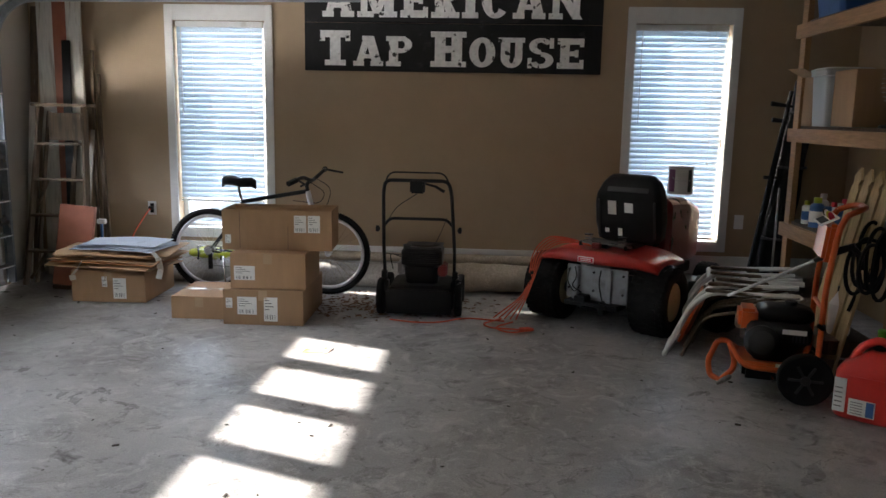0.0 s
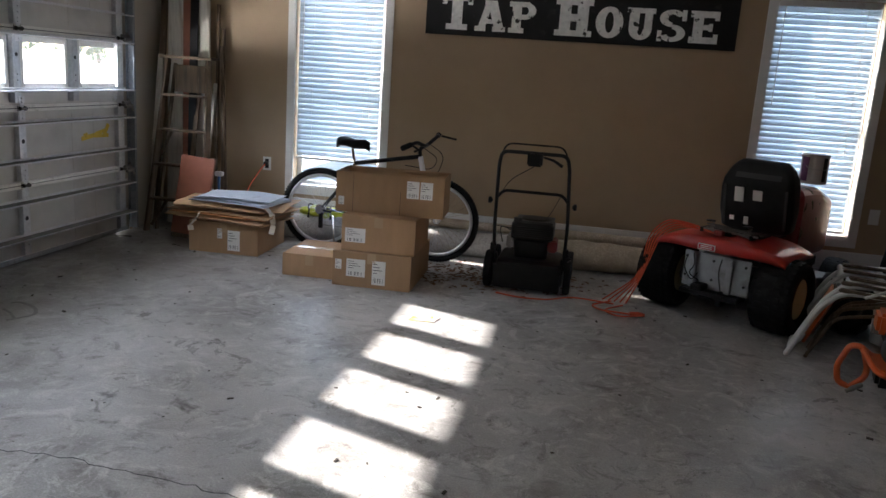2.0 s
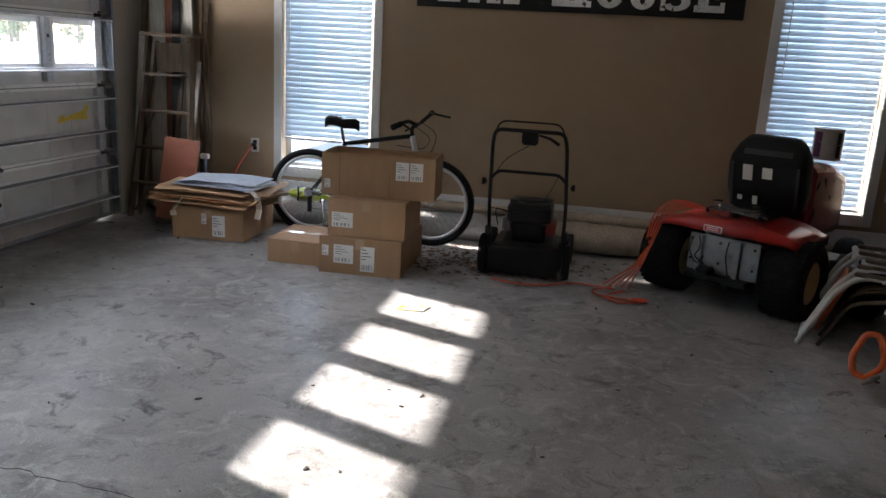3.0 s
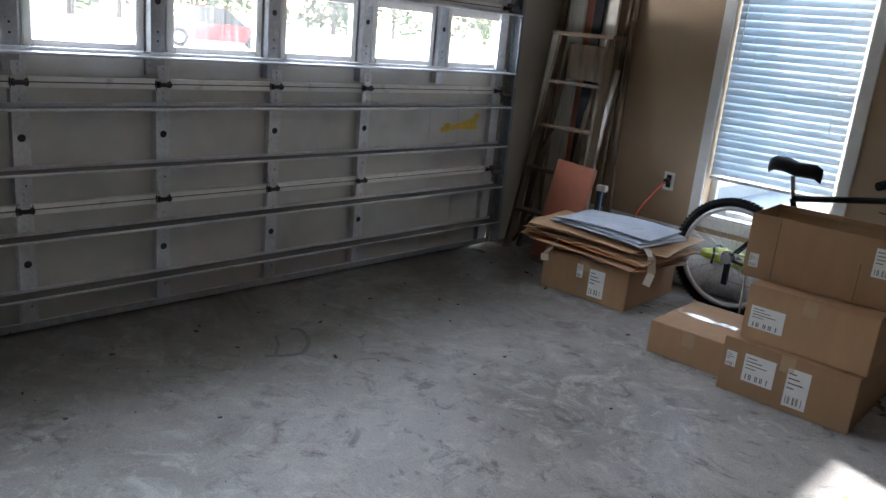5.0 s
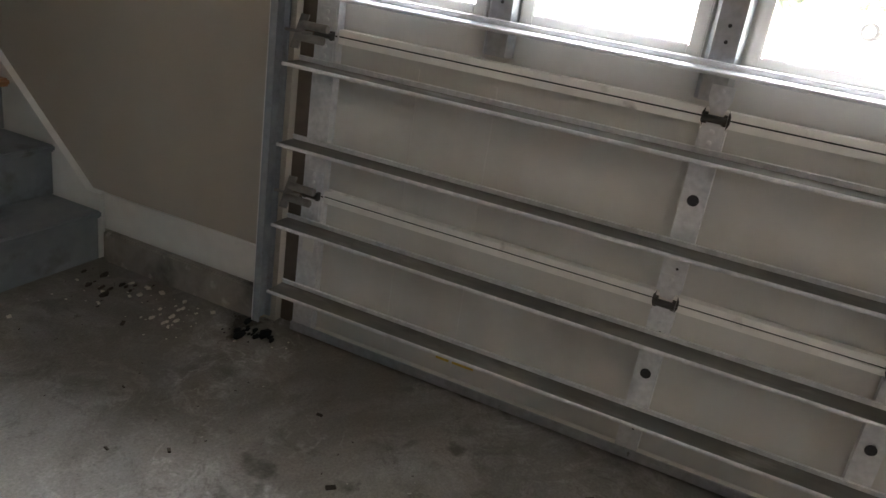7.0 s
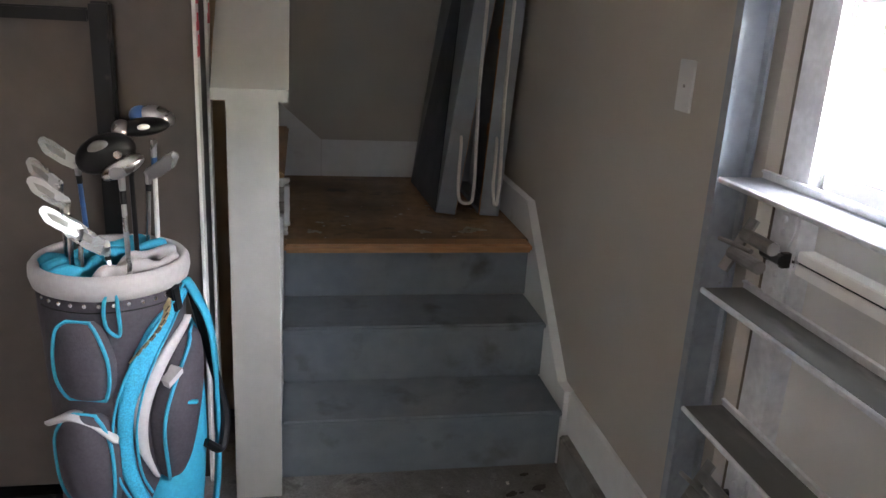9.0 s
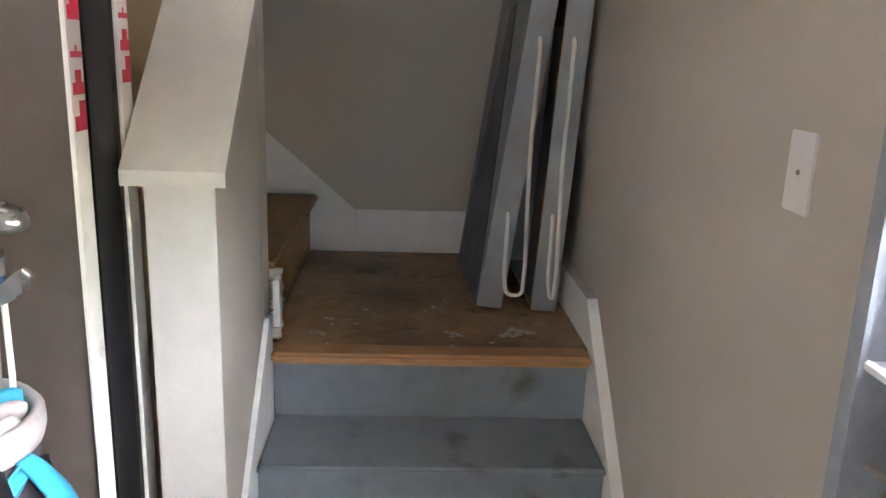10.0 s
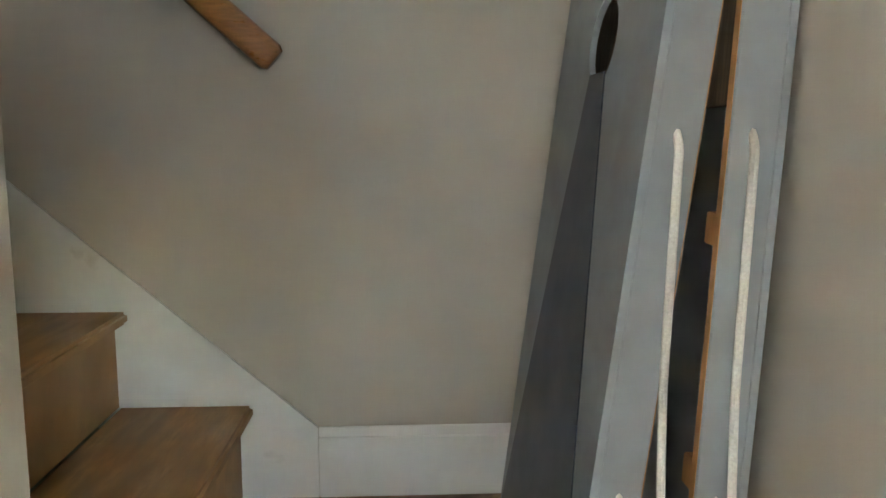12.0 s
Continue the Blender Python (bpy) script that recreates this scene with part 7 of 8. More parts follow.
for k in range(4):
    pk = thing("fence_picket", 2.405 - 0.004 * k, 5.15 - 0.125 * k, 0.0, "pale pointed wooden fence picket leaning on the shelves", "fence picket", group="fence pickets")
    pr = prism(bmesh.new(), [(-0.045, 0), (0.045, 0), (0.045, 1.12), (0.028, 1.15), (0.045, 1.18), (0.0, 1.24), (-0.045, 1.18), (-0.028, 1.15), (-0.045, 1.12)], "x", 0, 0.016)
    bmesh.ops.transform(pr, matrix=pose(-0.14, 0, 0.0, 0, 6.5, 0) @ pose(0, 0, 0, 10, 0, 0), verts=pr.verts)
    lo = min(v.co.z for v in pr.verts)
    for v in pr.verts:
        v.co.z -= lo
    part("board", pr, "picket", pk)

# ---- dark poles in the corner ----
for k, (x, y, h, lean) in enumerate(((2.44, 6.84, 1.72, 9), (2.52, 6.9, 1.58, 8))):
    rd = thing("black_pole", x, y, 0, "slim black metal pole leaning in the corner", "pole", group="black poles")
    d = Vector((math.sin(radians(lean)), 0.05, math.cos(radians(lean))))
    part("shaft", tube(bmesh.new(), [d * 0.005, d * (h * 0.5), d * h], [0.03, 0.024, 0.016], 10), "rubber", rd)
    part("clamp", tube(bmesh.new(), [d * (h * 0.6) + Vector((-0.06, 0, 0)), d * (h * 0.6) + Vector((0.05, 0, 0))], 0.015, 8), "black", rd)
    part("foot", tube(bmesh.new(), [Vector((-0.05, 0, 0.03)), d * 0.25], [0.02, 0.03], 8), "black", rd)
    part("hook", tube(bmesh.new(), [d * (h * 0.93) + Vector((-0.13, 0, 0.02)), d * (h * 0.93) + Vector((0.03, 0, 0))], [0.02, 0.012], 8), "black", rd)

cn = thing("folded_canopy", 2.63, 6.88, 0, "folded canopy in a black fabric cover leaning in the corner", "canopy")
secs = []
for k in range(13):
    t = k / 12
    c = Vector((0.2 * t, 0.06 * t, 1.78 * t))
    r = 0.125 - 0.04 * t + 0.008 * math.sin(k * 2.3)
    secs.append([c + Vector((r * (1 + 0.14 * noise.noise(Vector((math.cos(a) * 1.5, math.sin(a) * 1.5, t * 4)))) * math.cos(a), r * math.sin(a), 0)) for a in [math.tau * q / 20 for q in range(20)]])
part("cover", loft(bmesh.new(), secs), "rubber", cn, "creased black cover", True)
for t in (0.3, 0.62, 0.86):
    part("strap", tube(bmesh.new(), [Vector((0.2 * t, 0.06 * t, 1.78 * t)) + Vector(((0.134 - 0.04 * t) * math.cos(a), (0.134 - 0.04 * t) * math.sin(a), 0)) for a in [math.tau * q / 20 for q in range(20)]], 0.012, 6, closed=True), "vinyl", cn)
gp = thing("thin_pole", 2.6, 6.7, 0, "thin grey metal pole standing in the corner", "pole")
part("shaft", tube(bmesh.new(), [(0, 0, 0.003), (0.02, 0.05, 0.95)], 0.009, 8), "galvdirty", gp)
part("tip", tube(bmesh.new(), [(0.02, 0.05, 0.95), (0.0203, 0.0507, 0.965)], 0.011, 8), "rubber", gp)

# ---- northwest corner: ladder and boards ----
ld = thing("stepladder", -3.2, 6.62, 0, "old wooden stepladder folded and leaning in the corner", "ladder")
top_y, H = 0.24, 1.47
for s in (-1, 1):
    part("rail", beam(bmesh.new(), (s * 0.27, 0, 0), (s * 0.185, top_y, H), 0.024, 0.07, 0.003, (0, 1, 0)), "oldwood", ld)
    part("rear_rail", beam(bmesh.new(), (s * 0.235, 0.1, 0), (s * 0.16, top_y + 0.075, H - 0.04), 0.02, 0.04, 0.003, (0, 1, 0)), "oldwood", ld)
for k in range(1, 5):
    t = k / 5
    part("step", boxes(((-0.27 + 0.085 * t, top_y * t - 0.045, H * t - 0.02), (0.27 - 0.085 * t, top_y * t + 0.045, H * t)), bevel=0.003), "oldwood", ld)
part("top_cap", boxes(((-0.24, top_y - 0.06, H), (0.24, top_y + 0.09, H + 0.025)), bevel=0.004), "oldwood", ld)
part("bucket_shelf", boxes(((-0.15, top_y + 0.03, 1.19), (0.15, top_y + 0.05, 1.42)), bevel=0.003), "oldwood", ld, "paint-splashed board")
for k in (0, 2):
    part("brace", beam(bmesh.new(), (-0.24 + 0.02 * k, 0.03 + 0.05 * k, 0.05 + 0.3 * k), (-0.1, 0.05 + 0.05 * k, 0.28 + 0.3 * k), 0.018, 0.022), "oldwood", ld)


def leaning(name, x, y, z1, w, d, lx, ly, material, label, rz=0.0, z0=0.0):
    b_ = thing(name, x, y, z0, label, "board", group="boards leaning in the corner")
    part("length", beam(bmesh.new(), (0, 0, 0.012), (lx, ly, z1), w, d, 0.003, (0, 1, 0)), material, b_)
    return b_


leaning("board", -3.42, 7.0, 2.72, 0.14, 0.022, 0.0, 0.08, "whitewood", "tall white painted board standing in the corner")
leaning("board", -3.29, 7.03, 2.7, 0.12, 0.04, 0.0, 0.05, "brownpanel", "tall red-brown board standing in the corner")
leaning("board", -3.155, 7.0, 2.74, 0.13, 0.025, -0.02, 0.08, "whitewood", "tall white painted board standing in the corner")
leaning("board", -3.23, 6.93, 2.02, 0.07, 0.02, 0.0, 0.1, "black", "dark narrow board standing among others")
leaning("board", -3.10, 6.86, 1.28, 0.035, 0.02, 0.05, 0.2, "whitewood", "short pale strip of wood leaning on a ladder")
leaning("board", -3.22, 6.83, 1.33, 0.04, 0.02, 0.04, 0.2, "oldwood", "short brown strip of wood leaning on a ladder")
leaning("board", -2.865, 6.9, 1.6, 0.03, 0.03, -0.15, 0.2, "oldwood", "long weathered stick leaning against the wall")
leaning("board", -2.93, 6.95, 1.75, 0.022, 0.022, -0.08, 0.18, "oldwood", "thin dark stick leaning against the wall")
leaning("board", -3.0, 6.95, 1.95, 0.025, 0.025, -0.06, 0.18, "oldwood", "thin dark stick leaning against the wall")
leaning("board", -3.5, 6.72, 1.5, 0.05, 0.02, 0.0, 0.22, "whitewood", "narrow pale board leaning in the corner")
leaning("board", -3.56, 6.9, 2.3, 0.06, 0.02, 0.03, 0.2, "oldwood", "tall brown board leaning in the corner")
pn = thing("wood_panel", -3.03, 6.52, 0.03, "smooth red-brown panel leaning on the ladder", "panel", rz=-6)
part("panel", box(bmesh.new(), (-0.16, -0.012, 0.0), (0.16, 0.012, 0.66), 0.004, pose(0, 0, 0, -10, 3)), "brownpanel", pn)
part("foot", boxes(((-0.15, -0.02, -0.03), (0.15, 0.04, 0.003))), "oldwood", pn)
tl = thing("hand_tool", -2.86, 6.74, 0, "blue handled tool leaning in the corner", "tool")
part("shaft", tube(bmesh.new(), [(0, 0, 0.005), (-0.045, 0.1, 0.5)], 0.012, 8), "blue", tl)
part("head", boxes(((-0.08, 0.08, 0.5), (-0.01, 0.125, 0.54)), bevel=0.005), "white", tl)

# ---- boards on the landing ----
def cornhole(x, y, lean, yaw, label, back_out=False):
    c = thing("cornhole_board", x, y, 0.6365, label, "game board", rz=yaw, group="cornhole boards")
    L, W, D = 1.28, 0.6, 0.07
    T = pose(0, 0, 0, 0, -lean, 0)
    def put(name, bm, material, lab=""):
        if back_out:
            for v in bm.verts:
                v.co.x = D - v.co.x
        bmesh.ops.transform(bm, matrix=T, verts=bm.verts)
        return part(name, bm, material, c, lab)
    # local: x depth, y width (towards -y), z length; deck on +x
    hole_z, R = 1.06, 0.08
    dk = bmesh.new()
    top = L - hole_z
    angles = sorted([math.tau * k / 28 + 0.01 for k in range(28)] + [math.atan2(sz, sx * W / 2) % math.tau for sx in (-1, 1) for sz in (top, -0.3)])
    n = len(angles)
    outer = []
    for a in angles:
        dx, dz = math.cos(a), math.sin(a)
        s = min((W / 2) / abs(dx) if abs(dx) > 1e-6 else 9, (L - hole_z if dz > 0 else 0.3) / abs(dz) if abs(dz) > 1e-6 else 9)
        outer.append((-W / 2 + dx * s, hole_z + dz * s))
    inner = [(-W / 2 + R * math.cos(a), hole_z + R * math.sin(a)) for a in angles]
    for xx in (D + 0.0005, D + 0.0125):
        vo = [dk.verts.new((xx, *p)) for p in outer]
        vi = [dk.verts.new((xx, *p)) for p in inner]
        for k in range(n):
            dk.faces.new((vo[k], vo[(k + 1) % n], vi[(k + 1) % n], vi[k]))
    for k in range(n):
        a, b_ = inner[k], inner[(k + 1) % n]
        dk.faces.new([dk.verts.new(v) for v in ((D + 0.0005, *a), (D + 0.0005, *b_), (D + 0.0125, *b_), (D + 0.0125, *a))])
        a, b_ = outer[k], outer[(k + 1) % n]
        dk.faces.new([dk.verts.new(v) for v in ((D + 0.0005, *a), (D + 0.0005, *b_), (D + 0.0125, *b_), (D + 0.0125, *a))])
    box(dk, (D + 0.0005, -W, 0.0), (D + 0.0125, 0, hole_z - 0.3))
    put("deck", dk, "boardgrey", "painted plywood deck with a round hole")
    tri = prism(bmesh.new(), [(-0.012, 0.0), (-W + 0.012, 0.0), (-W / 2 - 0.045, hole_z - 0.06), (-W / 2 + 0.045, hole_z - 0.06)], "x", D + 0.0128, D + 0.0155)
    put("painted_wedge", tri, "navy", "dark navy painted wedge")
    for lo, hi in (((0, -0.02, 0), (D, 0, L)), ((0, -W, 0), (D, -W + 0.02, L)), ((0, -W + 0.02, 0), (D, -0.02, 0.02)), ((0, -W + 0.02, L - 0.02), (D, -0.02, L))):
        put("rail", boxes((lo, hi), bevel=0.002), "boardgrey", "grey painted side rail")
    # dark backing added so that the hole reads as shadowed inside
    put("back_brace", boxes(((0.002, -W + 0.021, hole_z - 0.13), (0.02, -0.021, hole_z + 0.13)), bevel=0.002), "oldwood", "dark backing added behind the hole for its shadowed inside")
    for zz in (0.33, 0.72, 0.98):
        put("cleat", boxes(((0.004, -0.07, zz), (0.04, -0.021, zz + 0.05)), bevel=0.002), "plywood", "raw wood cleat")
    put("bare_edge", boxes(((-0.0015, -0.019, 0.002), (-0.0005, -0.001, L - 0.002))), "plywood", "raw wood edge")
    k = math.tan(radians(lean))
    a, b_ = D * 0.52 - 0.335 * k, D * 0.52 - 0.895 * k
    rp = tube(bmesh.new(), bend([(a, -0.006, 0.335), (a, 0.009, 0.31), (a + 0.004, 0.01, 0.12), (a - 0.006, 0.014, 0.055), (b_ + 0.012, 0.014, 0.052), (b_ + 0.006, 0.012, 0.14), (b_ + 0.012, 0.01, 0.5), (b_, 0.009, 0.87), (b_, -0.006, 0.895)], 0.045), 0.0068, 8)
    part("rope_handle", rp, "rope", c, "white rope handle")
    return c


cornhole(-3.376, -0.19, 7.3, 2.6, "grey cornhole board with white rope handle, leaning on another")
cornhole(-3.547, -0.172, 3.0, 0, "grey cornhole board with raw wood back showing, against the wall", True)

# ---- folded table tennis table ----
tt = thing("table_tennis_table", -2.50, 0.87, 0, "folded table tennis table standing upright behind a golf bag", "table")
for k, y in enumerate((0.105, -0.125)):
    part("tabletop", boxes(((0.0085, y - 0.022, 0.2), (1.38, y - 0.004 + 0.02, 1.72)), bevel=0.003), "tablegreen", tt, "dark underside of the table half")
    ap = part("apron", boxes(((0.0, y - 0.034, 0.19), (0.008, y + 0.026, 1.73)), bevel=0.002), "white", tt, "white edge band")
    zz = 1.33 if k == 0 else 1.40
    for q, hgt in enumerate((0.05, 0.04, 0.02, 0.045, 0.045)):
        pb = bmesh.new()
        box(pb, (-0.0012, y - 0.03, zz + 0.06 * q), (-0.0002, y + 0.016, zz + 0.06 * q + hgt * 0.5))
        box(pb, (-0.0012, y - 0.03 + 0.01 * (q % 3), zz + 0.06 * q + hgt * 0.5), (-0.0002, y - 0.005 + 0.008 * (q % 2), zz + 0.06 * q + hgt))
        part("mark", pb, "redprint", ap, "red printed mark")
    part("end_apron", boxes(((0.0085, y - 0.034, 1.7205), (1.38, y + 0.026, 1.73)), bevel=0.003), "white", tt)
part("centre_gap", boxes(((0.004, -0.07, 0.19), (0.03, 0.05, 1.72))), "black", tt, "black hinge gap")
part("frame_leg", boxes(((0.178, 0.135, 0.05), (0.225, 0.16, 1.445)), bevel=0.006), "blacksteel", tt, "black steel frame leg")
part("frame_leg", boxes(((1.1, 0.135, 0.05), (1.15, 0.16, 1.445)), bevel=0.006), "blacksteel", tt, "black steel frame leg")
part("frame_bar", boxes(((0.226, 0.135, 1.40), (1.099, 0.155, 1.43)), bevel=0.004), "blacksteel", tt)
part("frame_bar", boxes(((0.05, -0.18, 0.14), (1.3, 0.14, 0.18)), bevel=0.004), "blacksteel", tt)
for x in (0.1, 1.2):
    part("caster", lathe(bmesh.new(), [(0.0, -0.015), (0.045, -0.015), (0.06, -0.01), (0.06, 0.01), (0.045, 0.015), (0.0, 0.015)], 18, pose(x, 0.05, 0.06, 90)), "rubber", tt)
    part("caster_fork", boxes(((x - 0.02, 0.03, 0.06), (x + 0.02, 0.034, 0.14)), ((x - 0.02, 0.066, 0.06), (x + 0.02, 0.07, 0.14))), "blacksteel", tt)

# ---- golf bag ----
GX, GY = -2.325, 1.202
gb = thing("golf_bag", GX, GY, 0, "charcoal and turquoise golf bag full of clubs", "golf bag")
M["mesh"] = mat("turquoise_mesh", (0.015, 0.3, 0.46), 0.65, grain=0.35, gscale=260, bump=0.6, bscale=420)


def ring(z, r, n=36):
    return [(r * math.cos(math.tau * k / n), r * math.sin(math.tau * k / n), z) for k in range(n)]


def on_bag(az, z, off=0.0):
    """A point on the bag's side, off metres proud of it."""
    r = 0.142 + 0.012 * min(max((z - 0.5) / 0.35, 0), 1) + off
    return Vector((r * math.cos(radians(az)), r * math.sin(radians(az)), z))


def fine(points, steps=5):
    """The points with more between them, along a smooth curve."""
    out = []
    for i in range(len(points) - 1):
        p = [Vector(points[min(max(i + q, 0), len(points) - 1)]) for q in (-1, 0, 1, 2)]
        for k in range(steps):
            t = k / steps
            out.append(0.5 * (2 * p[1] + (p[2] - p[0]) * t + (2 * p[0] - 5 * p[1] + 4 * p[2] - p[3]) * t * t + (3 * p[1] - p[0] - 3 * p[2] + p[3]) * t ** 3))
    return out + [Vector(points[-1])]


def band(name, line, off, material, label, parent=gb):
    """A sewn strip: line of (azimuth, height, half width in degrees)."""
    secs = []
    for az, z, h in fine(line):
        arc = [az + h * (k / 3 - 1) for k in range(7)]
        secs.append([on_bag(a, z + 0.0012 * (az - a), off + 0.004 * math.cos((k - 3) / 3 * 1.4)) for k, a in enumerate(arc)] + [on_bag(a, z + 0.0012 * (az - a), -0.004) for a in reversed(arc)])
    return part(name, loft(bmesh.new(), secs), material, parent, label, True)


def pouch(name, rows, bulge, material, label, piping=True):
    """A padded pocket: rows of (height, azimuth from, azimuth to)."""
    rows = fine([Vector(r) for r in rows], 4)
    secs, left, right = [], [], []
    for i, (z, a0, a1) in enumerate(rows):
        t = i / (len(rows) - 1)
        b_ = bulge * max(0.05, math.sin(math.pi * t)) ** 0.4
        arc = [a0 + (a1 - a0) * k / 10 for k in range(11)]
        secs.append([on_bag(a, z, 0.004 + b_ * max(0.0, math.sin(math.pi * k / 10)) ** 0.55) for k, a in enumerate(arc)] + [on_bag(a, z, -0.006) for a in reversed(arc)])
        left.append(secs[-1][1])
        right.append(secs[-1][9])
    p = part(name, loft(bmesh.new(), secs), material, gb, label, True)
    if piping:
        c = Vector((0, 0, sum(v.z for v in left) / len(left)))
        loop = [v + Vector((v.x, v.y, 0)).normalized() * 0.003 for v in left + right[::-1]]
        part("piping", tube(bmesh.new(), loop, 0.0042, 6, closed=True), "teal", p, "turquoise piping")
    return p


def cord_on(points, r, material, name="piping", label="turquoise piping", closed=False):
    return part(name, tube(bmesh.new(), fine([Vector(p) for p in points]) if not closed else [Vector(p) for p in points], r, 6, closed=closed), material, gb, label)


part("body", loft(bmesh.new(), [ring(0.03, 0.13), ring(0.05, 0.138), ring(0.3, 0.142), ring(0.5, 0.142), ring(0.8, 0.153), ring(0.86, 0.155)]), "bagdark", gb, "charcoal nylon body", True)
part("base", loft(bmesh.new(), [ring(0.0, 0.135), ring(0.012, 0.146), ring(0.05, 0.15), ring(0.056, 0.143)]), "black", gb, "black moulded base", True)
part("collar", loft(bmesh.new(), [ring(0.861, 0.152), ring(0.866, 0.161), ring(0.885, 0.166), ring(0.906, 0.165), ring(0.916, 0.157), ring(0.914, 0.148), ring(0.905, 0.142), ring(0.862, 0.14)], cap=False), "baggrey", gb, "light grey padded rim", True)
for pts, ma in (([(-0.14, 0.0), (-0.1, 0.05), (-0.03, 0.07), (0.0, 0.135)], "baggrey"), ([(-0.13, -0.05), (-0.06, -0.02), (-0.03, 0.06)], "baggrey"), ([(-0.1, -0.1), (-0.02, -0.05), (0.04, 0.02), (0.12, 0.07)], "teal"), ([(-0.05, -0.13), (0.03, -0.09), (0.09, -0.01), (0.14, 0.03)], "teal"), ([(0.02, 0.03), (0.04, 0.09), (0.1, 0.1)], "teal")):
    line = fine([Vector((x, y, 0)) for x, y in pts], 5)
    secs = []
    for i, p in enumerate(line):
        d = (line[min(i + 1, len(line) - 1)] - line[max(i - 1, 0)]).normalized()
        s = Vector((-d.y, d.x, 0))
        secs.append([p + s * u + Vector((0, 0, z + 0.006 * math.sin(i * 1.1))) for u, z in ((-0.008, 0.862), (-0.012, 0.895), (-0.009, 0.913), (0, 0.92), (0.009, 0.913), (0.012, 0.895), (0.008, 0.862))])
    part("divider", loft(bmesh.new(), secs), ma, gb, "padded grey divider" if ma == "baggrey" else "padded turquoise divider", True)
part("well", loft(bmesh.new(), [ring(0.861, 0.139), ring(0.864, 0.139)]), "black", gb, "dark inside of the bag")
band("mesh_panel", [(170, 0.845, 6), (152, 0.815, 8), (138, 0.784, 9), (122, 0.72, 8), (110, 0.64, 7), (104, 0.55, 6), (106, 0.45, 7), (116, 0.37, 8)], 0.006, "mesh", "turquoise mesh panel")
band("light_panel", [(180, 0.77, 4), (156, 0.745, 4.5), (138, 0.706, 5), (124, 0.645, 5.5), (117, 0.58, 5.5), (118, 0.5, 4.5), (128, 0.425, 2)], 0.010, "baggrey", "light grey curved panel")
for d in (-9.5, 9.5):
    cord_on([on_bag(az + d * (0.4 if i < 2 else 1) * (0.9 if d > 0 else 1), z + (0.02 if d < 0 and i < 2 else 0), 0.012) for i, (az, z) in enumerate(((170, 0.845), (152, 0.815), (138, 0.784), (122, 0.72), (110, 0.64), (104, 0.55), (106, 0.45), (114, 0.39)))], 0.003, "teal")
pouch("side_pocket", [(0.40, 136, 150), (0.46, 130, 165), (0.55, 126, 178), (0.62, 131, 186), (0.69, 146, 192), (0.735, 168, 196)], 0.05, "bagdark", "charcoal side pocket with zip")
part("zip_pull", boxes(((-0.012, -0.006, -0.004), (0.012, 0.006, 0.004)), bevel=0.002), "teal", gb).matrix_basis = Matrix.Translation(on_bag(150, 0.60, 0.055))
part("name_tag", loft(bmesh.new(), [[on_bag(137 + 9 * t, 0.645 + 0.03 * t + dz, q) for dz, q in ((0, 0.03 + 0.012 * t), (0.012, 0.028 + 0.012 * t), (0.012, 0.0), (0, 0.0))] for t in (0, 0.5, 1)]), "baggrey", gb, "small pale name tag")
pouch("strap_pad", [(0.10, 140, 172), (0.2, 124, 186), (0.32, 118, 192), (0.42, 134, 198), (0.5, 158, 204), (0.62, 186, 208), (0.74, 190, 206)], 0.045, "teal", "turquoise lower side pocket", False)
pouch("ball_pocket", [(0.06, 56, 112), (0.14, 48, 124), (0.26, 47, 126), (0.345, 54, 118), (0.37, 66, 104)], 0.055, "bagdark", "large charcoal zip pocket")
cord_on([on_bag(a, z, o) for a, z, o in ((58, 0.31, 0.05), (80, 0.325, 0.06), (100, 0.29, 0.058), (110, 0.2, 0.055), (116, 0.1, 0.045))], 0.0042, "teal")
cord_on([on_bag(a, z, o) for a, z, o in ((62, 0.33, 0.045), (84, 0.35, 0.05), (106, 0.31, 0.052), (116, 0.22, 0.05), (121, 0.12, 0.04))], 0.0035, "teal")
pouch("middle_pocket", [(0.385, 50, 96), (0.44, 44, 100), (0.53, 44, 100), (0.585, 54, 94), (0.605, 64, 86)], 0.045, "bagdark", "charcoal zip pocket")
band("pocket_trim", [(46, 0.575, 2.5), (66, 0.603, 3), (84, 0.59, 3), (97, 0.55, 2.5)], 0.035, "baggrey", "light grey trim")
pouch("upper_pocket", [(0.64, 60, 96), (0.68, 52, 101), (0.74, 52, 101), (0.80, 58, 94), (0.82, 66, 88)], 0.03, "bagdark", "charcoal upper pocket")
cord_on([on_bag(a, z, 0.006) for a, z in ((105, 0.885), (98, 0.875), (95.5, 0.84), (97, 0.805), (104, 0.785), (106, 0.80))] + [on_bag(105.5, 0.84, 0.006), on_bag(105, 0.88, 0.006)], 0.0042, "teal")
secs = []
for i in range(9):
    t = i / 8
    az, z, o = 143 - 30 * t, 0.838 - 0.108 * t + 0.014 * math.sin(math.pi * t), 0.006 + 0.03 * math.sin(math.pi * t)
    secs.append([on_bag(az + u, z + v, o + w) for u, v, w in ((-2.5, -0.008, 0), (2.5, 0.008, 0), (2.5, 0.008, 0.008), (-2.5, -0.008, 0.008))])
hd = part("carry_handle", loft(bmesh.new(), secs), "picket", gb, "tan rubber grab handle")
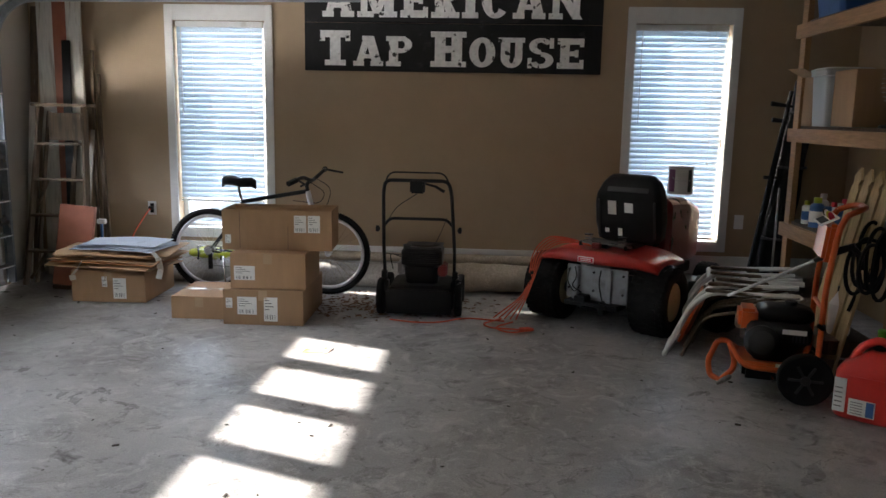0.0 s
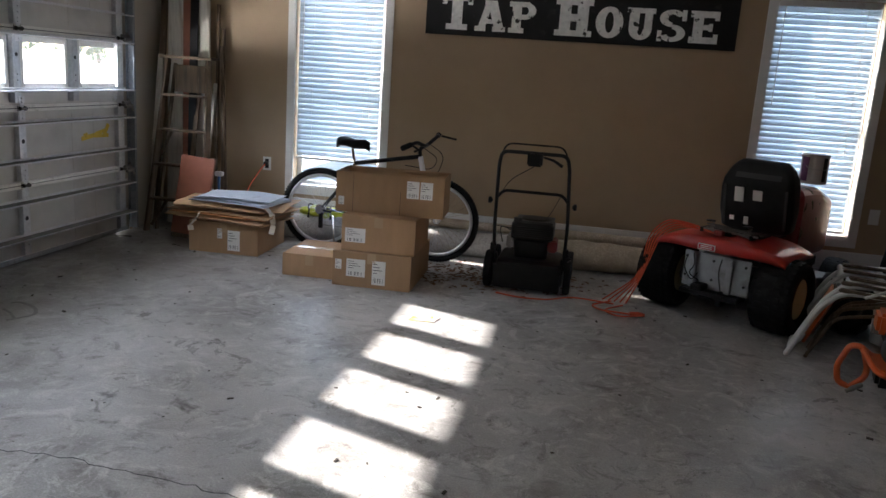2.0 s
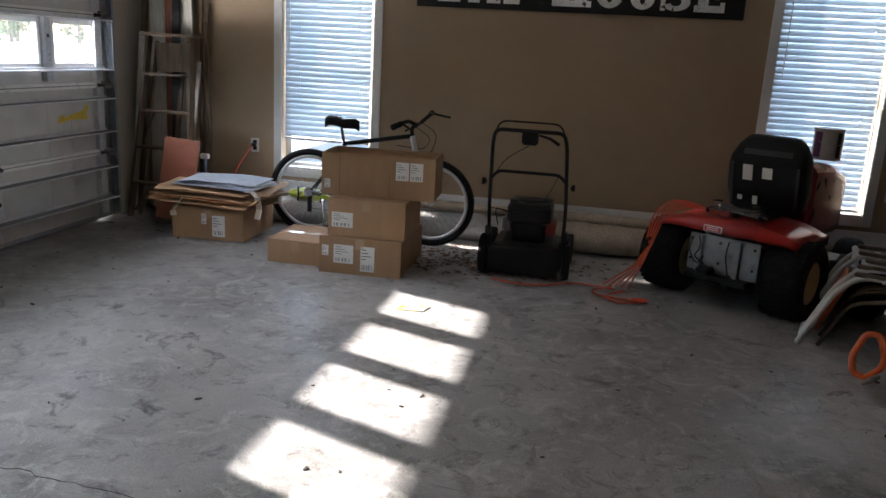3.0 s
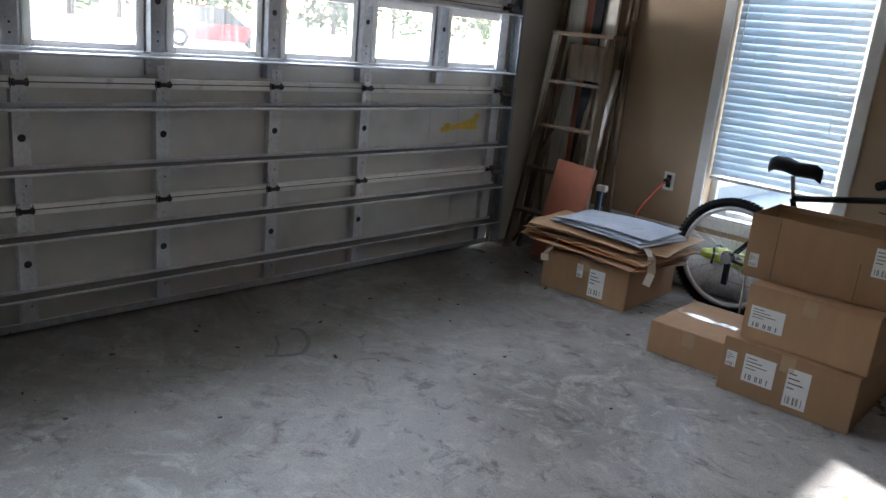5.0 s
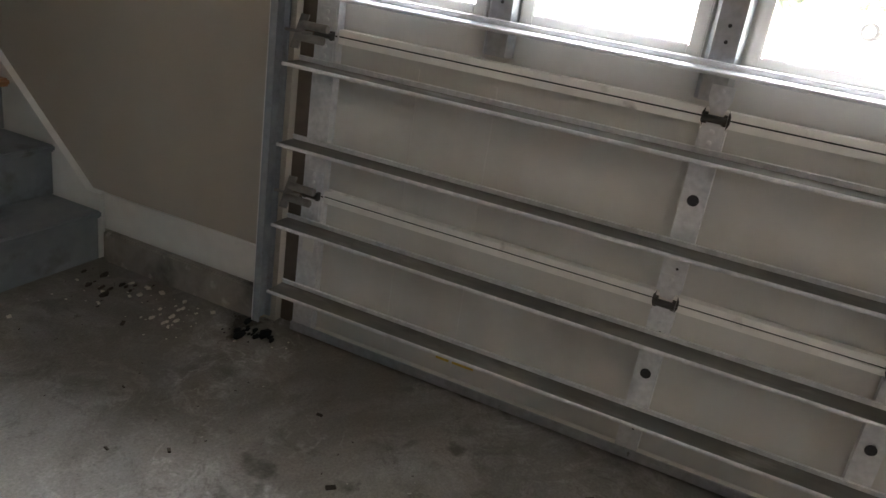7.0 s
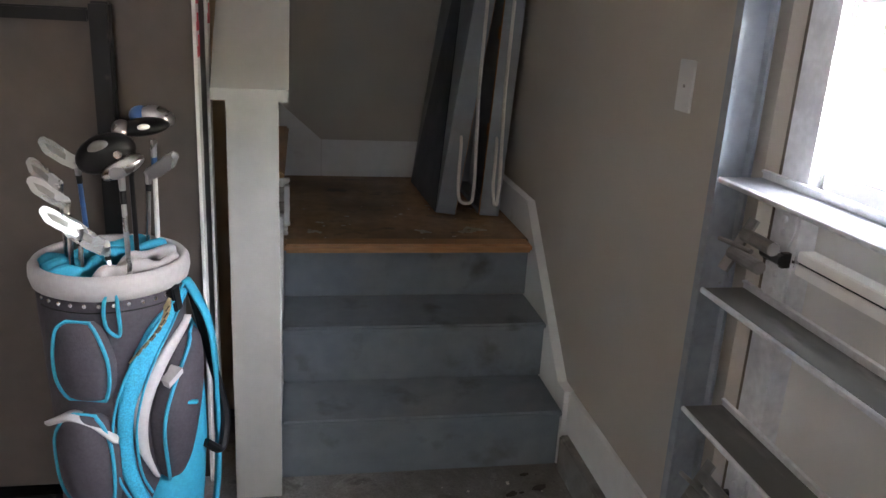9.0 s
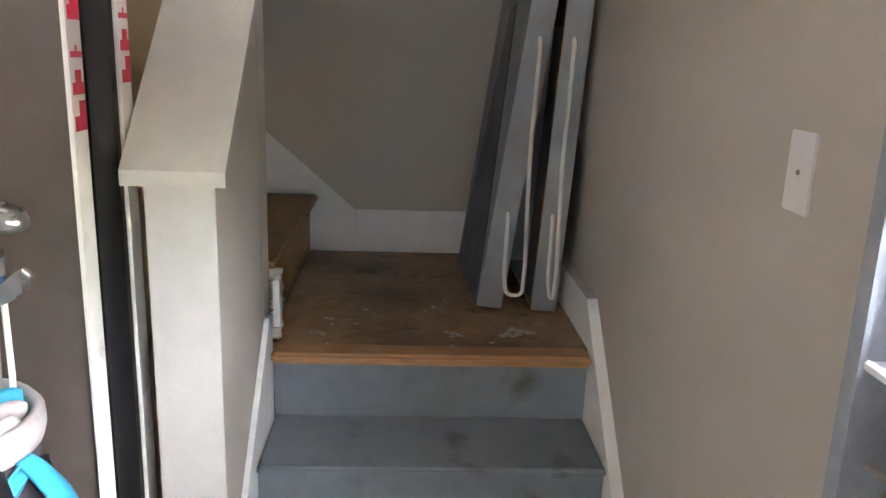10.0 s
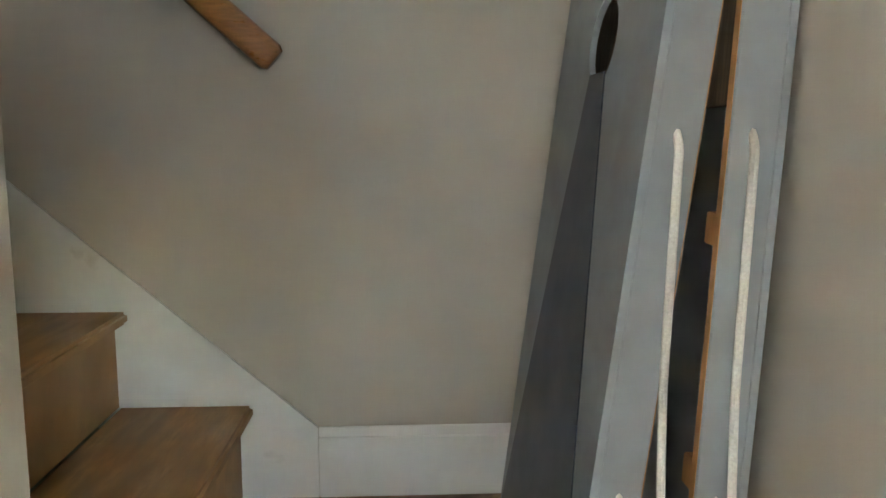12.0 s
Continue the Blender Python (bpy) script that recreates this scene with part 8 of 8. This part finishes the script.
for i in range(1, 8):
    t = i / 8
    az, z, o = 143 - 30 * t, 0.838 - 0.108 * t + 0.014 * math.sin(math.pi * t), 0.0145 + 0.03 * math.sin(math.pi * t)
    part("grip_hole", loft(bmesh.new(), [[on_bag(az + u + s, z + v - s * 0.003, o) for u, v in ((-1.6, -0.005), (1.6, 0.005))] + [on_bag(az + u + s, z + v - s * 0.003, o - 0.003) for u, v in ((1.6, 0.005), (-1.6, -0.005))] for s in (-0.7, 0.7)]), "oldwood", hd, "dark slot in the grip")
secs = []
for i, (az, z, o) in enumerate(fine([(168, 0.868, 0.008), (176, 0.83, 0.02), (184, 0.76, 0.045), (188, 0.66, 0.06), (190, 0.5, 0.07), (190, 0.34, 0.066), (186, 0.2, 0.05)], 4)):
    w = 6.0 + 3.5 * min(1, i / 8)
    secs.append([on_bag(az + u * w, z, o + q) for u, q in ((-1, 0), (-0.9, 0.007), (0, 0.011), (0.9, 0.007), (1, 0), (0, -0.003))])
sp = part("shoulder_strap", loft(bmesh.new(), secs), "teal", gb, "padded turquoise shoulder strap", True)
part("webbing", tube(bmesh.new(), bend([(-0.16, -0.02, 0.84), (-0.2, -0.03, 0.65), (-0.235, -0.02, 0.5), (-0.225, 0.02, 0.42), (-0.19, 0.04, 0.46)], 0.06), 0.011, 8), "black", gb, "black webbing strap")
part("clip", boxes(((-0.012, -0.005, -0.03), (0.012, 0.005, 0.03)), bevel=0.003), "black", gb).matrix_basis = Matrix.Translation(on_bag(152, 0.84, 0.012)) @ pose(0, 0, 0, 0, 12, 62)
for k in range(14):
    a = 40 + 10.5 * k
    part("rivet", lathe(bmesh.new(), [(0.0055, 0), (0.0045, 0.003), (0.0, 0.004)], 8, Matrix.Translation(on_bag(a, 0.853, 0.0)) @ Euler((0, math.pi / 2, radians(a))).to_matrix().to_4x4()), "chrome", gb)
cord_on([on_bag(a, 0.838, 0.002) for a in range(40, 190, 15)], 0.002, "black", "seam", "dark stitched seam")


def ellipsoid(bm, c, r, ry=0.0, rx=0.0):
    k = bmesh.ops.create_icosphere(bm, subdivisions=3, radius=1)
    m = Matrix.Translation(c) @ pose(0, 0, 0, rx, ry)
    for v in k["verts"]:
        v.co = m @ Vector((v.co.x * r[0], v.co.y * r[1], v.co.z * r[2] * (1.0 if v.co.z > 0 else 0.75)))
    return bm


def club(rim, top, shaft, head, turn=0.0, size=1.0):
    """A club by the points where its shaft leaves the rim and meets its head."""
    rim, top = Vector(rim), Vector(top)
    low = rim + (rim - top) * ((rim.z - 0.3) / (top.z - rim.z))
    r = Vector((low.x - GX, low.y - GY))
    if r.length > 0.11:
        r *= 0.11 / r.length
    low = Vector((GX + r.x, GY + r.y, 0.3))
    c = thing("golf_club", low.x, low.y, 0.3, {"iron": "steel iron club standing in the golf bag", "driver": "black and silver driver standing in the golf bag", "hybrid": "black hybrid club standing in the golf bag", "wood": "silver and blue wood club standing in the golf bag"}[head], "golf club", group="golf clubs")
    T, R = top - low, rim - low
    part("shaft", tube(bmesh.new(), [(0, 0, 0), R, R.lerp(T, 0.72)], [0.006, 0.0056, 0.0052], 8), shaft, c)
    part("ferrule", tube(bmesh.new(), [R.lerp(T, 0.72), R.lerp(T, 0.86)], 0.0066, 8), "blue" if head == "wood" else "black", c)
    part("hosel", tube(bmesh.new(), [R.lerp(T, 0.86), T, T + Vector((0, 0, 0.012))], [0.0065, 0.0075, 0.009], 8), "steel", c)
    if head == "iron":
        bm = prism(bmesh.new(), [(p * size, q * size) for p, q in ((-0.007, -0.004), (0.007, -0.006), (0.03, 0.006), (0.062, 0.03), (0.072, 0.055), (0.062, 0.066), (0.04, 0.054), (0.012, 0.026), (-0.006, 0.018))], "y", -0.006, 0.006)
        bmesh.ops.bevel(bm, geom=bm.edges[:], offset=0.0025, segments=2, affect="EDGES")
        bmesh.ops.transform(bm, matrix=Matrix.Translation(T) @ pose(0, 0, 0, 14, 0, turn), verts=bm.verts)
        h = part("head", bm, "steel", c, "forged steel iron head")
        part("back_cavity", prism(bmesh.new(), [(p * size, q * size) for p, q in ((0.022, 0.014), (0.05, 0.034), (0.058, 0.05), (0.04, 0.042), (0.02, 0.026))], "y", 0.0062, 0.0068), "galvdirty", h, "dull recess").matrix_basis = Matrix.Translation(T) @ pose(0, 0, 0, 14, 0, turn)
    elif head == "driver":
        h = part("head", ellipsoid(bmesh.new(), T + Vector((0.028, -0.012, 0.042)), (0.062, 0.032, 0.046), 24, -20), "black", c, "glossy black rounded head", True)
        part("face", ellipsoid(bmesh.new(), T + Vector((-0.005, 0.006, 0.022)), (0.048, 0.026, 0.022), 28, -20), "steel", h, "silver skirt of the head", True)
        part("sole_badge", ellipsoid(bmesh.new(), T + Vector((0.034, 0.013, 0.058)), (0.024, 0.008, 0.02), 24, -20), "greyplate", h, "grey sole badge", True)
        part("weight", lathe(bmesh.new(), [(0.0, 0), (0.009, 0), (0.008, 0.004), (0.0, 0.004)], 14, Matrix.Translation(T + Vector((0.0, 0.019, 0.05))) @ pose(0, 0, 0, -90)), "chrome", h, "round metal weight")
    elif head == "hybrid":
        h = part("head", ellipsoid(bmesh.new(), T + Vector((-0.03, -0.004, 0.034)), (0.056, 0.034, 0.02), 8, -12), "blacksteel", c, "black rounded head", True)
        part("face", ellipsoid(bmesh.new(), T + Vector((0.012, 0.004, 0.03)), (0.02, 0.03, 0.021), 20, -12), "steel", h, "grooved steel face", True)
        part("trim", ellipsoid(bmesh.new(), T + Vector((-0.036, 0.022, 0.038)), (0.014, 0.008, 0.008), 8), "white", h, "small white mark", True)
    else:
        h = part("head", ellipsoid(bmesh.new(), T + Vector((-0.008, -0.01, 0.06)), (0.04, 0.03, 0.026), -12, -16), "steel", c, "silver rounded head", True)
        part("crown", ellipsoid(bmesh.new(), T + Vector((0.026, -0.014, 0.062)), (0.026, 0.028, 0.022), -12, -16), "blue", h, "blue painted toe", True)


club((-2.384, 1.302, 0.913), (-2.38, 1.298, 1.11), "steel", "driver")
club((-2.376, 1.179, 0.913), (-2.378, 1.2, 1.161), "blacksteel", "hybrid")
club((-2.407, 1.094, 0.935), (-2.41, 1.1, 1.142), "white", "wood")
club((-2.389, 1.10, 0.955), (-2.396, 1.105, 1.068), "chrome", "iron", 180)
club((-2.347, 1.29, 0.885), (-2.336, 1.28, 0.945), "chrome", "iron", 8, 1.25)
club((-2.265, 1.15, 0.976), (-2.272, 1.2, 1.11), "blue", "iron", 15)
club((-2.26, 1.26, 0.92), (-2.262, 1.265, 1.04), "chrome", "iron", 10)
club((-2.285, 1.285, 0.9), (-2.287, 1.28, 0.985), "chrome", "iron", 25)
club((-2.235, 1.2, 0.92), (-2.232, 1.2, 1.06), "chrome", "iron", -10)

# ---- loose litter ----
rnd = random.Random(11)
bm = bmesh.new()
for _ in range(420):
    x, y = rnd.gauss(-0.45, 0.33), rnd.gauss(6.28, 0.22)
    if -1.2 < x < 0.6 and 5.85 < y < 6.85:
        a = rnd.random() * 6.28
        s = 0.012 + 0.025 * rnd.random()
        c, d = math.cos(a) * s, math.sin(a) * s
        z = 0.002 + 0.012 * rnd.random()
        bm.faces.new([bm.verts.new(v) for v in ((x - c, y - d, z), (x + d * 0.5, y - c * 0.5, z + 0.006), (x + c, y + d, z + 0.002), (x - d * 0.5, y + c * 0.5, z + 0.008))])
tagged(part("leaf_litter", bm, "deadleaf"), "dry brown leaves and twigs on the floor", "leaves", kind="stuff")
bm = bmesh.new()
for _ in range(260):
    x, y = rnd.uniform(-3.5, 2.2), rnd.uniform(0.9, 6.6)
    if rnd.random() < 0.3:
        x = -3.4 + abs(rnd.gauss(0, 0.5))
    s = 0.002 + 0.007 * rnd.random() ** 3
    mm = pose(x, y, s * 0.3, rnd.uniform(-15, 15), rnd.uniform(-15, 15), rnd.uniform(0, 360))
    box(bm, (-s * 1.6, -s * 0.7, -s * 0.3), (s * 1.6, s * 0.7, s * 0.4), 0, mm)
tagged(part("floor_debris", bm, "dirt"), "small dark crumbs scattered on the concrete", "debris", kind="stuff")
bm = bmesh.new()
for _ in range(42):
    x, y = -3.53 + abs(rnd.gauss(0, 0.14)), rnd.uniform(0.8, 1.75)
    s = 0.002 + 0.009 * rnd.random() ** 3
    box(bm, (-s, -s * 0.8, -s * 0.2), (s, s * 0.8, s * 0.4), 0, pose(x, y, s * 0.3, rnd.uniform(-20, 20), rnd.uniform(-20, 20), rnd.uniform(0, 360)))
tagged(part("paper_scraps", bm, "whitewood"), "pale plaster crumbs near the stairs", "debris", kind="stuff")
for n_, cx, cy, cnt, sp, big, ma, lab in (("rubber_scraps", -3.5, 1.55, 34, 0.04, 0.036, "rubber", "torn black rubber seal scraps at the foot of the door track"), ("dirt_clods", -3.46, 0.9, 26, 0.1, 0.02, "dirt", "dark clods of dirt beside the stairs"), ("plaster_chips", -3.4, 1.28, 22, 0.07, 0.016, "whitewood", "broken white plaster chips on the floor")):
    bm = bmesh.new()
    for _ in range(cnt):
        s = big * (0.12 + 0.88 * rnd.random() ** 3)
        x, y = max(-3.58, cx + rnd.gauss(0, sp * 0.7)), max(0.77, cy + rnd.gauss(0, sp))
        r = bmesh.ops.create_icosphere(bm, subdivisions=1, radius=s)
        for v in r["verts"]:
            f = 0.7 + 0.6 * rnd.random()
            v.co = Vector((x + v.co.x * f * 1.3 + v.co.y * 0.5, y + v.co.y * f * 0.8, max(0.0005, s * 0.2 + v.co.z * f * 0.3)))
    tagged(part(n_, bm, ma), lab, "debris", kind="stuff")
fl = tagged(new("yellow_flyer"), "crumpled yellow printed flyer lying on the floor", "paper")
bm = bmesh.new()
g = [[bm.verts.new((-0.76 + 0.16 * i / 5 + 0.02 * j / 4, 5.06 + 0.11 * j / 4 + 0.02 * i / 5, 0.004 + 0.006 * abs(noise.noise(Vector((i * 0.9, j * 0.9, 1)))))) for j in range(5)] for i in range(6)]
for i in range(5):
    for j in range(4):
        bm.faces.new((g[i][j], g[i + 1][j], g[i + 1][j + 1], g[i][j + 1]))
part("sheet", bm, mat("yellow_flyer_print", (0.7, 0.6, 0.3), 0.6, spots=[((0.75, 0.35, 0.03), 14, 0.5, 0.6), ((0.8, 0.78, 0.7), 9, 0.6, 0.66)]), fl)
# crack across the slab
ck = bmesh.new()
pts = []
x, y = -2.95, 2.9
while x < 0.6:
    pts.append((x, y, 0.0005))
    x += 0.035 + 0.03 * rnd.random()
    y = 2.9 + 0.04 * math.sin(x * 3.1) + rnd.uniform(-0.018, 0.018)
for p, q in zip(pts, pts[1:]):
    beam(ck, p, q, 0.002 + 0.003 * rnd.random(), 0.001)
tagged(part("floor_crack", ck, "ink"), "thin wandering crack in the concrete", "crack", kind="structure")
# dark rubbed curl on the slab
M["smear"] = mat("rubbed_tyre_mark", (0.13, 0.125, 0.115), 0.5, grain=0.3, gscale=60)
mk = bmesh.new()
curl = fine([Vector(p) for p in ((-2.84, 4.19, 0.0006), (-2.79, 4.27, 0.0006), (-2.78, 4.35, 0.0006), (-2.87, 4.445, 0.0006), (-2.99, 4.49, 0.0006), (-3.03, 4.46, 0.0006))], 6)
for p, q in zip(curl, curl[1:]):
    beam(mk, p, q, 0.022, 0.001)
for p, q in zip(fine([Vector((-2.99, 4.35, 0.0006)), Vector((-2.9, 4.3, 0.0006)), Vector((-2.81, 4.22, 0.0006))], 4), fine([Vector((-2.99, 4.35, 0.0006)), Vector((-2.9, 4.3, 0.0006)), Vector((-2.81, 4.22, 0.0006))], 4)[1:]):
    beam(mk, p, q, 0.016, 0.001)
tagged(part("floor_mark", mk, "smear"), "dark curled rubber mark on the concrete", "mark", kind="structure")
